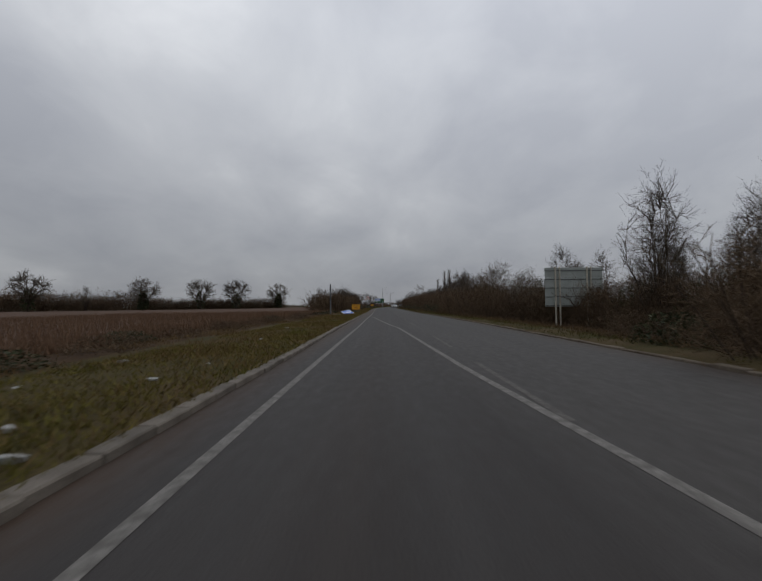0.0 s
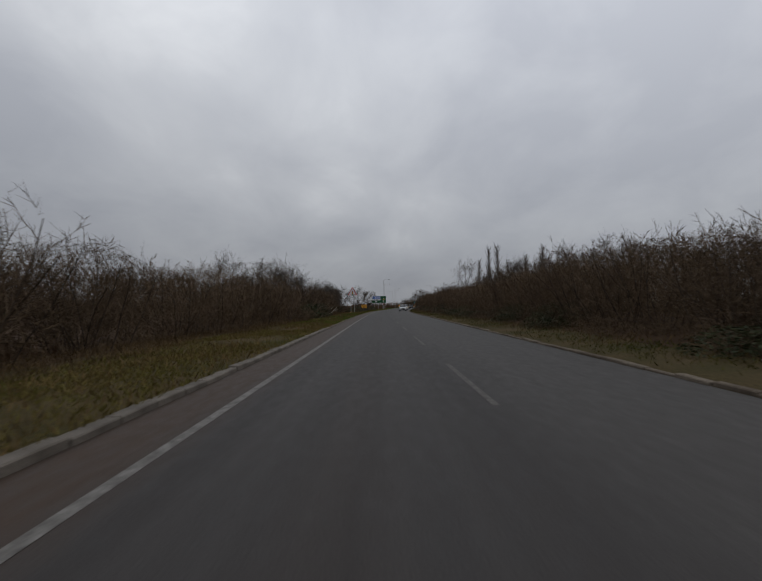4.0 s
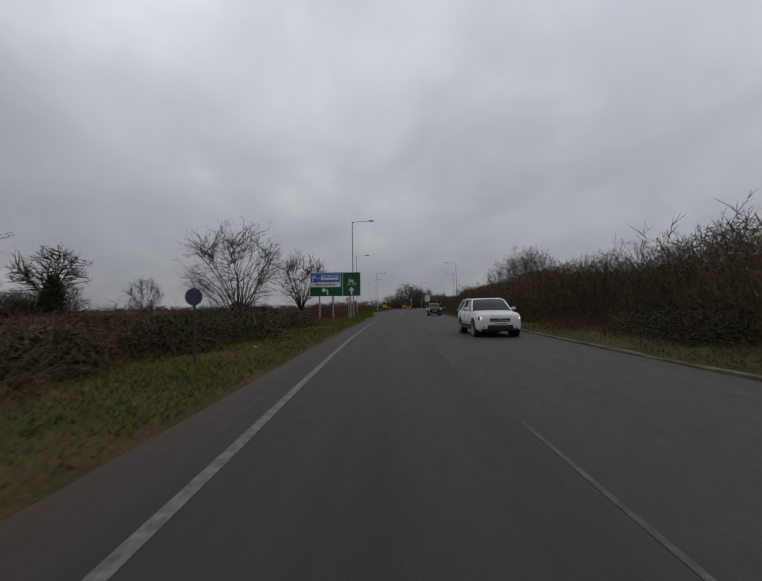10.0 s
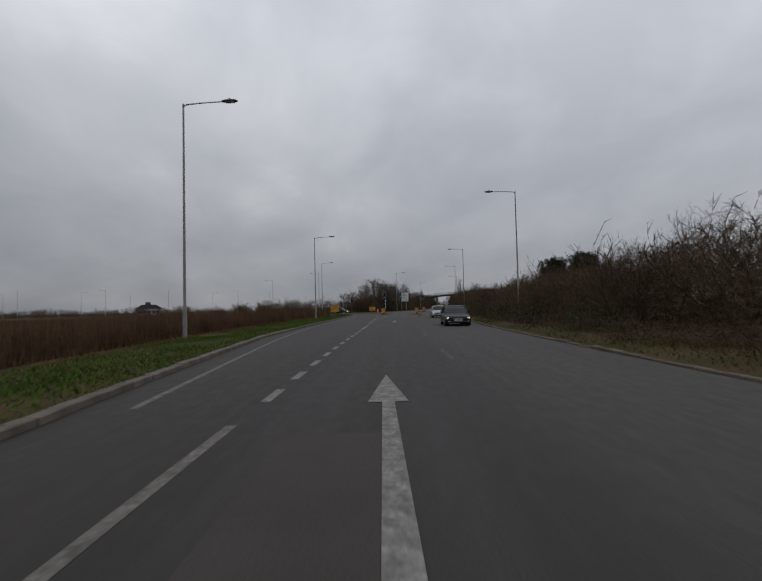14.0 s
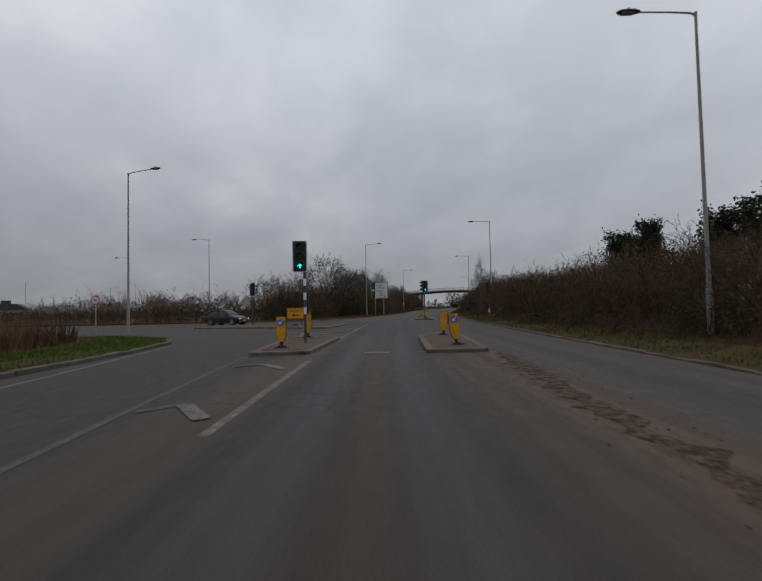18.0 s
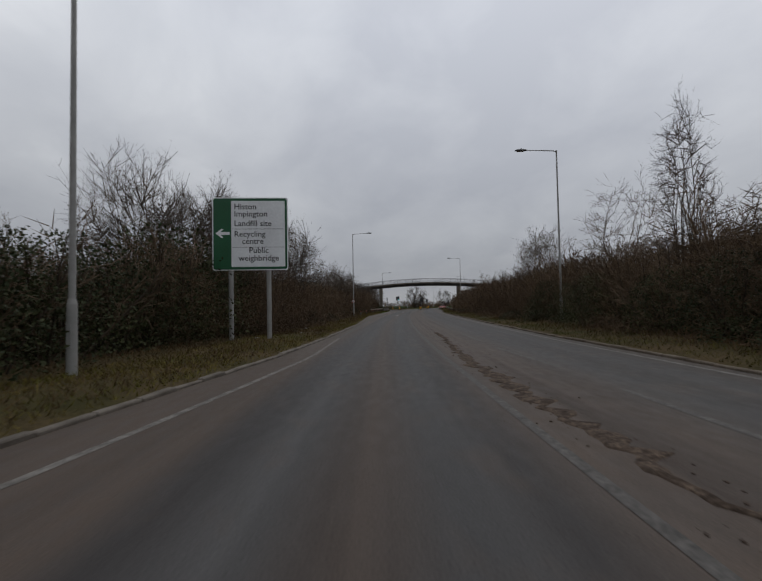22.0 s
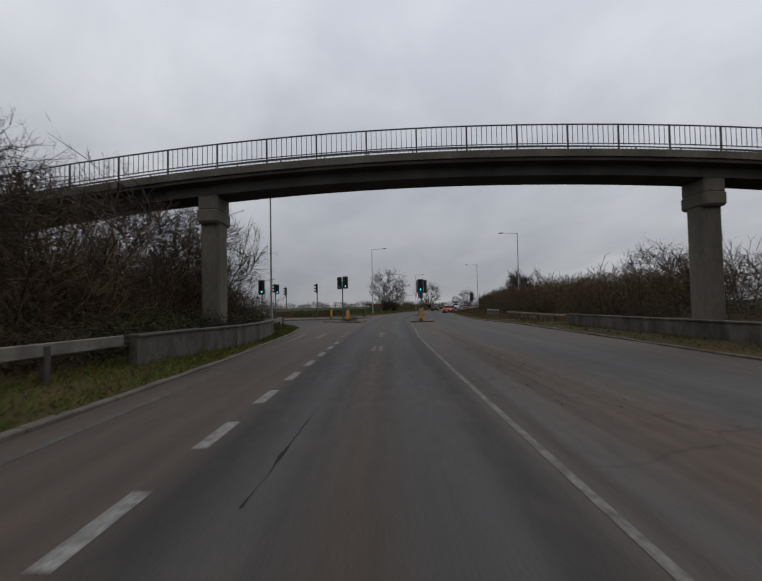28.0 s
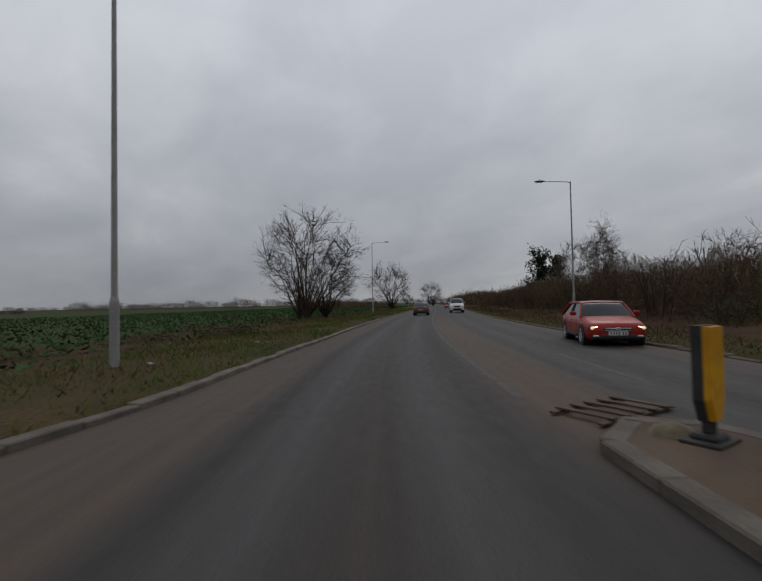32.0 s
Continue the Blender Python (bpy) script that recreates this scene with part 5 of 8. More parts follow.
dashes("lane_dash", 268.3, 288, 1.0, 1.0, lambda s: -1.82, 0.16)
strip("road_repair", np.linspace(257.0, 266.6, 8), [lambda q: (0 * q - 1.16, 0 * q + 0.003), lambda q: (0 * q - 0.06, 0 * q + 0.003)], M_REPAIR, "rectangular brown asphalt repair in the lane", "road patch")
run("lane_line", [(288.6, -1.9), (294, -1.88)], 0.16)
run("edge_line_slip", [(268, -3.6), (282, -5.1), (295.3, -6.0), (322, -6.4), (331, -7.3), (339, -8.5)], 0.13, M_PAINT_MID)
# hatched run-up to the first junction's islands
run("hatch_line_off", [(326.4, -2.0), (330, -2.0), (333, -2.0)], 0.15, M_PAINT_MID)
run("hatch_line_off_worn", [(318.6, -1.98), (322.7, -2.0)], 0.17)
run("hatch_line_off_old", [(296, -1.92), (318.4, -1.97)], 0.15, M_PAINT_OLD)
run("hatch_line_near", [(296, -2.1), (317, -2.87), (322.7, -3.16)], 0.15, M_PAINT_MID)
run("hatch_line_near_old", [(322.9, -3.17), (334.4, -4.1)], 0.13, M_PAINT_OLD)
for s in (302, 307, 312, 317, 322, 327, 331.5):
    wn_ = float(np.interp(s, [296, 334], [0.1, 2.0]))
    tone = M_PAINT if s in (307, 322) else M_PAINT_EDGE
    bar([(s + 0.1, -2.3), (s + 1.0, -2.1 - wn_ * 0.5)], 0.24, tone)
    bar([(s + 1.1, -2.1 - wn_ * 0.5), (s + 0.6, -2.0 - wn_ * 0.86)], 0.2, M_PAINT_OLD)
run("hatch_line_after", [(341.3, -2.1), (347, -1.98), (356.6, -1.9)], 0.15, M_PAINT_EDGE)
bar([(356.6, -1.9), (357.4, -2.95)], 0.15, M_PAINT_EDGE)
bar([(354.9, -3.2), (355.7, -2.2)], 0.22, M_PAINT_EDGE)
bar([(342.2, -4.05), (346, -4.7)], 0.16, M_PAINT_EDGE)
bar([(346, -4.7), (351, -9.0)], 0.16, M_PAINT_EDGE)
for s in (342.8, 344.8, 346.8, 348.8, 350.8, 352.6):
    w2 = float(np.interp(s, [342, 353], [1.5, 1.2]))
    bar([(s - 0.8, -2.2), (s + 0.5, -2.2 - w2)], 0.3, M_PAINT_EDGE)
    bar([(s + 0.5, -2.2 - w2), (s + 0.1, -2.6 - w2 - 0.5)], 0.3, M_PAINT_EDGE)
bar([(334.75, -1.9), (334.75, -1.3)], 0.3, M_PAINT_OLD)
bar([(334.75, -0.65), (334.75, 0.1)], 0.3)
bar([(334.75, 0.9), (334.75, 1.2)], 0.3, M_PAINT_OLD)
run("give_way_line", [(345.6, -2.0), (346.2, -2.05)], 0.1, M_PAINT_OLD)
# between the junctions
run("edge_line_scrub", [(377.5, -4.4), (383.5, -3.04), (385.5, -2.78), (387.5, -2.55), (392, -2.1), (399, -2.15)], 0.12, M_PAINT_MID)
run("edge_line_scrub_worn", [(399.2, -2.15), (413.5, -2.18), (422, -2.45), (434.3, -3.28)], 0.12, M_PAINT_OLD)
run("hatch_middle_near_on", [(374, 1.7), (392, 1.45), (440, 1.37), (470, 1.39)], 0.13, M_PAINT_OLD)
run("hatch_middle_near_end", [(470.2, 1.39), (480, 1.38), (494, 1.37), (502, 1.6), (509, 1.6)], 0.09, M_PAINT_MID)
dashes("hatch_middle_off", 375.5, 506, 4.4, 2.6, lambda s: 3.35 if s > 392 else 3.6, 0.13, M_PAINT_OLD)
run("edge_line_off", [(380, 6.35), (388, 6.25), (396, 6.1), (430, 6.5), (470, 6.7)], 0.12, M_PAINT_EDGE)
run("edge_line_turn", [(434.5, -3.28), (450, -3.3), (468, -3.45)], 0.15, M_PAINT_MID)
run("edge_line_turn_worn", [(468.2, -3.45), (486, -3.6), (493, -4.0)], 0.13, M_PAINT_OLD)
run("edge_line_turn_end", [(493.2, -4.02), (497.3, -4.25)], 0.12, M_PAINT_MID)
dashes("turn_dash", 428.8, 492, 1.0, 1.0, lambda s: float(np.interp(s, [432, 440, 480, 500], [-2.05, -2.0, -1.86, -1.95])), 0.17)
bar([(511.9, -1.95), (511.7, -1.55)], 0.17, M_PAINT_MID)
bar([(511.4, -0.62), (511.2, 0.2)], 0.15)
bar([(511.6, -0.5), (511.5, 0.0)], 0.12, M_PAINT_OLD)
bar([(511.2, 1.05), (511.1, 1.3)], 0.14, M_PAINT_MID)
for s, d in ((494.4, -2.12), (496.0, -2.13)):
    run("turn_dash", [(s, d), (s + 0.75, d + 0.03)], 0.17, M_PAINT_EDGE)
run("turn_dash", [(497.6, -2.17), (498.4, -2.12)], 0.12, M_PAINT_MID)
run("slip_line", [(494.0, -3.12), (497.2, -3.2)], 0.2, M_PAINT_EDGE)
run("hatch_line_second", [(499.5, -2.0), (505, -2.3), (511.4, -2.7)], 0.12, M_PAINT_OLD)
bar([(512.0, -5.3), (512.45, -4.3)], 0.14, M_PAINT_EDGE)
bar([(509.9, -2.9), (512.35, -4.3)], 0.16, M_PAINT_EDGE)
bar([(509.2, -2.72), (511.6, -2.78)], 0.16, M_PAINT_EDGE)
bar([(506.2, -7.0), (509.5, -4.2)], 0.13, M_PAINT)
run("hatch_line_third", [(523.5, -2.35), (526.6, -2.01), (530.2, -1.91)], 0.14, M_PAINT_MID)
bar([(526.6, -2.85), (526.9, -2.2)], 0.2, M_PAINT_MID)
bar([(528.7, -2.55), (529.1, -2.15)], 0.14, M_PAINT_MID)
bar([(529.5, -3.3), (530.2, -1.95)], 0.11, M_PAINT_MID)
bar([(524.4, -3.2), (524.9, -2.35)], 0.2, M_PAINT_OLD)
run("centre_line_end", [(545, 1.75), (560, 1.6), (600, 1.5), (800, 1.4)], 0.13, M_PAINT_OLD)
dashes("centre_dash_end", 546, 700, 4.2, 4.8, lambda s: 4.1, 0.12, M_PAINT_OLD)


def arrow(s, d, length=4.0, left_turn=False):
    m = spot(s, d, 0.009)
    sh = Shape()
    w = 0.17
    if left_turn:
        sh.add([(w * 0.8, 0, 0), (w * 0.8, length * 0.62, 0), (-w, length * 0.62, 0), (-w, 0, 0)], [(0, 1, 2, 3)])
        sh.add([(w * 0.8, length * 0.62, 0), (w * 0.2, length * 0.78, 0), (-0.55, length * 0.86, 0), (-0.55, length * 0.7, 0), (-w, length * 0.62, 0)], [(0, 1, 2, 3, 4)])
        sh.add([(-0.55, length * 0.95, 0), (-1.05, length * 0.74, 0), (-0.55, length * 0.6, 0)], [(0, 1, 2)])
    else:
        sh.add([(-w * 0.95, 0, 0), (w * 0.95, 0, 0), (w * 0.55, length * 0.8, 0), (-w * 0.55, length * 0.8, 0)], [(0, 1, 2, 3)])
        sh.add([(-0.31, length * 0.8, 0.0), (0.31, length * 0.8, 0.0), (0, length, 0.0)], [(0, 1, 2)])
    ob = tagged(new("lane_arrow", sh.mesh("lane_arrow", M_PAINT)), "worn white lane arrow painted on the asphalt", "road marking", kind="structure")
    ob.matrix_basis = m
    return ob


def lane_head(s, d):
    """The head of a lane arrow whose stem has worn off."""
    sh = Shape().add([(-0.1, 0, 0), (0.1, 0, 0), (0.06, 2.0, 0), (-0.06, 2.0, 0)], [(0, 1, 2, 3)])
    sh.add([(-0.30, 2.0, 0), (0.30, 2.0, 0), (0, 3.9, 0)], [(0, 1, 2)])
    ob = tagged(new("lane_arrow", sh.mesh("lane_arrow", M_PAINT_MID)), "worn head of a white lane arrow on the asphalt", "road marking", kind="structure")
    ob.matrix_basis = spot(s, d, 0.009)
    return ob


arrow(438.8, -0.33, 7.8)
arrow(463.5, -0.25, 7.0)
bar([(487.8, -0.42), (489.6, -0.42)], 0.14, M_PAINT_MID)
bar([(487.8, -0.2), (489.6, -0.2)], 0.14, M_PAINT_MID)
bar([(487.8, -0.62), (488.5, -0.52)], 0.08, M_PAINT_OLD)
bar([(487.9, -0.1), (487.9, 0.28)], 0.1, M_PAINT_OLD)
bar([(490.7, -0.42), (492.1, -0.42)], 0.08, M_PAINT_OLD)
bar([(490.9, -0.36), (490.9, -0.1)], 0.12, M_PAINT_OLD)
bar([(492.0, -0.36), (492.0, 0.05)], 0.12, M_PAINT_OLD)
bar([(490.8, 0.02), (491.9, 0.12)], 0.08, M_PAINT_OLD)
arrow(463.8, -2.75, 6.6, True)
lane_head(494.0, -0.30)
arrow(300, -0.2, 5.0)
arrow(258.0, 0.05, 13.4)
for s, wide in ((254.0, 0.24), (254.5, 0.15), (254.95, 0.2), (255.4, 0.13), (255.85, 0.19), (256.4, 0.24)):
    bar([(s, 0.02 - wide / 2), (s + 0.08, 0.02 + wide / 2)], 0.26)
bar([(254.0, 0.1), (257.7, 0.09)], 0.09)

# ---------------------------------------------------------------- cracks and patches in the asphalt
def crack(name, rows, width, seed, label, material=None):
    """A ragged broken strip through (s, d) points."""
    r = np.random.default_rng(seed)
    q = np.array(rows, float)
    s = np.arange(q[0, 0], q[-1, 0], 0.12)
    mid = np.interp(s, q[:, 0], q[:, 1]) + np.cumsum(r.normal(0, 0.008, len(s)))
    rough = np.interp(s, np.arange(s[0], s[-1] + 1, 0.35), np.clip(r.normal(0.45, 0.5, len(np.arange(s[0], s[-1] + 1, 0.35))), 0.02, 1.2))
    half = width * 0.6 * rough * r.uniform(0.3, 1.0, len(s))
    return strip(name, s, [lambda k: (mid - half, 0 * k + 0.003), lambda k: (mid + half * 0.8, 0 * k + 0.003)], material or M_CRACK, label, "road crack")


for i, (rows, w) in enumerate((([(167.0, 1.72), (169, 1.70), (171.8, 1.64)], 0.15), ([(176, 1.6), (178.5, 1.58)], 0.06), ([(218.6, 1.84), (220.4, 1.86), (222.2, 1.74)], 0.10),
                               ([(353.5, -2.0), (357, -2.06), (359, -2.07), (361.4, -1.96)], 0.05), ([(477.5, -1.05), (480.5, -1.0)], 0.04), ([(247.5, -2.0), (253.0, -1.85)], 0.016),
                               ([(69.5, 1.9), (73, 1.55)], 0.06), ([(281, -2.6), (287, -2.5)], 0.03), ([(510.6, -1.5), (512.3, -1.2)], 0.03), 
                               ([(192.6, -0.45), (194.4, -0.3)], 0.03), ([(219.9, -0.4), (222.6, -0.34)], 0.05))):
    crack("road_crack", rows, w, 40 + i, "ragged dark crack in the worn asphalt")
for s, d, rs_, rd, fill in ((172.5, -0.4, 0.75, 0.29, 0.84), (219.6, -0.82, 0.28, 0.17, 0.3), (174.9, -0.28, 0.3, 0.12, 0.8)):
    for k, mm, z in ((1.0, M_CRACK, 0.003), (fill, M_REPAIR, 0.006)):
        ring = [at(s + math.cos(a) * rs_ * k * (1 + 0.12 * math.sin(3 * a + s)), d + math.sin(a) * rd * k * (1 + 0.1 * math.sin(5 * a)), z) for a in np.linspace(0, 2 * math.pi, 22)[:-1]]
        tagged(new("road_patch", Shape().add(ring, [tuple(range(21))]).mesh("road_patch", mm)), "sunken round repair in the worn asphalt", "road patch", kind="structure")


# ---------------------------------------------------------------- mud dropped along the middle of the road
def mud_ridge(name, rows, seed, height, material):
    """A ragged low ridge of mud; rows are (s, inner d, outer d)."""
    r = np.random.default_rng(seed)
    q = np.array(rows, float)
    s = np.arange(q[0, 0], q[-1, 0], 0.1)
    n = len(s)

    def rough(step, amount):
        k = np.arange(q[0, 0] - step, q[-1, 0] + 2 * step, step)
        return np.interp(s, k, r.normal(0, amount, len(k)))

    ends = np.clip(np.minimum(s - s[0], s[-1] - s) / 2.5, 0.0, 1.0)
    lo = np.interp(s, q[:, 0], q[:, 1]) + rough(3.0, 0.08) + rough(0.2, 0.09)
    hi = np.interp(s, q[:, 0], q[:, 2]) + rough(3.0, 0.1) + rough(0.2, 0.11)
    mid, half = (lo + hi) / 2, np.maximum((hi - lo) / 2, 0.06) * (0.15 + 0.85 * ends)
    cols = []
    for f in np.linspace(-1, 1, 11):
        z = 0.006 + height * max(0.0, 1 - abs(f)) ** 0.6 * r.uniform(0.25, 1.0, n) if abs(f) < 1 else np.full(n, -0.01)
        cols.append(lambda qq, f=f, z=z: (mid + half * f, z))
    return strip(name, s, cols, material, "low ragged ridge of brown mud dropped on the asphalt", "mud")


mud_ridge("mud_ridge", [(374, 2.0, 2.3), (384, 1.95, 2.15), (390, 1.85, 2.1), (397, 2.05, 2.25), (402, 2.2, 2.35)], 5, 0.03, M_MUD_DRY)
mud_ridge("mud_ridge", [(318, 2.35, 2.5), (325, 2.45, 2.7), (330.5, 2.75, 3.15), (334.3, 3.0, 3.5)], 3, 0.02, M_MUD_DRY)

# loose clods beside the ridge and along the middle before the second junction
clods = Shape()
r = np.random.default_rng(12)
for lo, hi, n, mid, wide in ((374, 412, 420, 2.1, 0.3), (318, 335, 260, 2.8, 0.5), (467, 509, 150, 3.0, 0.5), (527, 536, 50, 2.4, 0.5)):
    for i in range(n):
        s = r.uniform(lo, hi)
        k = 0.005 + 0.010 * r.random() ** 3
        p = at(s, mid + r.normal(0, wide), 0.0)
        clods.box((p.x, p.y, k * 0.4), (k * r.uniform(1.2, 2.6), k * r.uniform(1.2, 2.6), k), k * 0.2, Matrix.Rotation(r.uniform(0, 3), 3, "Z"))
tagged(new("mud_clods", clods.mesh("mud_clods", M_MUD)), "small clods of brown mud scattered on the asphalt", "mud", kind="stuff")

# ---------------------------------------------------------------- kerbs
def stone_mesh(length, w, h, material):
    sh = Shape().box((0, 0, h / 2 - 0.12), (w, length - 0.012, h), 0.018)
    return sh.mesh("kerb_stone", material)


STONE = stone_mesh(0.915, 0.24, 0.235, M_KERB)


def kerb_line(pts, step=0.915):
    """Poses of kerb stones along (s, d) points."""
    line = [at(s, d) for s, d in pts]
    cum = np.concatenate([[0], np.cumsum([(b - a).length for a, b in zip(line, line[1:])])])
    xs, ys = [p.x for p in line], [p.y for p in line]
    out = []
    for q in np.arange(step / 2, cum[-1], step):
        a = Vector((np.interp(q - step / 2, cum, xs), np.interp(q - step / 2, cum, ys), 0))
        b = Vector((np.interp(min(q + step / 2, cum[-1]), cum, xs), np.interp(min(q + step / 2, cum[-1]), cum, ys), 0))
        c = (a + b) / 2
        out.append(pose(c.x, c.y, 0, 0, 0, math.degrees(math.atan2(-(b - a).x, (b - a).y))))
    return out


def kerb(name, poses, parts_of, label, material=None, sink=0.0, rag=0.003):
    """A kerb whose stones in the index range parts_of are parts; the rest is joined."""
    root = tagged(new(name), label, "kerb", kind="structure")
    r = np.random.default_rng(len(name))
    co = np.empty(len(STONE.vertices) * 3, np.float32)
    STONE.vertices.foreach_get("co", co)
    co = co.reshape(-1, 3)
    polys = [tuple(p.vertices) for p in STONE.polygons]
    v, f = [], []
    for i, m in enumerate(poses):
        m = m @ pose(r.normal(0, 0.008 + rag * 0.4), 0, r.normal(0, 0.006 + rag * 0.5) - sink, r.normal(0, 0.5), r.normal(0, 0.8), r.normal(0, 0.6))
        if i in parts_of:
            ob = new("kerb_stone", STONE)
            ob.parent = root
            ob.matrix_local = m
        else:
            a = np.array(m)
            o = len(v)
            v += (co @ a[:3, :3].T + a[:3, 3]).tolist()
            f += [tuple(k + o for k in p) for p in polys]
    if v:
        me = bpy.data.meshes.new("kerb_run")
        me.from_pydata(v, [], f)
        me.materials.append(material or M_KERB)
        ob = new("kerb_run", me)
        ob.parent = root
        tagged(ob, kind="stuff")
    return root


def edge_points(fn, lo, hi, off):
    s = stations(lo, hi, 1.0, knots)
    return [(float(q), float(fn(q)) + off) for q in s if abs(fn(q)) < 45]


kerb("kerb_near_start", kerb_line(edge_points(left, -60, 112, -0.1)), range(60, 190), "weathered grey concrete kerb between asphalt and grass", None, 0.02)
kerb("kerb_near_sunken", kerb_line(edge_points(left, 112, 153, -0.1)), range(0, 0), "sunken broken kerb half buried in brown dust", M_KERB_OLD, 0.055, 0.04)
kerb("kerb_near_slip", kerb_line(edge_points(left, 238, 345.2, -0.1)), range(0, 60), "weathered grey concrete kerb curving into a side road")
kerb("kerb_near_scrub", kerb_line(edge_points(left, 367.3, 509.1, -0.1)), range(20, 80), "dusty grey concrete kerb beside the verge", None, 0.055)
kerb("kerb_near_crop", kerb_line(edge_points(left, 530.5, 760, -0.1)), range(15, 60), "pale grey concrete kerb curving out of a side road", None, 0.03)
kerb("kerb_off_side", kerb_line(edge_points(right, -60, 760, 0.1)), range(0, 0), "low mossy concrete kerb at the far edge of the carriageway", M_KERB_OLD, 0.05, 0.012)


def island(name, pts, label, part_stones=True):
    """A raised refuge: a paved top within a ring of kerb stones."""
    root = tagged(new(name), label, "traffic island", kind="structure")
    n = len(pts)
    cs, cd = sum(p[0] for p in pts) / n, sum(p[1] for p in pts) / n
    inner = []
    for s, d in pts:
        l = math.hypot(s - cs, d - cd)
        inner.append((s + (cs - s) * 0.12 / l, d + (cd - d) * 0.12 / l))
    world = [at(*p) for p in inner]
    part("paved_top", Shape().slab([(p.x, p.y) for p in world], -0.05, 0.105), M_PAVE, root, "dusty brown paving")
    for m in kerb_line(inner + inner[:1]):
        ob = new("kerb_stone", STONE)
        ob.parent = root
        ob.matrix_local = m
    return root


island("island_first_near", [(334.6, -3.95), (334.5, -2.35), (340.9, -2.1), (341.7, -2.4), (341.0, -4.4)], "kerbed refuge island with dusty brown paving")
island("island_first_off", [(334.4, 1.25), (341.2, 1.4), (342.0, 2.2), (341.2, 3.2), (334.4, 2.95)], "kerbed refuge island with dusty brown paving")
island("island_middle", [(365.4, 2.0), (371.8, 2.0), (372.9, 2.8), (371.8, 3.7), (365.4, 3.6)], "kerbed refuge island carrying a traffic signal")
island("island_paved_first", [(350.6, -4.2), (355, -3.68), (358.3, -3.8), (359.5, -5.2), (359.4, -8.6), (358.6, -15), (354.5, -15), (352.6, -8.1)], "wide triangular paved island at the first junction")
island("island_second_near", [(511.8, -2.7), (516.5, -2.5), (517.2, -3.9), (515.4, -6.5), (511.8, -3.5)], "kerbed refuge island strewn with broken boards")
island("island_second_off", [(510.65, 1.64), (515, 1.85), (516, 2.65), (515, 3.4), (510.55, 3.45)], "kerbed refuge island carrying a traffic signal")
island("island_paved_second", [(521.8, -40), (521.8, -9.6), (523.4, -4.4), (526.2, -3.42), (529.2, -3.1), (529.8, -3.6), (529.4, -8), (528.8, -40)], "wide paved island at the second junction")
island("island_last", [(536.5, 1.85), (542.8, 1.85), (543.7, 2.6), (543.1, 3.4), (536.4, 3.1)], "kerbed refuge island with dusty brown paving")

# ---------------------------------------------------------------- street lamps
def street_lamp(s, d, height, arm_to, turn=0.0, arm=1.9, label=""):
    """A tapered steel column with a straight arm; arm_to is +1 or -1 across the road."""
    root = thing("street_lamp", label or "tall grey steel street lamp with a flat oval head", "street lamp", "street lamps")
    h, a = height * K, arm * arm_to
    part("base_section", Shape().tube((0, 0, -0.3), (0, 0, 1.5), 0.105, 0.1, 14).tube((0, 0, 1.5), (0, 0, 1.62), 0.1, 0.072, 14), M_STEEL, root, smooth=True)
    part("access_door", Shape().box((0, -0.101, 0.85), (0.1, 0.012, 0.5), 0.004), M_STEEL, root)
    part("column", Shape().tube((0, 0, 1.6), (0, 0, h), 0.07, 0.042, 12), M_STEEL, root, smooth=True)
    part("arm", Shape().path([(0, 0, h - 0.06), (a * 0.1, 0, h + 0.02), (a * 0.5, 0, h + 0.07), (a, 0, h + 0.1)], [0.036, 0.033, 0.028, 0.026], 8).tube((0, 0, h - 0.12), (0, 0, h + 0.05), 0.05, 0.05, 10), M_STEEL, root, smooth=True)
    head = Shape()
    sections = [(0.0, 0.03, 0.03), (0.08, 0.09, 0.06), (0.25, 0.15, 0.085), (0.5, 0.165, 0.09), (0.72, 0.12, 0.065), (0.82, 0.03, 0.02)]
    ring, n = [], 12
    for x, w, t in sections:
        ring.append([(a + arm_to * (x - 0.05), w * math.cos(2 * math.pi * i / n), h + 0.11 + t * math.sin(2 * math.pi * i / n) * (1.0 if i < 7 else 0.6)) for i in range(n)])
    head.add([p for q in ring for p in q], [(k * n + i, k * n + (i + 1) % n, (k + 1) * n + (i + 1) % n, (k + 1) * n + i) for k in range(5) for i in range(n)])
    hd_ = part("lamp_head", head, M_LAMPHEAD, root, smooth=True)
    part("lens", Shape().box((a + arm_to * 0.4, 0, h + 0.058), (0.42, 0.2, 0.025), 0.01), M_GLASSLENS, hd_)
    part("sensor", Shape().tube((a + arm_to * 0.35, 0, h + 0.19), (a + arm_to * 0.35, 0, h + 0.27), 0.035, 0.03, 8), M_LAMPHEAD, hd_)
    root.matrix_basis = spot(s, d, bank_z(s, d), turn)
    return root


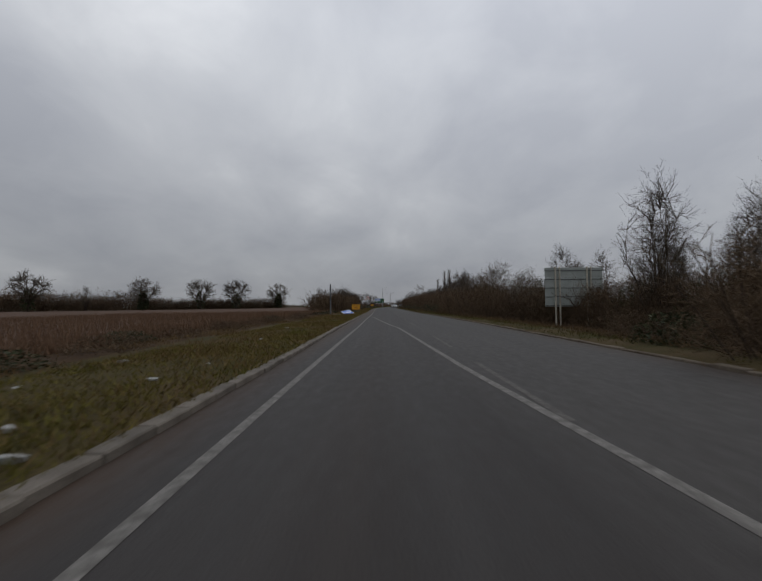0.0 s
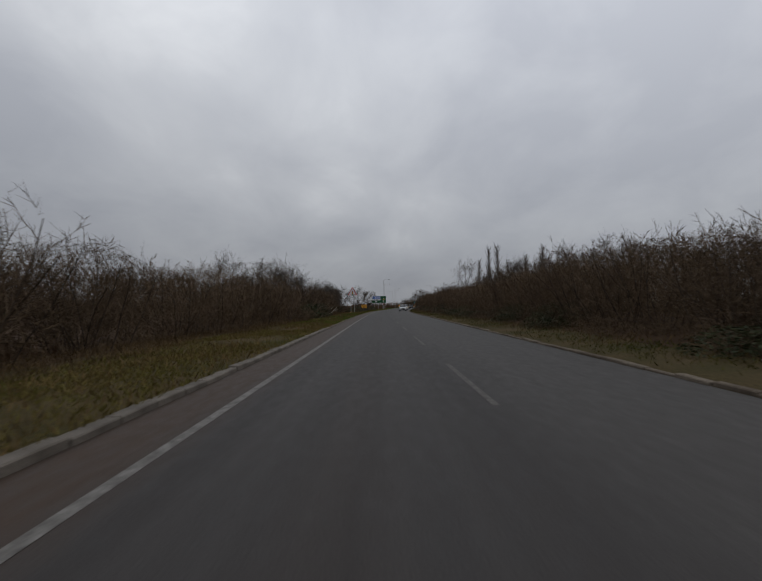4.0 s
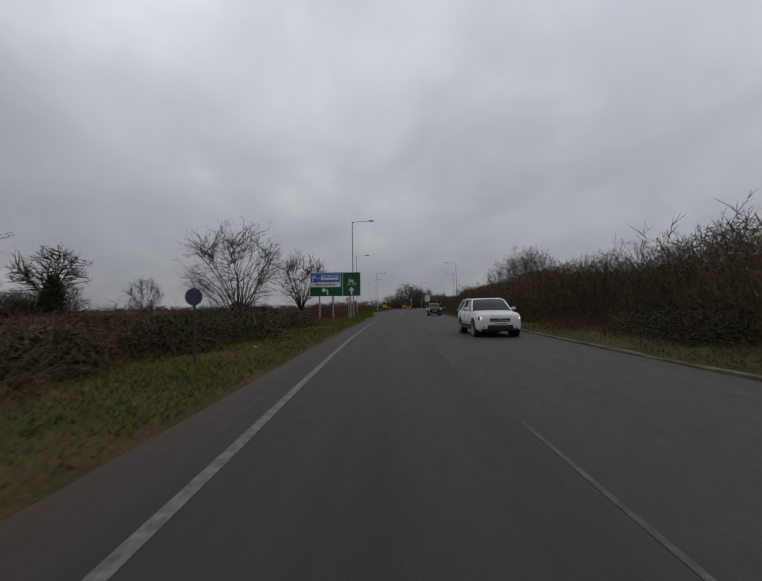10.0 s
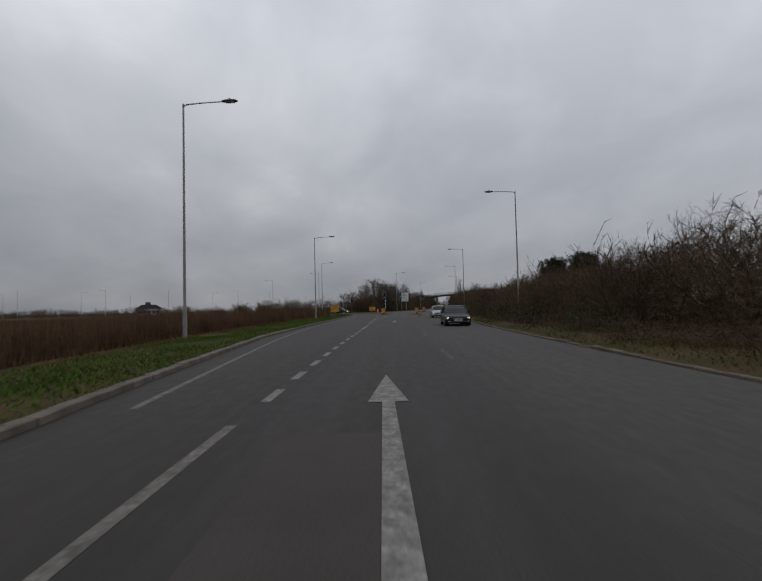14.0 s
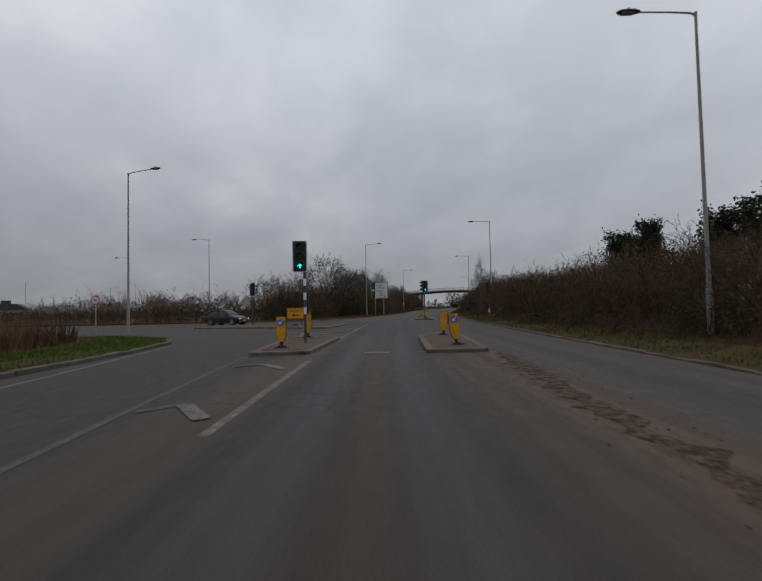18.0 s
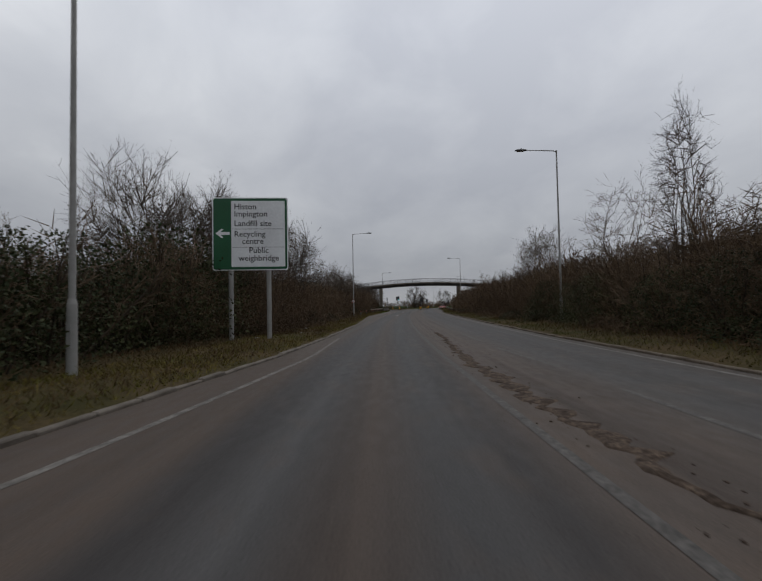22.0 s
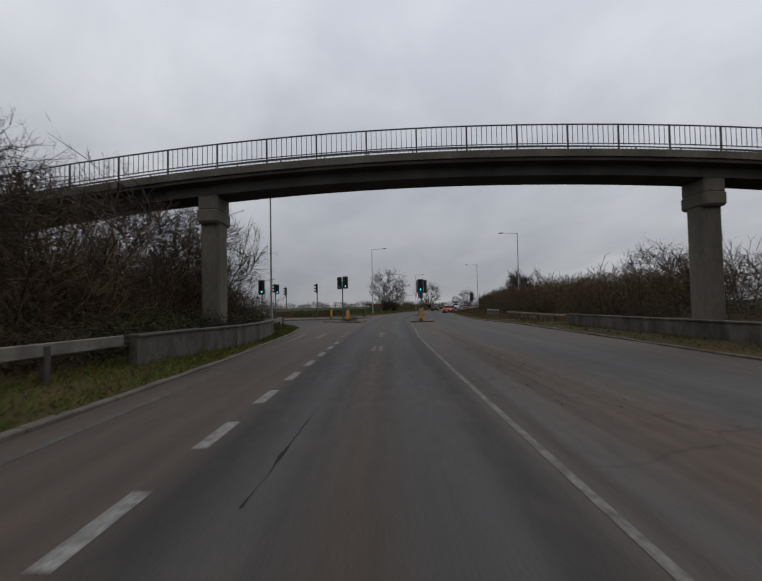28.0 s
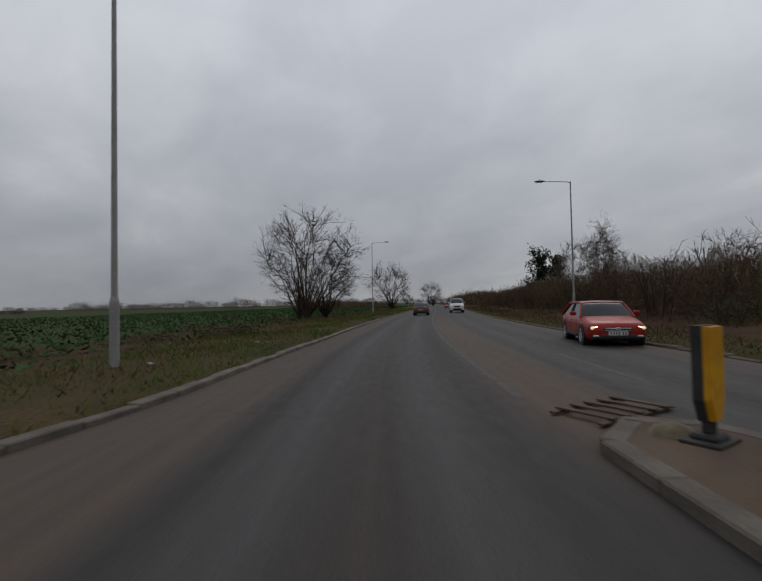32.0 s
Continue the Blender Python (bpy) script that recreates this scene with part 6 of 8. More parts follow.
for s, d, h, a in ((248.4, -4.9, 10.75, 1), (281.4, -9.2, 10.7, 1), (315.0, -10.15, 9.85, 1), (298.6, 10.1, 10.25, -1), (335.6, 10.15, 10.3, -1), (374.5, 10.75, 10.7, -1), (388.6, -6.15, 10.85, 1),
                   (407.2, 10.3, 10.3, -1), (436.8, -5.75, 10.6, 1), (467, 11.0, 10.0, -1), (503.0, -7.6, 10.4, 1), (547.8, -5.85, 10.8, 1), (536.0, 15.95, 10.4, -1),
                   (603, -7.5, 10.2, 1)):
    street_lamp(s, d, h, a)
street_lamp(349.2, -16.6, 10.3, 1, -14)
street_lamp(378.5, -26.0, 11.2, -1)
street_lamp(384, -42, 9.9, -1)
far_lamp = street_lamp(600, 13, 9.4, -1)
far_lamp.matrix_basis = pose(121 * K, 543.1 * K, 0.3, 0, 0, -33)
street_lamp(507, -24, 10.0, 1, -20)
for x, y, h in ((-60, 470, 8), (-78, 452, 8), (-96, 470, 8), (-112, 455, 8), (-48, 500, 8), (-130, 475, 8), (-30, 470, 8), (-90, 505, 8), (-20, 505, 8), (-150, 460, 8)):
    p = bpy.data.objects["street_lamp"]
    copy_thing(p, pose(x * K, y * K, -0.2, 0, 0, x * 7 % 360))


# ---------------------------------------------------------------- signs
def round_outline(w, h, r, n=5):
    out = []
    for cx, cz, a0 in ((w / 2 - r, h / 2 - r, 0), (-w / 2 + r, h / 2 - r, 90), (-w / 2 + r, -h / 2 + r, 180), (w / 2 - r, -h / 2 + r, 270)):
        for i in range(n + 1):
            a = radians(a0 + 90 * i / n)
            out.append((cx + r * math.cos(a), cz + r * math.sin(a)))
    return out


def face(name, w, h, r, x, z, y0, y1, material, parent, label=""):
    return part(name, Shape().plate([(px + x, pz + z) for px, pz in round_outline(w, h, r)], y0, y1), material, parent, label)


def disc(name, r, x, z, y0, y1, material, parent, label="", inner=0.0, n=28):
    sh = Shape()
    if inner:
        sh.lathe([(inner, y0), (r, y0), (r, y1), (inner, y1), (inner, y0)], n, "y", (x, 0, z))
    else:
        sh.plate([(x + r * math.cos(2 * math.pi * i / n), z + r * math.sin(2 * math.pi * i / n)) for i in range(n)], y0, y1)
    return part(name, sh, material, parent, label)


def arrow_plate(name, pts, y0, y1, material, parent):
    return part(name, Shape().plate(pts, y0, y1), material, parent)


def bus_panel(parent, x, z, w, h, y, up=True):
    """The blue Park and Ride panel: P, plus and a bus, in white on blue."""
    face("blue_panel", w, h, 0.05, x, z, y, y + 0.006, M_BLUE, parent)
    y1, y2 = y - 0.005, y - 0.001
    letters("P", h * 0.62, M_WHITE, parent, x - w * 0.40, y - 0.003, z - h * 0.31)
    part("plus", Shape().box((x - w * 0.255, y - 0.003, z - h * 0.08), (0.05 * h, 0.006, 0.3 * h)).box((x - w * 0.255, y - 0.0042, z - h * 0.08), (0.3 * h, 0.006, 0.05 * h)), M_WHITE, parent)
    bus = part("bus_symbol", Shape().plate([(x - w * 0.17, z - h * 0.24), (x + w * 0.44, z - h * 0.24), (x + w * 0.44, z + h * 0.3), (x - w * 0.13, z + h * 0.3), (x - w * 0.17, z)], y1, y2), M_WHITE, parent)
    for i in range(5):
        part("bus_window", Shape().box((x - w * 0.06 + i * w * 0.105, y - 0.0065, z + h * 0.13), (w * 0.085, 0.004, h * 0.2)), M_BLUE, bus)
    for q in (-0.04, 0.32):
        disc("bus_wheel", h * 0.1, x + w * q, z - h * 0.26, y - 0.009, y - 0.005, M_BLUE, bus)


def tube_post(name, x, z0, z1, r, parent, material=None, y=0.13):
    return part(name, Shape().tube((x, y, z0), (x, y, z1), r, r, 12), material or M_STEEL, parent, smooth=True)


# back of a large sign on the off side
root = thing("rear_facing_sign", "back of a large grey sign with rails on paired steel posts", "road sign")
for i in range(4):
    part("panel", Shape().box((0, 0, 1.55 + i * 0.92), (5.4, 0.03, 0.905), 0.008), M_SIGNBACK, root)
for i in range(5):
    part("rail", Shape().box((0, -0.045, 1.2 + i * 0.82), (5.5, 0.05, 0.05), 0.005), M_DARKSTEEL, root)
for x in (-1.75, -1.35, 1.2, 1.55):
    part("post", Shape().tube((x, -0.1, -1.9), (x, -0.1, 4.85), 0.075, 0.075, 12), M_POST, root, smooth=True)
root.matrix_basis = spot(41.6, 17.75, -0.1, 4) @ Matrix.Diagonal((1.09, 1.0, 1.05, 1))

# lone pole and a fallen Park and Ride sign
root = thing("pole", "dark bare steel pole standing alone in the verge", "post")
part("shaft", Shape().tube((0, 0, -0.4), (0, 0, 4.4), 0.092, 0.09, 14), M_DARKSTEEL, root, smooth=True)
part("sleeve", Shape().tube((0, 0, -0.4), (0, 0, 2.1), 0.1, 0.098, 14), M_LAMPHEAD, root, "paler grey lower half", smooth=True)
part("cap", Shape().tube((0, 0, 4.4), (0, 0, 4.44), 0.096, 0.08, 14), M_DARKSTEEL, root)
root.matrix_basis = spot(60.2, -7.4, 0.05)
root = thing("fallen_sign", "blue and white Park and Ride sign lying on the grass", "road sign")
face("backing", 1.78, 1.06, 0.06, 0, 0, 0.006, 0.03, M_WHITE, root, "white sign border")
bus_panel(root, 0, 0.0, 1.66, 0.94, 0.0)
for x in (-0.45, 0.45):
    part("rail", Shape().box((x, 0.055, 0.0), (0.06, 0.05, 0.96), 0.006), M_STEEL, root, "torn steel fixing rail")
part("broken_post", Shape().box((-0.62, 0.12, -0.5), (0.11, 0.1, 0.42), 0.012), M_POST, root, "broken pale timber post")
u_ = Vector((0.95, 1.1, 0.2)).normalized()
w_ = Vector((-0.5, 0.62, 0.42))
w_ = (w_ - u_ * w_.dot(u_)).normalized()
v_ = w_.cross(u_)
root.matrix_basis = spot(61.2, -5.2, 0.42) @ Matrix(((u_.x, v_.x, w_.x, 0), (u_.y, v_.y, w_.y, 0), (u_.z, v_.z, w_.z, 0), (0, 0, 0, 1)))


def testing_sign(s, d, turn=0.0, lean=0.0, words=("TESTING",), low=0.62, w=1.36, h=0.86, arrow_=True, label=""):
    """A yellow temporary plate on a folding steel frame weighted with a sandbag."""
    root = thing("temporary_sign", label or "yellow temporary TESTING sign with a black arrow on a steel frame", "road sign", "temporary yellow signs")
    zc = low + h / 2
    face("plate", w, h, 0.06, 0, zc, 0.0, 0.012, M_YELLOW, root)
    rim = Shape()
    o, q = round_outline(w - 0.05, h - 0.05, 0.05), round_outline(w - 0.085, h - 0.085, 0.04)
    n = len(o)
    rim.add([(x, -0.003, z + zc) for x, z in o] + [(x, -0.003, z + zc) for x, z in q], [(i, (i + 1) % n, n + (i + 1) % n, n + i) for i in range(n)])
    part("border", rim, M_BLACK, root)
    for i, t in enumerate(words):
        letters(t, h * 0.185, M_BLACK, root, 0, -0.004, zc + h * 0.14 - i * h * 0.28, gap=1.22 if len(words) == 1 else 1.05)
    if arrow_:
        k = w * 0.36
        z = zc - h * 0.17
        arrow_plate("arrow", [(-k * 0.62, z), (-k * 0.22, z + 0.13), (-k * 0.12, z + 0.10), (-k * 0.30, z + 0.035), (k * 0.62, z + 0.035), (k * 0.62, z - 0.035), (-k * 0.30, z - 0.035), (-k * 0.12, z - 0.10), (-k * 0.22, z - 0.13)], -0.006, -0.002, M_BLACK, root)
    for x in (-w * 0.36, w * 0.36):
        part("leg", Shape().path([(x, 0.03, zc + h * 0.3), (x, 0.03, low - 0.02), (x * 1.02, -0.08, 0.0)], [0.018] * 3, 8), M_DARKSTEEL, root)
        part("back_leg", Shape().path([(x, 0.04, low + 0.1), (x * 0.9, 0.55, 0.0)], [0.018] * 2, 8), M_DARKSTEEL, root)
    part("cross_bar", Shape().tube((-w * 0.36, -0.04, 0.22), (w * 0.36, -0.04, 0.22), 0.014, 0.014, 8), M_DARKSTEEL, root)
    part("sandbag", Shape().lathe([(0.0, -0.09), (0.16, -0.08), (0.24, -0.02), (0.23, 0.05), (0.12, 0.1), (0.0, 0.11)], 12, "z", (-0.05, 0.15, 0.1)), M_RUBBER, root, "dark sandbag", smooth=True)
    root.matrix_basis = spot(s, d, bank_z(s, d) + 0.02, turn) @ pose(0, 0, 0, 0, lean, 0)
    return root


testing_sign(77.6, -5.05, 3, low=0.5, w=1.5, h=0.96)
testing_sign(188.0, -4.4, 10, -6, low=0.78, w=1.3, h=0.92)
testing_sign(355.0, -7.3, 2, 0, low=0.62, w=1.34, h=0.88)
testing_sign(325.5, -9.6, 12, 0, ("COVID", "TEST SITE"), 0.7, 1.3, 0.95, False, "yellow temporary COVID TEST SITE sign on a steel frame")

# triangular warning sign
root = thing("warning_sign", "red-bordered triangular traffic signal warning sign on two posts", "road sign")
t = 1.72


def tri(k, zc):
    return [(-t / 2 * k, zc - t * 0.289 * k), (t / 2 * k, zc - t * 0.289 * k), (0.05 * k, zc + t * 0.55 * k), (-0.05 * k, zc + t * 0.55 * k)]


part("plate", Shape().plate(tri(1.0, 3.93), 0.0, 0.02), M_RED, root, "red border")
part("white_field", Shape().plate(tri(0.76, 3.91), -0.005, 0.0), M_WHITE, root)
part("signal_symbol", Shape().plate([(x, z + 3.83) for x, z in round_outline(0.26, 0.88, 0.12)], -0.01, -0.005), M_BLACK, root)
for z, mm in ((4.09, M_RED), (3.83, M_AMBER), (3.57, M_SGREEN)):
    disc("symbol_disc", 0.105, 0, z, -0.014, -0.01, mm, root)
for x in (-0.32, 0.36):
    tube_post("post", x, -0.4, 3.6, 0.05, root)
root.matrix_basis = spot(168.3, -5.35, 0.05, 2) @ Matrix.Diagonal((1.06, 1.0, 1.05, 1))

# green direction sign before the first junction
root = thing("direction_sign", "large green Park and Ride and Ely sign on steel posts", "road sign")
W1, H1, Z1 = 5.1, 2.52, 3.66
face("border", W1, H1, 0.12, 0, Z1, 0.006, 0.03, M_WHITE, root, "white border")
face("green_face", W1 - 0.07, H1 - 0.07, 0.1, 0, Z1, 0.0, 0.006, M_GREEN, root)
face("white_panel", 3.02, 1.42, 0.08, -0.98, Z1 + 0.42, -0.008, -0.001, M_WHITE, root)
bus_panel(root, -0.98, Z1 + 0.66, 2.9, 0.86, -0.014)
letters("Park and Ride", 0.26, M_BLACK, root, -0.98, -0.010, Z1 - 0.14)
for i in range(7):
    part("lane_dash", Shape().box((0.72, -0.003, Z1 + 1.05 - i * 0.35), (0.06, 0.006, 0.24)), M_WHITE, root)
letters("Ely", 0.34, M_WHITE, root, 1.62, -0.003, Z1 + 0.24)
letters("A 10", 0.34, M_YELLOWTXT, root, 1.66, -0.003, Z1 - 0.14)
arrow_plate("ahead_arrow", [(1.55, Z1 - 1.12), (1.69, Z1 - 1.12), (1.69, Z1 - 0.58), (1.84, Z1 - 0.72), (1.84, Z1 - 0.55), (1.62, Z1 - 0.3), (1.40, Z1 - 0.55), (1.40, Z1 - 0.72), (1.55, Z1 - 0.58)], -0.006, -0.001, M_WHITE, root)
arrow_plate("left_arrow", [(-0.86, Z1 - 1.12), (-0.72, Z1 - 1.12), (-0.72, Z1 - 0.68), (-0.86, Z1 - 0.53), (-1.10, Z1 - 0.53), (-1.02, Z1 - 0.40), (-1.20, Z1 - 0.40), (-1.42, Z1 - 0.60), (-1.20, Z1 - 0.82), (-1.02, Z1 - 0.82), (-1.10, Z1 - 0.68), (-0.93, Z1 - 0.68), (-0.86, Z1 - 0.75)], -0.006, -0.001, M_WHITE, root)
for x in (-1.6, -0.25, 1.5):
    tube_post("post", x, -0.4, Z1 + 1.0, 0.09, root)
for z in (Z1 - 0.8, Z1 + 0.8):
    part("rail", Shape().box((0, 0.05, z), (4.9, 0.035, 0.06)), M_STEEL, root)
root.matrix_basis = spot(243.8, -6.15, 0.05, 12) @ Matrix.Diagonal((1.08, 1.0, 1.04, 1))


def speed_roundel(name, s, d, z, text, r=0.3, post=True, turn=0.0, label=""):
    root = thing(name, label, "road sign")
    disc("red_ring", r, 0, z, 0.0, 0.012, M_RED, root)
    disc("white_disc", r * 0.78, 0, z, -0.004, 0.0, M_WHITE, root)
    letters(text, r * 0.72, M_BLACK, root, 0, -0.007, z - r * 0.36)
    if post:
        tube_post("post", 0, -0.4, z + r * 0.8, 0.04, root, y=0.055)
    root.matrix_basis = spot(s, d, bank_z(s, d), turn)
    return root


speed_roundel("speed_limit_sign", 243.3, -4.75, 2.0, "50", 0.3, True, 6, "round red and white 50 sign on a short post")
speed_roundel("speed_limit_sign", 436.45, -5.75, 2.05, "50", 0.2, False, 0, "small round red and white sign strapped to a lamp column")
speed_roundel("speed_limit_sign", 348.7, -18.4, 2.3, "30", 0.3, True, 0, "round red and white 30 sign on a grey post")
root = thing("blue_disc_sign", "weathered blue disc sign on a rusty post in the verge", "road sign")
disc("disc", 0.2, 0, 1.66, 0, 0.012, M_PURPLE, root)
tube_post("post", 0, -0.4, 1.8, 0.035, root, M_WOOD_D, 0.05)
root.matrix_basis = spot(208.2, -4.15, 0.05)

# white-faced direction sign after the first junction
root = thing("direction_sign", "white and green sign listing local turnings on two posts", "road sign")
W2, H2, Z2 = 3.06, 3.02, 4.46
face("border", W2, H2, 0.1, 0, Z2, 0.006, 0.03, M_WHITE, root, "white border")
face("green_face", W2 - 0.07, H2 - 0.07, 0.09, 0, Z2, 0.0, 0.006, M_GREEN, root)
face("white_panel", 2.18, 2.74, 0.04, 0.32, Z2 + 0.0, -0.006, -0.001, M_WHITE, root)
for i, (txt, al, x) in enumerate((("Histon", "LEFT", -0.66), ("Impington", "LEFT", -0.66), ("Landfill site", "LEFT", -0.66), ("Recycling", "LEFT", -0.66), ("centre", "CENTER", 0.1), ("Public", "CENTER", 0.34), ("weighbridge", "CENTER", 0.34))):
    z = Z2 + (1.02, 0.72, 0.32, -0.12, -0.42, -0.80, -1.12)[i]
    letters(txt, 0.245, M_BLACK, root, x, -0.009, z, al)
for z in (Z2 + 0.2, Z2 - 0.56):
    part("divider", Shape().box((0.32, -0.008, z), (2.1, 0.004, 0.012)), M_BLACK, root)
arrow_plate("left_arrow", [(-1.4, Z2 + 0.02), (-1.18, Z2 + 0.2), (-1.08, Z2 + 0.2), (-1.2, Z2 + 0.08), (-0.84, Z2 + 0.08), (-0.84, Z2 - 0.04), (-1.2, Z2 - 0.04), (-1.08, Z2 - 0.16), (-1.18, Z2 - 0.16)], -0.006, -0.001, M_WHITE, root)
for x in (-0.82, 0.72):
    tube_post("post", x, -0.4, Z2 + 1.3, 0.095, root)
root.matrix_basis = spot(397.1, -5.33, 0.06, 6)


# ---------------------------------------------------------------- traffic signals
def signal_head(root, x, y, z, turn, lit=True, back=True):
    """A three-lens head with its backing board; z is the board's top, local turn about the post."""
    h, w = 1.24, 0.56
    m = Matrix.Rotation(radians(turn), 4, "Z")
    place = Matrix.Translation((x, y, 0)) @ m
    head = part("signal_head", Shape().box((0, 0.115, z - h / 2), (0.34, 0.2, h - 0.1), 0.02), M_SIGNAL, root, at_pose=place)
    part("backing_board", Shape().plate([(px, pz + z - h / 2) for px, pz in round_outline(w, h, 0.06)], 0.0, 0.02), M_SIGNAL, head)
    rim = Shape()
    o, q = round_outline(w, h, 0.06), round_outline(w - 0.07, h - 0.07, 0.04)
    n = len(o)
    rim.add([(px, -0.004, pz + z - h / 2) for px, pz in o] + [(px, -0.004, pz + z - h / 2) for px, pz in q], [(i, (i + 1) % n, n + (i + 1) % n, n + i) for i in range(n)])
    part("board_edge", rim, M_SIGEDGE, head, "pale grey board edge")
    for i in range(3):
        zc = z - 0.25 - i * 0.37
        on = lit and i == 2
        part("lens", Shape().plate([(0.1 * math.cos(2 * math.pi * k / 16), zc + 0.1 * math.sin(2 * math.pi * k / 16)) for k in range(16)], -0.012, -0.004), M_LENS_OFF, head)
        if on:
            part("green_arrow", Shape().plate([(-0.02, zc - 0.09), (0.02, zc - 0.09), (0.02, zc + 0.03), (0.08, zc - 0.035), (0.09, zc - 0.005), (0, zc + 0.095), (-0.09, zc - 0.005), (-0.08, zc - 0.035), (-0.02, zc + 0.03)], -0.02, -0.013), M_GO, head, "lit green arrow")
        hood, nn = Shape(), 12
        pts = []
        for yy, sc_ in ((-0.005, 1.0), (-0.24, 1.0)):
            pts += [(0.125 * math.cos(radians(-30 + 240 * k / nn)), yy, zc + 0.125 * math.sin(radians(-30 + 240 * k / nn))) for k in range(nn + 1)]
        hood.add(pts, [(k, k + 1, nn + 2 + k, nn + 1 + k) for k in range(nn)])
        part("hood", hood, M_SIGNAL, head)
    return head


def traffic_signal(s, d, top, heads, label, striped=False, turn=0.0, z=0.1):
    root = thing("traffic_signal", label, "traffic light", "traffic signals")
    t_ = top * K
    if striped:
        for i in range(10):
            z0, z1 = (-0.3 if i == 0 else 0.28 * i), 0.28 * (i + 1)
            part("pole_band", Shape().tube((0, 0, z0), (0, 0, z1), 0.057, 0.057, 12), M_WHITE if i in (4, 6, 8) else M_DARKSTEEL, root, smooth=True)
    else:
        part("pole", Shape().tube((0, 0, -0.3), (0, 0, t_ - 0.5), 0.057, 0.057, 12), M_DARKSTEEL, root, smooth=True)
    part("collar", Shape().tube((0, 0, 0), (0, 0, 0.06), 0.1, 0.075, 12), M_DARKSTEEL, root)
    for x, y, tz, tn, lit in heads:
        signal_head(root, x, y, t_ + tz, tn, lit)
        part("bracket", Shape().tube((0, 0, t_ + tz - 0.3), (x, y + 0.08, t_ + tz - 0.3), 0.025, 0.025, 8).tube((0, 0, t_ + tz - 0.95), (x, y + 0.08, t_ + tz - 0.95), 0.025, 0.025, 8), M_DARKSTEEL, root)
    root.matrix_basis = spot(s, d, z, turn)
    return root


AHEAD = "black traffic signal showing a green arrow on a slim pole"
AWAY = "black traffic signal seen from behind on a slim pole"
traffic_signal(338, -3.0, 3.78, [(-0.16, -0.12, 0, 8, True)], "black traffic signal with a green arrow on a banded pole", True)
traffic_signal(367.0, 2.9, 3.86, [(0.1, -0.14, 0, 2, True), (-0.22, 0.08, 0.04, -75, False), (0.0, 0.2, 0.02, 180, False)], "pole with green and side-facing traffic signal heads on an island")
traffic_signal(361.2, -12.9, 3.7, [(0.0, 0.14, 0, 150, False)], AWAY)
traffic_signal(369.6, -9.7, 3.1, [(-0.1, 0.0, 0, 100, False)], AWAY)
traffic_signal(369.8, 9.85, 3.65, [(-0.12, 0.1, 0, 150, False)], AWAY)
traffic_signal(515.9, -4.65, 4.12, [(-0.28, -0.1, -0.02, -28, True), (0.3, -0.1, 0.03, 8, True)], "pole with two green-lit traffic signal heads on an island")
traffic_signal(514.0, 2.65, 3.62, [(-0.06, -0.14, 0, 2, True), (0.26, 0.12, -0.08, 184, False), (-0.16, 0.17, -0.1, 186, False)], "pole with a green-lit and a rear-facing signal head", turn=0)
traffic_signal(508.7, -10.0, 3.5, [(0.0, -0.13, 0, 4, True)], AHEAD)
traffic_signal(526.5, -14.5, 4.15, [(-0.2, -0.05, 0.08, -70, False), (0.24, -0.12, 0, 4, True)], "pole with a green-lit and a side-facing signal head")
traffic_signal(532.6, -15.2, 4.1, [(-0.14, 0, 0, -80, False)], AWAY)
traffic_signal(526, -9.3, 4.1, [(-0.14, 0, 0, -80, False)], AWAY)
traffic_signal(540.5, 10.0, 3.0, [(0.0, 0.12, 0, 178, False)], AWAY)
traffic_signal(539, 2.75, 3.5, [(-0.02, -0.14, 0, 2, True), (-0.18, 0.14, 0, 180, False)], AHEAD)


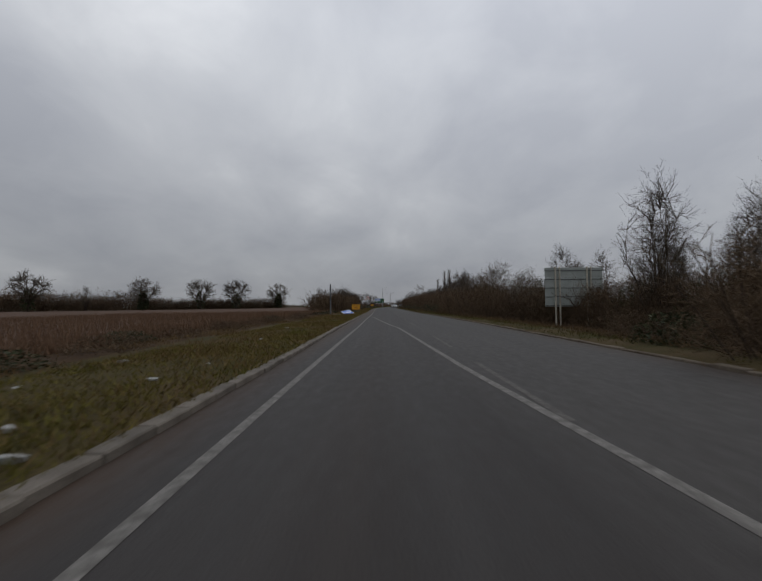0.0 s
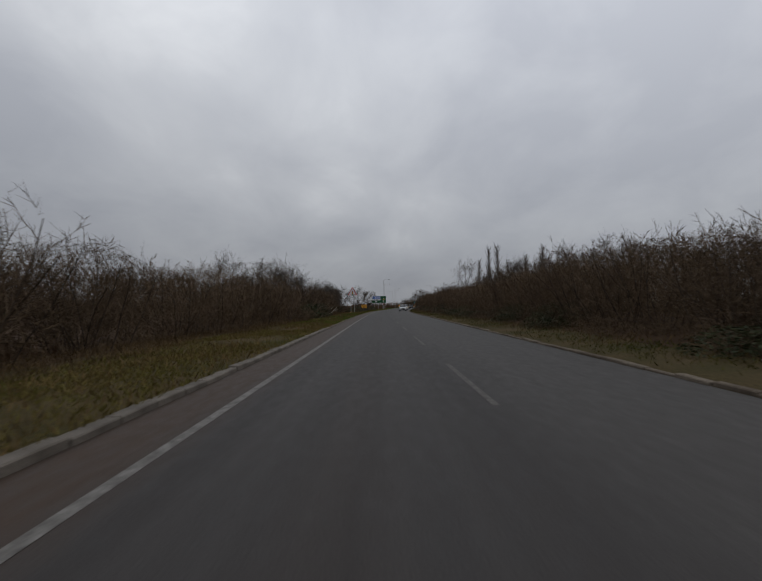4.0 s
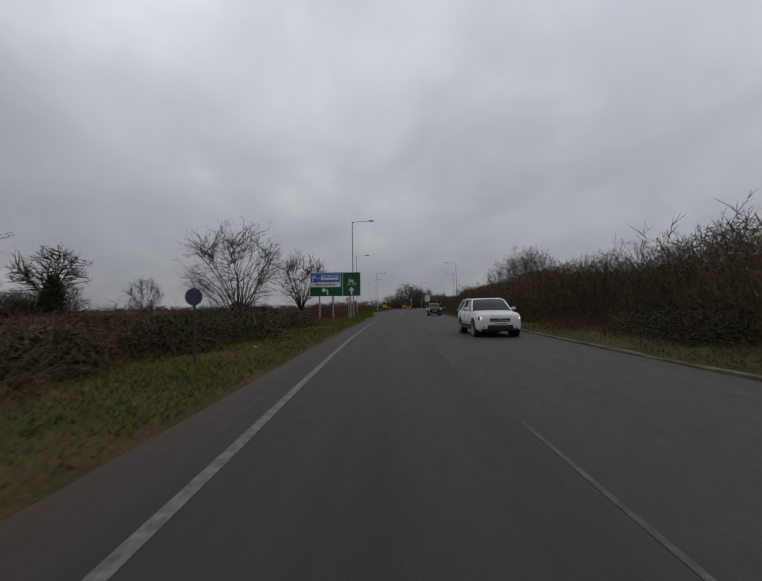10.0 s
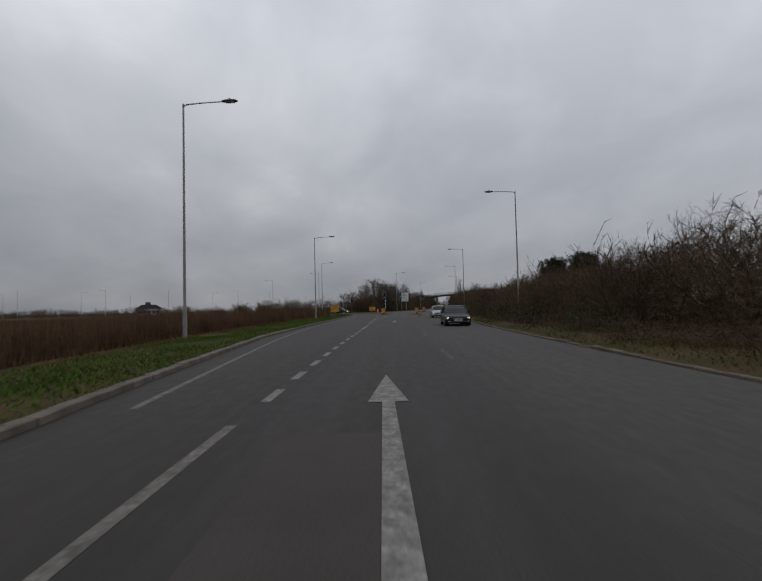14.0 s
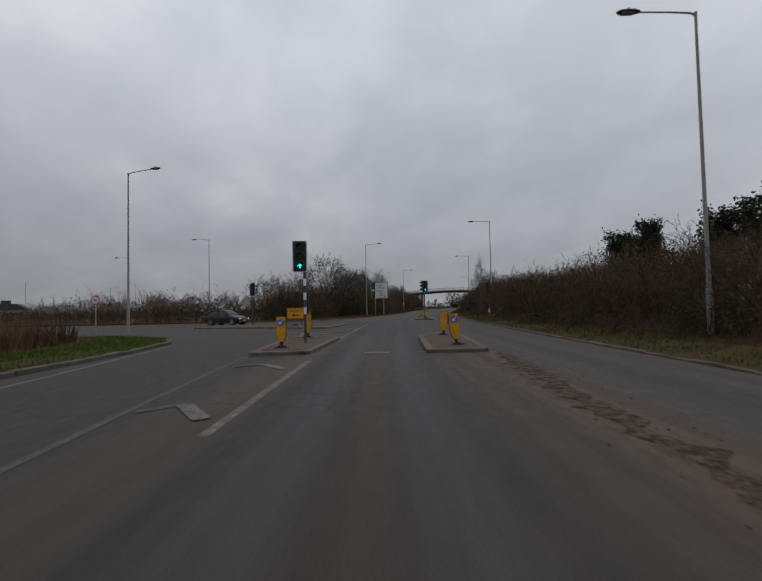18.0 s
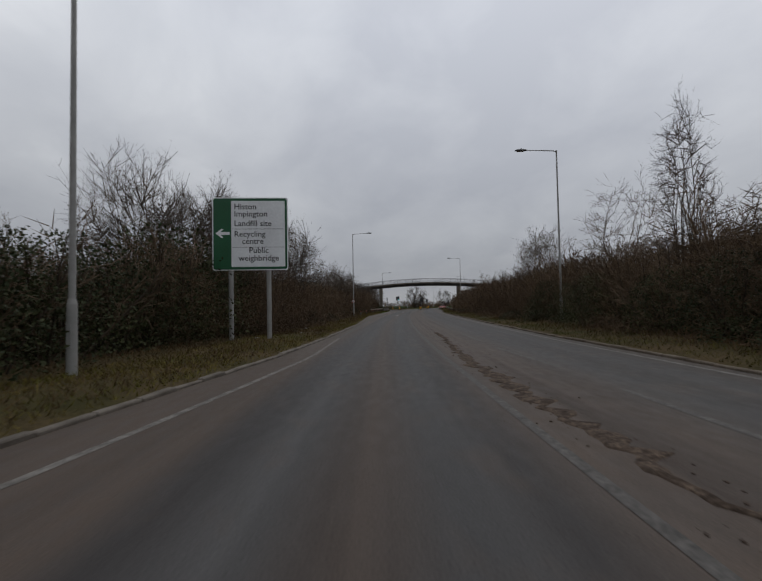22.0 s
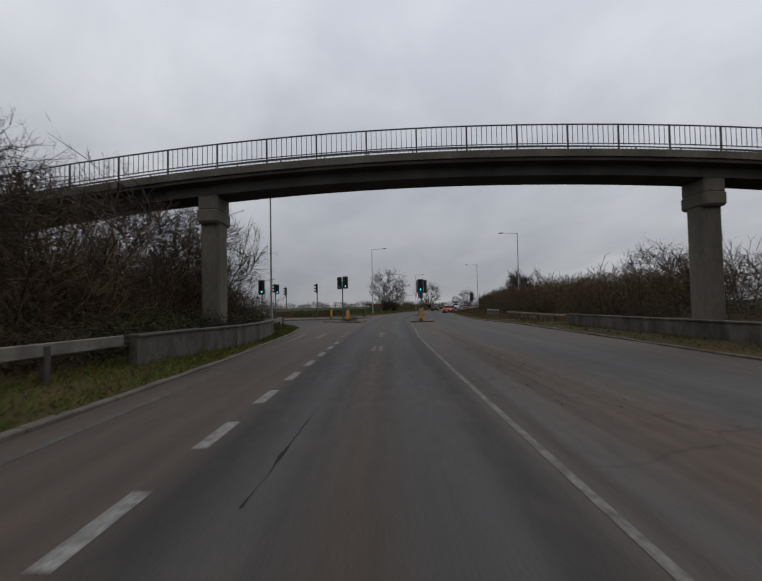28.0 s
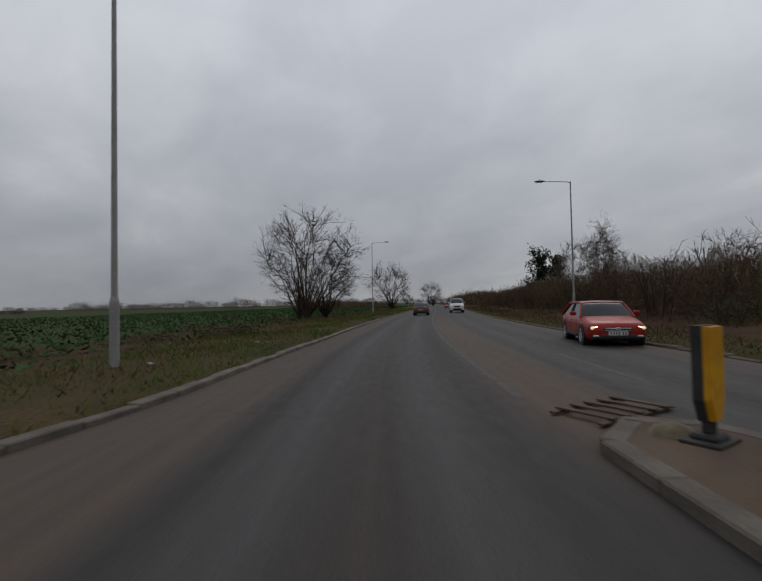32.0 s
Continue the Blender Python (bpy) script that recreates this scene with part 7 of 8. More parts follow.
# ---------------------------------------------------------------- keep-left bollards
def bollard(s, d, sign, turn=0.0, lean=0.0, sway=0.0, grime=False):
    """A flat yellow shield on a rubber neck and foot; sign: blue arrow disc, blank disc or none."""
    root = thing("traffic_bollard", {"blue": "yellow shield bollard with a blue arrow disc on a foot", "blank": "yellow shield bollard with a faded blank disc on a black foot",
                                     "none": "plain yellow shield bollard on a black rubber foot"}[sign], "bollard", "yellow bollards")
    w, top, low = 0.158, 1.06, 0.2
    outline = [(-w * 0.45, low), (w * 0.45, low), (w, low + 0.2), (w, top), (-w, top), (-w, low + 0.2)]
    part("shield", Shape().plate(outline, -0.02, 0.012), M_BOLLARD, root)
    part("back_shell", Shape().plate([(x * 1.07, (z - 0.63) * 1.02 + 0.63) for x, z in outline], 0.012, 0.1), M_RUBBER, root, "black rubber back shell")
    part("side_ridge", Shape().plate([(x * 0.86, z * 0.985 + 0.012) for x, z in outline], -0.045, -0.02), M_BOLLARD, root)
    if sign != "none":
        disc("disc", 0.118, 0, top - 0.19, -0.056, -0.045, M_BLUE if sign == "blue" else M_SIGEDGE, root, "blue arrow disc" if sign == "blue" else "faded blank disc")
    if sign == "blue":
        a = radians(-45)
        pts = [(x * 0.8, z * 0.8) for x, z in [(-0.018, 0.11), (0.018, 0.11), (0.018, -0.03), (0.06, 0.01), (0.06, -0.045), (0, -0.105), (-0.06, -0.045), (-0.06, 0.01), (-0.018, -0.03)]]
        arrow_plate("arrow", [(x * math.cos(a) - z * math.sin(a), x * math.sin(a) + z * math.cos(a) + top - 0.19) for x, z in pts], -0.062, -0.056, M_WHITE, root)
    part("neck", Shape().box((0, 0.04, 0.15), (0.1, 0.1, 0.16), 0.02), M_RUBBER, root)
    part("foot", Shape().box((0, 0.04, 0.05), (0.26, 0.24, 0.06), 0.02).box((0, 0.04, 0.015), (0.46, 0.34, 0.03), 0.008), M_RUBBER, root)
    root.matrix_basis = spot(s, d, 0.106, turn) @ pose(0, 0, 0, sway, lean, 0)
    return root


bollard(336, -3.42, "blue")
bollard(341.0, -3.48, "none", 12, 1)
bollard(340.8, 2.44, "none", -14, 2)
bollard(335.8, 2.25, "blue", 4, -6)
bollard(366.5, 3.05, "blue", -2)
bollard(371.4, 2.95, "none")
bollard(513.3, -3.85, "blank", 4)
bollard(511.3, 2.48, "blue", -3)
bollard(514.4, 2.56, "none")
bollard(527.4, -17.9, "none", 20)
bollard(523.8, -7.2, "none", 60)
bollard(528.9, -4.1, "none", 127)
bollard(537.7, 2.75, "blue")
bollard(542.6, 2.72, "none", 34)


def cone(s, d, h, lean=0.0):
    root = thing("traffic_cone", "orange and white traffic cone on a black base", "traffic cone", "traffic cones")
    part("base", Shape().box((0, 0, 0.03), (0.46, 0.46, 0.06), 0.015), M_RUBBER, root)
    k = lambda f: 0.17 * (1 - f) + 0.035 * f
    for f0, f1, mm, nm in ((0.0, 0.38, M_CONE, "lower_cone"), (0.38, 0.72, M_WHITE, "white_sleeve"), (0.72, 1.0, M_CONE, "tip")):
        e = 0.004 if mm is M_WHITE else 0
        part(nm, Shape().tube((0, 0, 0.06 + h * f0), (0, 0, 0.06 + h * f1), k(f0) + e, k(f1) + e, 18), mm, root, smooth=True)
    root.matrix_basis = spot(s, d, 0.106 if d < 0 else bank_z(s, d) + 0.02) @ pose(0, 0, 0, 0, lean, 0)


cone(354.4, -6.05, 1.0)
cone(366.6, 9.25, 0.95, 3)
for s, d, tip in ((364.5, 9.2, (1.15, 0.5, 1.0)), (363.2, 9.6, (1.7, -0.2, 0.35))):
    root = thing("broken_pole", "weathered broken timber pole leaning out of the verge", "post", "broken poles")
    part("shaft", Shape().tube((-0.1 * tip[0], -0.1 * tip[1], -0.1 * tip[2]), tip, 0.05, 0.045, 10), M_POST, root, smooth=True)
    part("cut_end", Shape().tube(tip, (tip[0] * 1.02, tip[1] * 1.02, tip[2] * 1.02), 0.045, 0.03, 10), M_WOOD, root)
    root.matrix_basis = spot(s, d, bank_z(s, d) + 0.03)


# ---------------------------------------------------------------- footbridge
def rail_z(d):
    return 8.04 - (0.0042 if d < 4 else 0.0036) * (d - 4) ** 2


def deck_z(d):
    return (rail_z(d) - 0.98) * K


root = thing("footbridge", "arched concrete footbridge with steel railings over the road", "footbridge")
DS = np.arange(-44, 52.1, 1.0)
HW = 1.15
sh = Shape()
prof = [(-HW, 0.0), (-HW, -0.36), (-0.72, -0.42), (-0.72, -0.8), (0.72, -0.8), (0.72, -0.42), (HW, -0.36), (HW, 0.0)]
pts, n = [], len(prof)
for d in DS:
    pts += [(d * K, y, deck_z(d) + z * K) for y, z in prof]
sh.add(pts, [(i * n + k, i * n + (k + 1) % n, (i + 1) * n + (k + 1) % n, (i + 1) * n + k) for i in range(len(DS) - 1) for k in range(n)])
part("deck", sh, M_SOFFIT, root, "dark mottled deck beam")
for y in (-HW - 0.04, HW + 0.04):
    sh = Shape()
    pts = []
    for d in DS:
        z = deck_z(d)
        pts += [(d * K, y - 0.04, z - 0.24), (d * K, y + 0.04, z - 0.24), (d * K, y + 0.04, z + 0.05), (d * K, y - 0.04, z + 0.05)]
    sh.add(pts, [(i * 4 + k, i * 4 + (k + 1) % 4, i * 4 + 4 + (k + 1) % 4, i * 4 + 4 + k) for i in range(len(DS) - 1) for k in range(4)])
    part("edge_beam", sh, M_CONC, root)
for d, w in ((-6.85, 0.78), (12.55, 0.84)):
    cz = deck_z(d) - 0.8 * K - 0.42
    pier = part("pier", Shape().box((d * K, 0, (cz - 1.0) / 2), (w, 0.95, cz), 0.08), M_CONC, root, "stained concrete pier")
    part("capital", Shape().box((d * K, 0, cz - 0.4), (w + 0.12, 1.5, 0.62), 0.1).box((d * K, 0, cz + 0.15), (w + 0.02, 1.42, 0.62), 0.06), M_CONC, pier)
BAL = Shape().box((0, 0, 0.5), (0.02, 0.02, 0.82)).mesh("baluster", M_DARKSTEEL)
POST = Shape().box((0, 0, 0.5), (0.06, 0.07, 1.06), 0.008).mesh("rail_post", M_DARKSTEEL)
for y, near in ((-HW - 0.03, True), (HW + 0.03, False)):
    for h in (0.14, 0.26, 0.98):
        part("rail", Shape().sweep([(a * K, y, deck_z(a) + h * K) for a in DS], 0.03 if h > 0.5 else 0.02), M_DARKSTEEL, root, smooth=True)
    for d in np.arange(-42, 51, 1.88):
        ob = part("rail_post", POST, None, root)
        ob.matrix_local = pose(d * K, y, deck_z(d))
    infill = Shape()
    for d in np.arange(-42, 51, 0.188):
        if -13 < d < 19:
            ob = part("baluster", BAL, None, root)
            ob.matrix_local = pose(d * K, y, deck_z(d) + 0.13)
        else:
            infill.box((d * K, y, deck_z(d) + 0.63), (0.02, 0.02, 0.82))
    tagged(part("railing_infill", infill, M_DARKSTEEL, root), kind="stuff")
root.matrix_basis = spot(492.0, 0, 0)


# ---------------------------------------------------------------- barriers, walls, posts
def timber_barrier(pts, label, top=0.78, gap=2.4, deep=0.25):
    root = thing("crash_barrier", label, "barrier")
    line = [at(s, d, bank_z(s, d)) for s, d in pts]
    for a, b in zip(line, line[1:]):
        c, l = (a + b) / 2, (b - a).length
        tn = Matrix.Rotation(math.atan2(-(b - a).x, (b - a).y), 3, "Z")
        part("rail", Shape().box((c.x, c.y, c.z + top - deep / 2), (0.09, l - 0.02, deep), 0.02, tn), M_WOOD, root)
        for i in range(max(1, int(l / gap))):
            p = a.lerp(b, (i + 0.5) / max(1, int(l / gap)))
            part("post", Shape().box((p.x, p.y, p.z + top / 2 - 0.15), (0.13, 0.15, top + 0.2), 0.015, tn), M_WOOD_D, root)
    return root


def low_wall(pts, h, label):
    root = thing("parapet_wall", label, "wall")
    line = [at(s, d, bank_z(s, d)) for s, d in pts]
    for a, b in zip(line, line[1:]):
        c, l = (a + b) / 2, (b - a).length
        tn = Matrix.Rotation(math.atan2(-(b - a).x, (b - a).y), 3, "Z")
        part("panel", Shape().box((c.x, c.y, c.z + h / 2 - 0.1), (0.22, l - 0.015, h + 0.2), 0.02, tn), M_WALL, root)
        part("coping", Shape().box((c.x, c.y, c.z + h + 0.03), (0.3, l - 0.01, 0.07), 0.015, tn), M_WALL, root)


timber_barrier([(466, -6.5), (470, -6.4), (475, -6.2), (480, -6.0), (484, -5.7)], "weathered grey timber crash barrier beside brambles")
low_wall([(484.2, -5.6), (487, -5.3), (489, -5.05), (492, -5.1), (495, -5.4)], 0.72, "stained low concrete wall under the footbridge")
timber_barrier([(495.5, -5.9), (499.5, -6.3), (503, -7.0), (505.6, -8.3)], "weathered timber crash barrier curving round a corner", 0.72)
timber_barrier([(468, 9.5), (473, 9.6), (478, 9.7), (484, 9.8)], "weathered grey timber crash barrier on the far verge", 0.62, deep=0.16)
low_wall([(484.3, 9.9), (488, 10.0), (492, 10.1), (496, 10.2), (500, 10.3)], 0.6, "low pale concrete wall at the far bridge pier")
timber_barrier([(500.5, 10.4), (505, 10.5), (510, 10.5), (515, 10.4)], "weathered grey timber crash barrier on the far verge", 0.6, deep=0.14)


def marker_post(s, d, h=0.72, label="short white marker post with a red reflector"):
    root = thing("marker_post", label, "post", "marker posts")
    part("shaft", Shape().box((0, 0, h / 2 - 0.1), (0.13, 0.13, h + 0.2), 0.02), M_WOOD, root)
    part("dark_foot", Shape().box((0, 0, 0.08), (0.136, 0.136, 0.28), 0.01), M_RUBBER, root)
    part("reflector", Shape().box((0, -0.07, h - 0.12), (0.09, 0.012, 0.14), 0.004), M_RED, root)
    root.matrix_basis = spot(s, d, bank_z(s, d))


for s, d in ((438.8, -5.1), (446, -5.1), (455.3, -5.0), (466.7, -5.3), (475.3, -5.5), (504.4, -7.2)):
    marker_post(s, d)
for i in range(10):
    f = i / 9
    root = thing("verge_post", "short pale timber post in a row on the far verge", "post", "row of verge posts")
    part("shaft", Shape().box((0, 0, 0.3), (0.1, 0.1, 1.0), 0.015), M_WOOD, root)
    part("cap", Shape().box((0, 0, 0.76), (0.108, 0.108, 0.14), 0.008), M_POST, root)
    root.matrix_basis = spot(525.2 - 5.0 * f, 10.3 + 0.3 * f, 0.05, 5 * math.sin(i * 2.1))
for i in range(12):
    f = i / 11
    root = thing("fence_post", "dark weathered fence post with rails by the brown field", "fence", "field fence")
    part("post", Shape().box((0, 0, 0.5), (0.12, 0.1, 1.3), 0.015), M_WOOD_D, root)
    if i < 11:
        for z in (0.4, 0.72, 1.02):
            part("rail", Shape().box((-0.02, 0.98, z), (0.04, 1.9, 0.1), 0.01), M_WOOD_D, root)
    root.matrix_basis = spot(222 + 20 * f, -13.6 + 5.4 * f, 0.0, -15.5)


# ---------------------------------------------------------------- rubbish and debris
def plank(parent, x, y, z, l, w, turn, tilt=0.0, material=None):
    m = Matrix.Rotation(radians(turn), 3, "Z") @ Matrix.Rotation(radians(tilt), 3, "X")
    return part("board", Shape().box((x, y, z), (w, l, 0.03), 0.005, m), material or M_WOOD_B, parent)


def debris(s, d, n, seed, spread, label, material=None, z=0.108, length=1.3):
    root = thing("broken_boards", label, "debris")
    r = np.random.default_rng(seed)
    for i in range(n):
        plank(root, r.uniform(-spread, spread), r.uniform(-spread, spread) * 0.7, 0.05 + i * 0.02, length * r.uniform(0.5, 1.1), r.uniform(0.09, 0.16), r.uniform(40, 140), r.uniform(-7, 7), material)
    root.matrix_basis = spot(s, d, z)


debris(514.1, -3.85, 15, 3, 0.62, "heap of broken dark boards on a traffic island", M_WOOD_D, length=1.1)
debris(514.9, -4.0, 5, 9, 0.5, "splintered brown boards beside a bollard", M_WOOD_B, length=0.9)
root = thing("fallen_sign_stand", "bent rusty steel sign stand lying flat on mud", "debris", "")
for x in (-0.46, 0.46):
    part("side_tube", Shape().tube((x, -0.75, 0.06), (x * 0.96, 0.78, 0.13), 0.022, 0.022, 8), M_RUST, root)
for y, z in ((-0.74, 0.062), (-0.5, 0.075), (-0.2, 0.085), (0.5, 0.12), (0.77, 0.13)):
    part("cross_tube", Shape().tube((-0.47, y, z), (0.47, y + 0.03, z), 0.02, 0.02, 8), M_RUST, root)
part("plate", Shape().box((0.08, -0.86, 0.035), (1.25, 0.24, 0.02), 0.004, Matrix.Rotation(radians(-4), 3, "Z")), M_WOOD_B, root, "dark flat board")
root.matrix_basis = spot(535.1, 2.3, 0.006, -19) @ Matrix.Diagonal((0.72, 0.85, 0.9, 1))
root = thing("broken_pallet", "smashed flat timber pallet lying in the hatched area", "debris")
for i in range(5):
    plank(root, -0.7 + i * 0.34, 0.0, 0.085, 0.95, 0.11, 4)
for y in (-0.4, 0.42):
    plank(root, 0.0, y, 0.04, 1.9, 0.1, 92)
root.matrix_basis = spot(544.1, 2.6, 0.004, 30) @ Matrix.Diagonal((0.8, 0.8, 0.8, 1))
for s, d, k in ((542.9, 2.55, 0.22), (541.3, 2.35, 0.2), (535.55, 2.42, 0.17)):
    sh = Shape().lathe([(0, -0.08), (0.5, -0.07), (0.9, 0.1), (1.0, 0.4), (0.75, 0.75), (0.3, 0.95), (0, 1.0)], 11)
    r = np.random.default_rng(int(s))
    sh.v = [(x * k * (1.2 + 0.15 * math.sin(7 * y)), y * k, z * k * 0.85) for x, y, z in sh.v]
    ob = solid("sandbag", sh, M_ROCK, "dusty yellow-green sandbag slumped by an island", "sandbag", smooth=True)
    ob.matrix_basis = spot(s, d, 0.02 if s > 542.6 or s < 537 else 0.1, 30)
root = thing("leaning_poles", "two thin broken poles leaning in the far verge", "debris")
part("pole", Shape().tube((0, 0, 0), (1.6, 0.4, 1.2), 0.035, 0.03, 8), M_WOOD_D, root)
part("pole", Shape().tube((0.2, 0.2, 0.05), (1.9, 0.0, 0.35), 0.035, 0.03, 8), M_WOOD_D, root)
root.matrix_basis = spot(368.5, 9.3, 0.2)


def litter(s, d, size, seed):
    r = np.random.default_rng(seed)
    n = 7
    top = [(size * r.uniform(0.6, 1.1) * math.cos(2 * math.pi * i / n), size * 0.6 * r.uniform(0.6, 1.1) * math.sin(2 * math.pi * i / n), size * r.uniform(0.1, 0.35)) for i in range(n)]
    sh = Shape().add(top + [(0, 0, size * r.uniform(0.3, 0.5))] + [(x * 0.8, y * 0.8, -0.02) for x, y, z in top], [(i, (i + 1) % n, n) for i in range(n)] + [((i + 1) % n, i, n + 1 + i, n + 1 + (i + 1) % n) for i in range(n)])
    ob = solid("litter", sh, M_LITTER, "crumpled pale litter lying in the verge grass", "litter", "litter in the verge")
    ob.matrix_basis = spot(s, d, bank_z(s, d) + 0.06, r.uniform(0, 360))


LIT = [(54.0, -5.2), (59.5, -5.1), (57.2, -5.9), (169.0, -4.2), (185.5, -4.0), (179, 8.6), (175, 8.3), (10.1, -5.9), (6.8, -5.6), (7.3, -3.8), (9.2, -3.6), (3.6, -3.0), (4.4, -3.7), (16, -4.4), (24, -5.2), (58.5, -5.8), (70, -5.0), (72.5, -5.8), (130, -5.4), (128.5, -4.8), (148, -5.2), (152, -6.0), (172, -4.6),
       (184.2, -5.2), (212, -4.0), (216, -5.2), (222, -3.9), (250, -4.2), (256, -4.3), (398, -5.4), (401, -4.2), (405, -4.8), (408, -5.6), (414, -4.4), (424, -5.4), (548, -5.2), (553, -4.6),
       (417.9, -5.15), (418.3, -5.4), (146.5, -5.45), (412.0, -5.0), (150, 8.0), (158, 7.6), (216, 8.6), (300, 8.4), (370, 8.8), (432, 9.2), (94, 7.2), (86, 7.0)]
for i, (s, d) in enumerate(LIT):
    litter(s, d, 0.10 + 0.07 * ((i * 37) % 10) / 10, i)

root = thing("pale_board", "pale flat board lying on the grass near the pole", "debris")
plank(root, 0, 0, 0.02, 1.9, 0.16, 0, material=M_POST)
root.matrix_basis = spot(58.6, -6.1, 0.2, 84)
sh = Shape().lathe([(0, -0.05), (0.3, -0.04), (0.42, 0.06), (0.3, 0.16), (0.12, 0.2), (0, 0.21)], 11)
sh.v = [(x * (1.0 + 0.3 * math.sin(9 * y)), y * (0.8 + 0.3 * math.cos(7 * x)), z * (1 + 0.4 * math.sin(11 * x))) for x, y, z in sh.v]
ob = solid("yellow_rag", sh, M_BOLLARD, "crumpled yellow plastic sheet lying in the verge grass", "litter")
ob.matrix_basis = spot(169.2, -5.7, 0.16, 30) @ Matrix.Diagonal((0.7, 0.7, 0.7, 1))

root = thing("fallen_branches", "pale broken branches lying against the scrub", "debris")
for x, y, l_, h_ in ((0, 0, 1.9, 1.3), (0.5, 0.4, 2.3, 0.9), (-0.3, 0.6, 1.6, 0.5), (0.9, -0.2, 1.4, 1.2)):
    part("branch", Shape().path([(x, y, -0.05), (x + l_ * 0.5, y + 0.3, h_ * 0.6), (x + l_, y + 0.5, h_)], [0.045, 0.035, 0.015], 6), M_POST, root)
root.matrix_basis = spot(148.6, -8.0, 0.1, 35)
sh = Shape().lathe([(0, -0.05), (0.5, -0.04), (0.62, 0.1), (0.5, 0.3), (0.2, 0.42), (0, 0.44)], 13)
sh.v = [(x * (1.2 + 0.3 * math.sin(6 * y)), y * (0.8 + 0.25 * math.cos(7 * x)), z * (1 + 0.35 * math.sin(8 * x + 3 * y))) for x, y, z in sh.v]
ob = solid("dumped_sack", sh, M_RUBBER, "dumped black plastic sack slumped in the verge", "rubbish")
ob.matrix_basis = spot(418.6, -6.8, 0.1, 20)
sh = Shape().lathe([(0, -0.03), (0.22, -0.02), (0.26, 0.1), (0.14, 0.42), (0, 0.48)], 9)
sh.v = [(x * (1.2 + 0.3 * math.sin(9 * y)), y * 0.7, z * (1 + 0.3 * math.sin(9 * x))) for x, y, z in sh.v]
ob = solid("torn_bag", sh, M_LITTER, "torn white plastic bag beside a black sack", "rubbish")
ob.matrix_basis = spot(418.3, -6.2, 0.12, 50)

# distant Park and Ride building
root = thing("park_and_ride_building", "low pale building with a dark pitched roof and tower", "building")
part("wall", Shape().box((0, 0, 1.7), (11, 7, 3.4), 0.05), M_BUILD, root)
part("roof", Shape().plate([(-6.4, 3.3), (6.4, 3.3), (3.2, 5.4), (-3.2, 5.4)], -4.2, 4.2), M_ROOF, root)
part("lantern", Shape().box((-0.5, 0, 6.0), (2.4, 2.4, 1.4), 0.1), M_ROOF, root)
for i in range(5):
    w_ = part("window", Shape().box((-4.2 + i * 2.1, -3.52, 1.7), (1.3, 0.06, 1.3), 0.01), M_GLASS, root)
    part("sill", Shape().box((-4.2 + i * 2.1, -3.58, 1.02), (1.4, 0.1, 0.06)), M_BUILD, w_)
root.matrix_basis = pose(-75 * K, 489 * K, -0.1, 0, 0, 18)

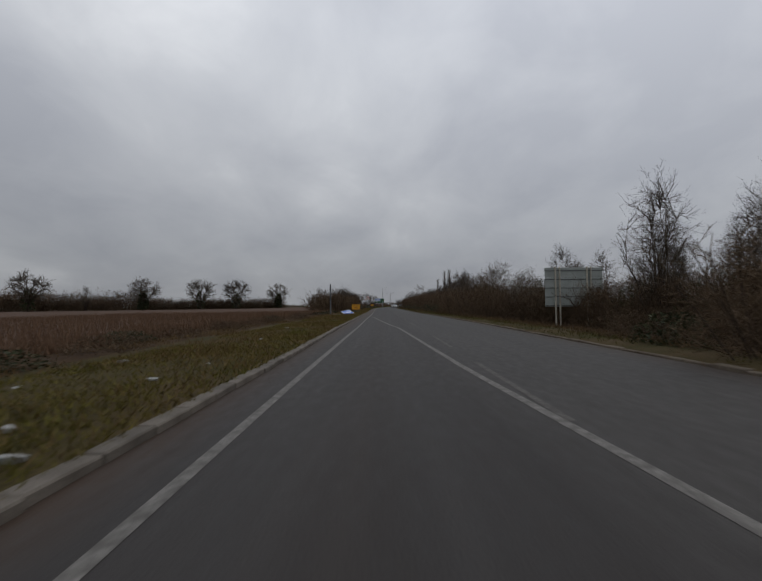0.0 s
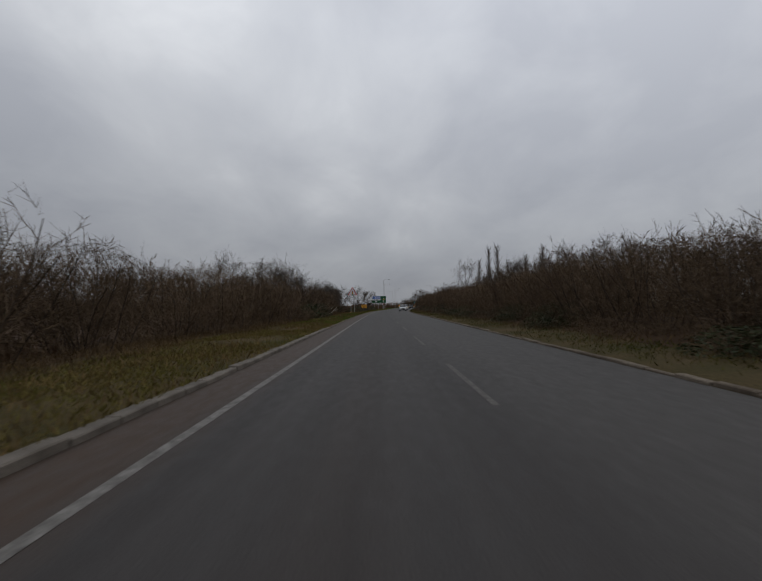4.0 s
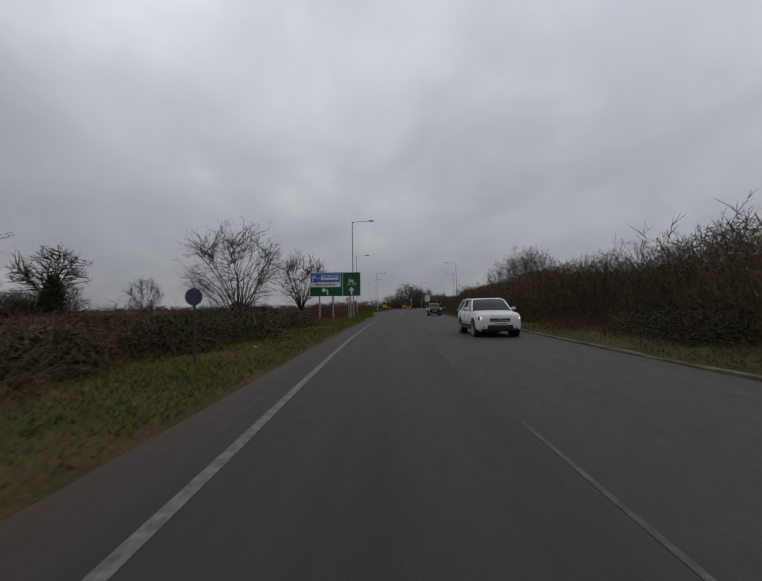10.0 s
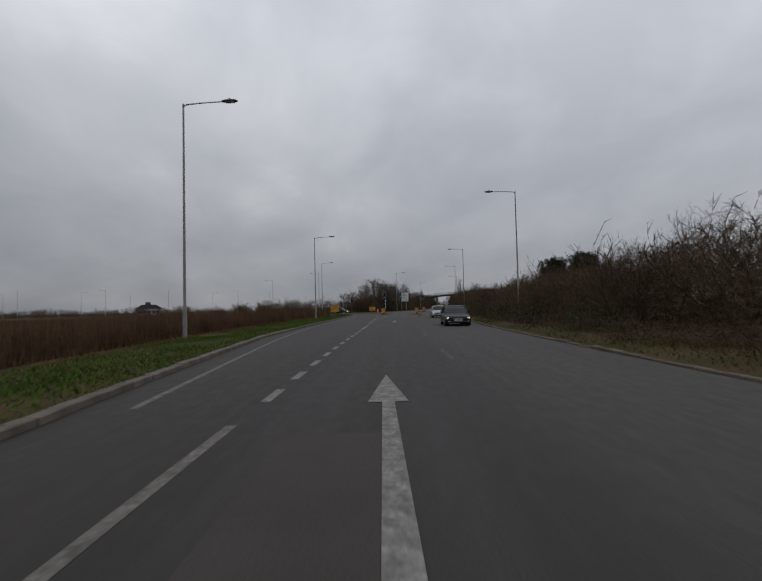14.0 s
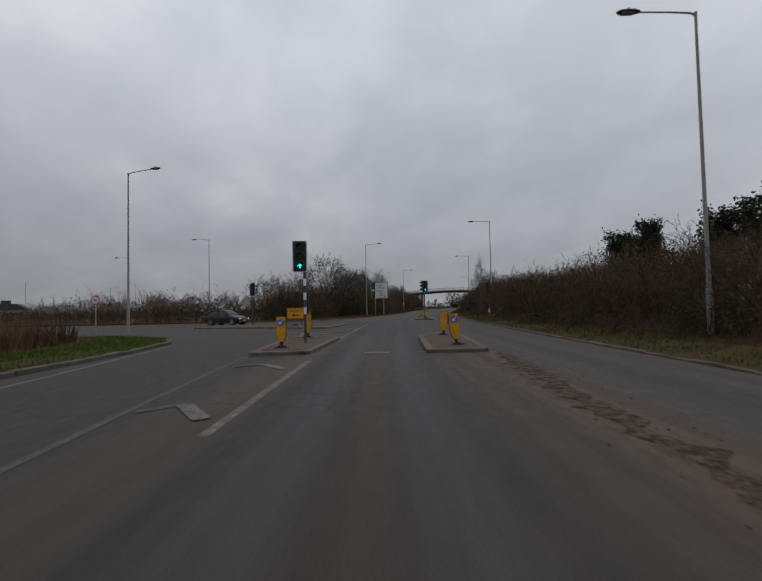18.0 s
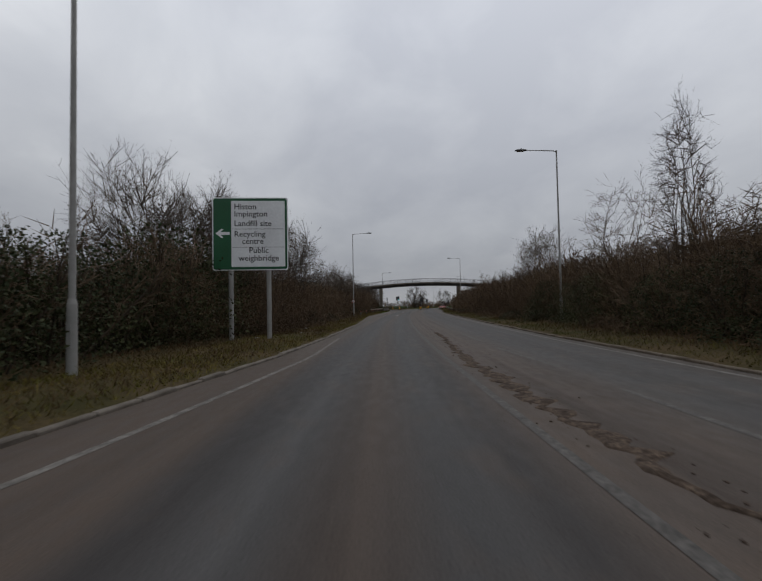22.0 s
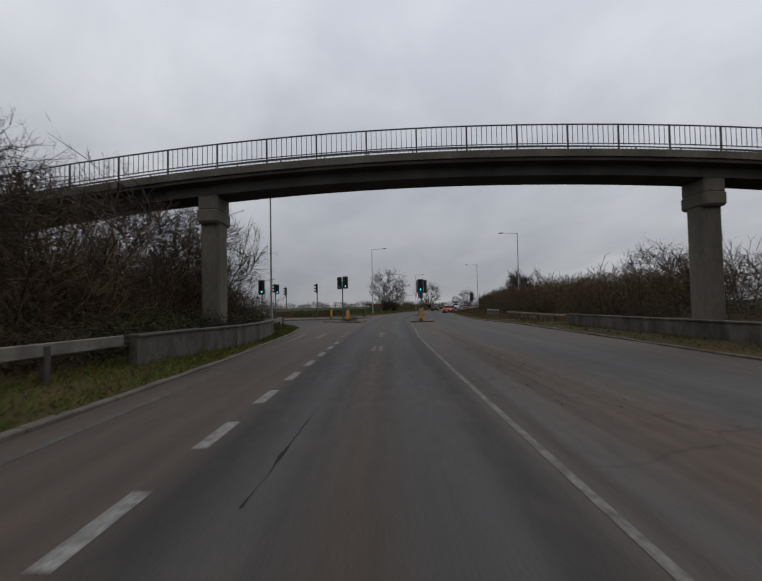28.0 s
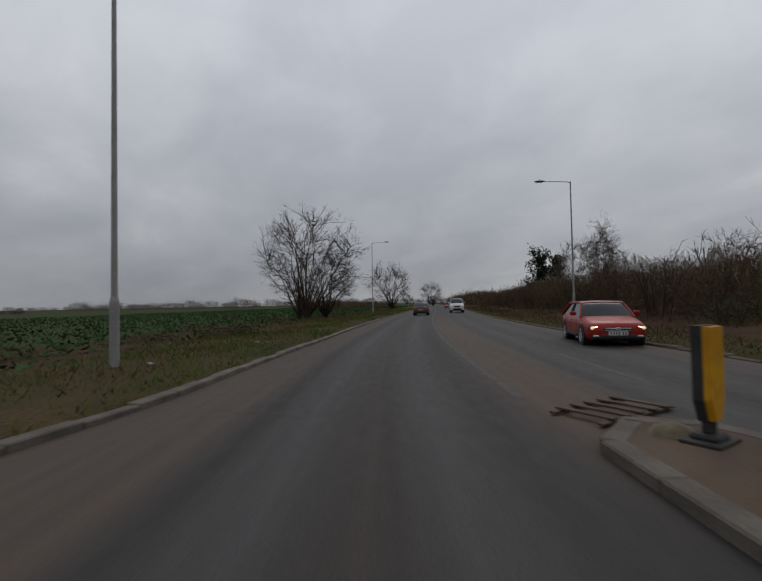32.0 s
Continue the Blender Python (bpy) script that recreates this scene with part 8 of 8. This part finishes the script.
# ---------------------------------------------------------------- vehicles
def car(name, label, L, W, H, colour, style, s, d, turn=0.0, lights=True, rails=False, trim_arches=False, facing_away=False):
    """A car with its nose towards -y: lofted body, glasshouse, wheels, lamps, grille, mirrors."""
    root = thing(name, label, "car", "vehicles on the road")
    M_BODY = paint(name + "_paint", colour)
    hw = W / 2
    Y = lambda f: (f - 0.5) * L
    lift = 0.06 if style == "suv" else 0.0
    zb, zbelt = 0.22 + lift, H * 0.62
    # station: f along, half-width share, bottom, top
    if style == "saloon":
        st = [(0.0, 0.74, 0.34, 0.60), (0.012, 0.84, 0.24, 0.66), (0.05, 0.93, 0.20, 0.70), (0.13, 0.985, 0.2, 0.755), (0.25, 1.0, 0.2, 0.84), (0.31, 1.0, 0.2, 0.90), (0.5, 1.0, 0.2, 0.925), (0.75, 1.0, 0.2, 0.95), (0.87, 0.985, 0.2, 0.97), (0.95, 0.95, 0.22, 0.955), (0.988, 0.88, 0.28, 0.93), (1.0, 0.8, 0.36, 0.86)]
        gh = (0.285, 0.44, 0.66, 0.86)
    elif style == "suv":
        st = [(0.0, 0.82, 0.36, 0.86), (0.01, 0.9, 0.27, 0.93), (0.045, 0.96, 0.25, 0.985), (0.12, 0.99, 0.25, 1.03), (0.24, 1.0, 0.25, 1.07), (0.3, 1.0, 0.25, 1.085), (0.5, 1.0, 0.25, 1.09), (0.75, 1.0, 0.25, 1.11), (0.9, 0.985, 0.25, 1.12), (0.96, 0.95, 0.26, 1.09), (0.99, 0.9, 0.3, 1.02), (1.0, 0.84, 0.4, 0.95)]
        gh = (0.275, 0.43, 0.84, 0.965)
    else:
        st = [(0.0, 0.76, 0.34, 0.64), (0.012, 0.86, 0.24, 0.71), (0.05, 0.94, 0.2, 0.76), (0.12, 0.985, 0.2, 0.82), (0.23, 1.0, 0.2, 0.91), (0.29, 1.0, 0.2, 0.95), (0.5, 1.0, 0.2, 0.97), (0.75, 1.0, 0.2, 1.0), (0.9, 0.985, 0.2, 1.0), (0.96, 0.95, 0.22, 0.98), (0.99, 0.9, 0.28, 0.94), (1.0, 0.82, 0.36, 0.86)]
        gh = (0.26, 0.41, 0.80, 0.965)
    k = H / (1.46 if style == "saloon" else 1.66 if style == "suv" else 1.5)
    st = [(f, w, b * k, t * k) for f, w, b, t in st]
    sh, ring = Shape(), []
    for f, w, b, t in st:
        x = hw * w
        side = [(0, b), (x * 0.86, b), (x * 0.985, b + 0.1), (x, b + (t - b) * 0.42), (x * 0.995, b + (t - b) * 0.62), (x * 0.97, b + (t - b) * 0.86), (x * 0.9, t - 0.02), (x * 0.72, t + 0.012), (0, t + 0.028)]
        full = side + [(-px, pz) for px, pz in reversed(side[1:-1])]
        ring.append([(px, Y(f), pz) for px, pz in full])
    n = len(ring[0])
    sh.add([p for q in ring for p in q], [(i * n + j, i * n + (j + 1) % n, (i + 1) * n + (j + 1) % n, (i + 1) * n + j) for i in range(len(ring) - 1) for j in range(n)] + [tuple(range(n)), tuple(reversed(range((len(ring) - 1) * n, len(ring) * n)))])
    part("body", sh, M_BODY, root, smooth=True)
    top_at = lambda f: float(np.interp(f, [q[0] for q in st], [q[3] for q in st]))
    # glasshouse
    g0, g1, g2, g3 = gh
    zr = H - 0.05
    rows = []
    up = lambda q: top_at(g0) * (1 - q) + zr * q
    for f, share, z in ((g0, 0.0, top_at(g0)), (g0 * 0.52 + g1 * 0.48, 0.5, up(0.53)), (g0 * 0.14 + g1 * 0.86, 0.9, up(0.90)), (g1 + 0.03, 0.99, zr - 0.008), ((g1 + g2) / 2, 1.0, zr), (g2, 0.97, zr - 0.03), ((g2 + g3) / 2, 0.55, (top_at(g3) + zr) / 2 + 0.02), (g3, 0.0, top_at(g3))):
        zl = top_at(f) - 0.03
        wb, wt = hw * 0.91, hw * (0.91 - 0.19 * share)
        z = max(z, zl + 0.005)
        rows.append([(-wb, Y(f), zl), (-(wb * 0.35 + wt * 0.65), Y(f), zl + (z - zl) * 0.62), (-wt, Y(f), z - 0.02), (-wt * 0.8, Y(f), z + 0.012), (0, Y(f), z + 0.03), (wt * 0.8, Y(f), z + 0.012), (wt, Y(f), z - 0.02), (wb * 0.35 + wt * 0.65, Y(f), zl + (z - zl) * 0.62), (wb, Y(f), zl)])
    n = 9
    g = Shape().add([p for q in rows for p in q], [(i * n + j, i * n + j + 1, (i + 1) * n + j + 1, (i + 1) * n + j) for i in range(7) for j in range(8)])
    part("glasshouse", g, M_GLASS, root, "dark tinted glass", smooth=True)
    # roof skin and pillars stand a little proud of the glass
    r = Shape()
    rp = []
    for q in (2, 3, 4, 5):
        rp += [(p[0] * 1.004, p[1], p[2] + 0.012) for p in rows[q][2:7]]
    r.add(rp, [(i * 5 + j, i * 5 + j + 1, i * 5 + j + 6, i * 5 + j + 5) for i in range(3) for j in range(4)])
    part("roof", r, M_BODY, root, smooth=True)
    for sd in (0, 8):
        a, b, c = (0, 1, 2) if sd == 0 else (8, 7, 6)
        off = Vector((-0.008 if sd == 0 else 0.008, 0, 0.004))
        v = lambda q, j: Vector(rows[q][j]) + off
        part("front_pillar", Shape().path([v(0, c), v(1, c), v(2, c), v(3, c)], [0.035, 0.033, 0.033, 0.035], 6), M_BODY, root)
        part("rear_pillar", Shape().path([v(7, c), v(6, c), v(5, c)], [0.06, 0.07, 0.06], 6), M_BODY, root)
        part("door_pillar", Shape().path([v(4, a), v(4, b), v(4, c)], [0.045, 0.04, 0.035], 6), M_TRIM, root)
        part("roof_edge", Shape().path([v(3, c), v(4, c), v(5, c)], [0.035, 0.035, 0.035], 6), M_BODY, root)
        if style == "suv":
            part("side_cladding", Shape().box(((hw - 0.004) * (-1 if sd == 0 else 1), Y(0.49), zb + 0.16), (0.035, L * 0.40, 0.2), 0.015), M_CLAD, root)
            part("rubbing_strip", Shape().box(((hw + 0.006) * (-1 if sd == 0 else 1), Y(0.49), zb + 0.34), (0.02, L * 0.40, 0.05), 0.008), M_CHROME if rails else M_CLAD, root)
        part("sill_strip", Shape().box(((hw + 0.002) * (-1 if sd == 0 else 1), Y(0.53), zb + 0.06), (0.03, L * 0.42, 0.09), 0.012), M_TRIM, root)
        sx = -1 if sd == 0 else 1
        for f in (0.44, 0.66):
            part("door_handle", Shape().box((sx * (hw * 0.985), Y(f + 0.06), top_at(f) - 0.16), (0.03, 0.18, 0.03), 0.01), M_BODY, root)
        for f in (0.335, 0.55, 0.76):
            part("door_seam", Shape().box((sx * (hw - 0.001), Y(f), (zb + top_at(f)) / 2), (0.006, 0.012, top_at(f) - zb - 0.22)), M_TRIM, root)
        m = part("door_mirror", Shape().box((sx * (hw + 0.1), Y(0.335), top_at(0.3) + 0.09), (0.2, 0.12, 0.14), 0.035), M_BODY, root)
        part("mirror_glass", Shape().box((sx * (hw + 0.1), Y(0.335) + 0.062, top_at(0.3) + 0.09), (0.16, 0.006, 0.1), 0.01), M_CHROME, m)
        if rails:
            part("roof_rail", Shape().path([v(3, c) + Vector((0, 0.1, 0.02)), v(4, c) + Vector((0, 0, 0.07)), v(5, c) + Vector((0, 0, 0.03))], [0.018] * 3, 6), M_CHROME, root)
    # wheels
    wr = 0.365 if style == "suv" else 0.325
    wr *= k
    for f in (0.185, 0.79):
        for sx in (-1, 1):
            x, y = sx * (hw - 0.1), Y(f)
            part("wheel_arch", Shape().lathe([(wr - 0.02, -0.2), (wr + 0.065, -0.2), (wr + 0.065, 0.108), (wr - 0.02, 0.108)], 24, "x", (x if sx > 0 else x, y, wr + 0.015)) if sx > 0 else Shape().lathe([(wr - 0.02, 0.2), (wr + 0.065, 0.2), (wr + 0.065, -0.108), (wr - 0.02, -0.108)], 24, "x", (x, y, wr + 0.015)), M_TRIM, root)
            wheel = part("wheel", Shape().lathe([(0.0, -0.11), (wr * 0.72, -0.11), (wr * 0.95, -0.1), (wr, -0.06), (wr, 0.06), (wr * 0.95, 0.1), (wr * 0.7, 0.112), (wr * 0.66, 0.09), (0.0, 0.09)], 26, "x", (x + sx * 0.004, y, wr)) if sx > 0 else Shape().lathe([(0.0, 0.11), (wr * 0.72, 0.11), (wr * 0.95, 0.1), (wr, 0.06), (wr, -0.06), (wr * 0.95, -0.1), (wr * 0.7, -0.112), (wr * 0.66, -0.09), (0.0, -0.09)], 26, "x", (x + sx * 0.004, y, wr)), M_TYRE, root, smooth=True)
            spokes = Shape()
            for q in range(5):
                a = radians(72 * q + 10)
                c_, s_ = math.cos(a), math.sin(a)
                spokes.box((x + sx * 0.1, y + c_ * wr * 0.34, wr + s_ * wr * 0.34), (0.02, wr * 0.62, 0.06), 0.008, Matrix.Rotation(a, 3, "X"))
            spokes.lathe([(wr * 0.6, 0.095 * sx), (wr * 0.68, 0.118 * sx), (wr * 0.68, 0.09 * sx)], 26, "x", (x, y, wr))
            part("rim", spokes, M_RIM, wheel)
    # nose
    fz = st[1][3]
    part("grille", Shape().box((0, Y(0.004), fz * 0.78), (W * 0.46, 0.06, fz * 0.22), 0.03), M_TRIM, root)
    part("lower_intake", Shape().box((0, Y(0.0), fz * 0.47), (W * 0.56, 0.07, fz * 0.17), 0.03), M_TRIM, root)
    for gz in (0.74, 0.83):
        part("grille_bar", Shape().box((0, Y(-0.003), fz * gz), (W * 0.42, 0.05, 0.02), 0.008), M_CHROME, root)
    part("badge", Shape().lathe([(0.0, -0.02), (0.06, -0.02), (0.07, 0.0), (0.0, 0.01)], 16, "y", (0, Y(-0.012), fz * 0.785)), M_CHROME, root)
    part("bumper_skirt", Shape().box((0, Y(0.012), st[1][2] + 0.06), (W * 0.82, 0.16, 0.16), 0.06), M_CLAD, root)
    for q in (-0.32, 0.06):
        part("wiper", Shape().path([(q * W, Y(g0) + 0.03, top_at(g0) + 0.045), (q * W + 0.5, Y(g0) + 0.12, top_at(g0) + 0.085)], [0.011, 0.008], 6), M_TRIM, root)
    plate_ = part("front_plate", Shape().box((0, Y(-0.004), fz * 0.60), (0.52, 0.03, 0.115), 0.006), M_PLATE, root)
    for q in range(6):
        part("plate_bar", Shape().box((-0.2 + q * 0.075 + (0.03 if q > 3 else 0), Y(-0.004) - 0.017, fz * 0.60), (0.045, 0.004, 0.075)), M_BLACK, plate_)
    for sx in (-1, 1):
        hl = part("headlamp", Shape().box((sx * hw * 0.72, Y(0.022), fz * 0.86), (W * 0.19, 0.15, fz * 0.15), 0.05, Matrix.Rotation(radians(-sx * 24), 3, "Z") @ Matrix.Rotation(radians(sx * 8), 3, "Y")), M_LAMPLIT if lights else M_GLASSLENS, root)
        part("lamp_surround", Shape().box((sx * hw * 0.735, Y(0.03), fz * 0.86), (W * 0.225, 0.14, fz * 0.19), 0.05, Matrix.Rotation(radians(-sx * 24), 3, "Z") @ Matrix.Rotation(radians(sx * 8), 3, "Y")), M_TRIM, root)
        if lights:
            part("lit_bulb", Shape().lathe([(0.0, 0.0), (0.04, 0.0), (0.045, 0.02), (0, 0.04)], 14, "y", (sx * hw * 0.68, Y(0.022) - 0.085, fz * 0.86)), M_HEADLAMP, hl, "lit headlamp bulb")
        part("fog_lamp", Shape().box((sx * hw * 0.70, Y(0.004), fz * 0.47), (0.17, 0.08, 0.09), 0.03), M_GLASSLENS, root)
    # tail
    bz = st[-2][3]
    for sx in (-1, 1):
        part("tail_lamp", Shape().box((sx * hw * 0.70, Y(0.99), bz * 0.88), (W * 0.2, 0.1, bz * 0.18), 0.03), M_TAIL, root)
    plate_ = part("rear_plate", Shape().box((0, Y(1.0) + 0.005, bz * 0.66), (0.52, 0.025, 0.115), 0.006), M_YELLOWTXT, root)
    for q in range(6):
        part("plate_bar", Shape().box((-0.2 + q * 0.075 + (0.03 if q > 3 else 0), Y(1.0) + 0.02, bz * 0.66), (0.045, 0.004, 0.075)), M_BLACK, plate_)
    part("rear_bumper", Shape().box((0, Y(0.995), bz * 0.42), (W * 0.8, 0.07, bz * 0.16), 0.03), M_TRIM, root)
    root.matrix_basis = spot(s, d, 0.0, turn)
    return root


car("white_crossover", "white compact crossover with black trim and lit headlamps on the road", 4.15, 1.76, 1.58, (0.62, 0.63, 0.64), "suv", 194.6, 4.4, 2)
car("large_white_suv", "large white sport utility car with roof rails and lit headlamps", 4.95, 1.95, 1.72, (0.66, 0.67, 0.69), "suv", 218.9, 4.35, 2, rails=True)
car("black_suv", "black older sport utility car with roof rails and lit headlamps", 4.3, 1.8, 1.68, (0.007, 0.008, 0.011), "suv", 257.1, 4.5, 1, rails=True)
car("black_saloon", "black saloon car with lit headlamps on the road", 4.6, 1.8, 1.43, (0.013, 0.013, 0.015), "saloon", 292.9, 4.25, 0)
car("silver_saloon", "silver saloon car with dim headlamps on the road", 4.6, 1.8, 1.45, (0.36, 0.37, 0.38), "saloon", 314.0, 4.55, 0)
car("black_hatchback", "black hatchback waiting at the first side road", 4.1, 1.76, 1.48, (0.014, 0.014, 0.018), "hatch", 361.8, -15.6, 75)
car("navy_hatchback", "dark blue family hatchback waiting at the second side road", 4.4, 1.82, 1.66, (0.018, 0.024, 0.05), "hatch", 529.6, -18.7, 78)
car("red_hatchback", "red sporty hatchback with lit headlamps on the road", 4.1, 1.75, 1.41, (0.27, 0.018, 0.010), "hatch", 553.6, 6.55, -8)
car("white_van", "white van with lit headlamps far along the road", 4.8, 1.9, 1.95, (0.6, 0.61, 0.62), "suv", 598, 4.4, 0)
car("grey_hatchback", "dark grey hatchback seen from behind far along the road", 4.2, 1.78, 1.5, (0.07, 0.065, 0.068), "hatch", 588.5, 0.2, 180, lights=False)
car("red_saloon", "dull red car with lit headlamps far along the road", 4.4, 1.78, 1.46, (0.2, 0.03, 0.025), "saloon", 640, 4.4, 0)

# ---------------------------------------------------------------- grass, stalks and crop
def ground_z(s, d):
    z = np.empty_like(s)
    tab_n, tab_b = np.array(NEAR), np.array(BANK)
    o_n, o_b = left(s) - d, d - right(s)
    z = np.where(d < 0, np.interp(o_n, tab_n[:, 0], tab_n[:, 1]), np.interp(o_b, tab_b[:, 0], tab_b[:, 1]))
    rise = np.where((d > 0) & (o_b > 1), bank_rise(s), 1.0)
    return np.where(d > 0, 0.13 + (z - 0.13) * rise, z)


def turf(name, label, n, lo, hi, near_off, far_off, side, height, width, material, seed, lean=0.35, patchy=0.0, bias=1.0, keep=None):
    r = np.random.default_rng(seed)
    s = r.uniform(lo, hi, n)
    o = near_off + (far_off - near_off) * r.uniform(0, 1, n) ** bias
    edge = left(s) if side < 0 else right(s)
    d = edge + side * o
    ok = np.abs(d) < 62
    if patchy:
        f = np.array([noise.noise(Vector((a * 0.22, b * 0.5, seed))) for a, b in zip(s, d)])
        ok &= f > r.uniform(-1, 1, n) * 0.35 + (patchy - 0.5)
    s, d = s[ok], d[ok]
    z = ground_z(s, d) if far_off < 13 else np.maximum(ground_z(s, d), -0.14)
    x, y = at_many(s, d)
    return tagged(new(name, blades(name, x, y, z - 0.01, height, width, material, r, lean)), label, "grass", kind="stuff")


turf("verge_turf", "short green and yellowed winter grass blades on the verge", 130000, -6, 130, 0.12, 4.2, -1, 0.10, 0.014, M_BLADE_G, 1, 0.6, 0.25)
turf("verge_straw", "dry straw-coloured grass on the verge", 100000, -6, 170, 0.2, 6.5, -1, 0.17, 0.011, M_BLADE_D, 2, 0.6, 0.45)
turf("verge_turf", "mown green grass blades on the verge", 45000, 118, 168, 0.10, 3.6, -1, 0.09, 0.015, M_BLADE_L, 13, 0.6, 0.12)
turf("verge_turf", "yellowing grass blades on the verge", 55000, 162, 248, 0.10, 3.8, -1, 0.10, 0.015, M_BLADE_G, 15, 0.6, 0.12)
turf("verge_turf", "mown green grass blades among yellow ones", 32000, 162, 248, 0.10, 3.2, -1, 0.09, 0.015, M_BLADE_L, 16, 0.6, 0.4)
turf("verge_turf", "mown bright green grass blades on the verge", 90000, 244, 345, 0.10, 3.6, -1, 0.09, 0.015, M_BLADE_L, 17, 0.6, 0.12)
turf("verge_straw", "dry straw-coloured grass at the back of the verge", 40000, 150, 345, 2.8, 5.5, -1, 0.22, 0.011, M_BLADE_D, 14, 0.6, 0.4)
turf("verge_turf", "short green winter grass blades under the scrub", 80000, 368, 509, 0.12, 3.2, -1, 0.09, 0.014, M_BLADE_G, 3, 0.6, 0.3)
turf("verge_straw", "dry straw-coloured grass under the scrub", 52000, 368, 509, 0.3, 5.0, -1, 0.20, 0.011, M_BLADE_B, 4, 0.6, 0.35)
turf("verge_turf", "green grass along the low wall and barrier", 26000, 462, 508, 0.1, 2.2, -1, 0.11, 0.014, M_BLADE_L, 18, 0.6, 0.25)
turf("verge_turf", "short green grass beside the crop field", 60000, 530, 640, 0.15, 5.0, -1, 0.12, 0.013, M_BLADE_L, 5, 0.6, 0.45)
turf("verge_straw", "dry grass beside the crop field", 22000, 531, 640, 1.2, 7.0, -1, 0.28, 0.011, M_BLADE_D, 6, 0.5, 0.5)
turf("far_verge_turf", "short rough grass beyond the far kerb", 110000, -6, 640, 0.15, 2.6, 1, 0.11, 0.016, M_BLADE_V, 7, 0.6, 0.25)
turf("far_verge_straw", "tall dry grass at the foot of the bank", 110000, -6, 640, 1.2, 5.6, 1, 0.32, 0.014, M_BLADE_B, 8, 0.45, 0.5)
turf("field_stalks", "dead brown stalks over the open field", 70000, -10, 100, 7.0, 55, -1, 0.62, 0.022, M_FIELD_D, 9, 0.25, 0.3, 1.6)
turf("scrub_straw", "pale dead grass at the edge of the scrub", 34000, 84, 250, 3.2, 6.5, -1, 0.36, 0.012, M_BLADE_B, 10, 0.45, 0.55)
turf("reeds", "tall dry brown reeds beyond the verge", 90000, 246, 341, 4.2, 48, -1, 1.15, 0.020, M_REED, 11, 0.14, 0.0, 1.7)
r = np.random.default_rng(12)
cs_, cd_ = r.uniform(536, 760, 46000), -8.0 - 56 * r.uniform(0, 1, 46000) ** 1.4
cd_ = np.round(cd_ / 0.5) * 0.5 + r.normal(0, 0.08, len(cd_))
x, y = at_many(cs_, cd_)
tagged(new("crop_leaves", leaves("crop_leaves", np.stack([x, y, r.uniform(-0.1, 0.16, len(x))], 1), 0.14, M_CROP, r)), "rows of low green crop leaves across the field", "crop", kind="stuff")
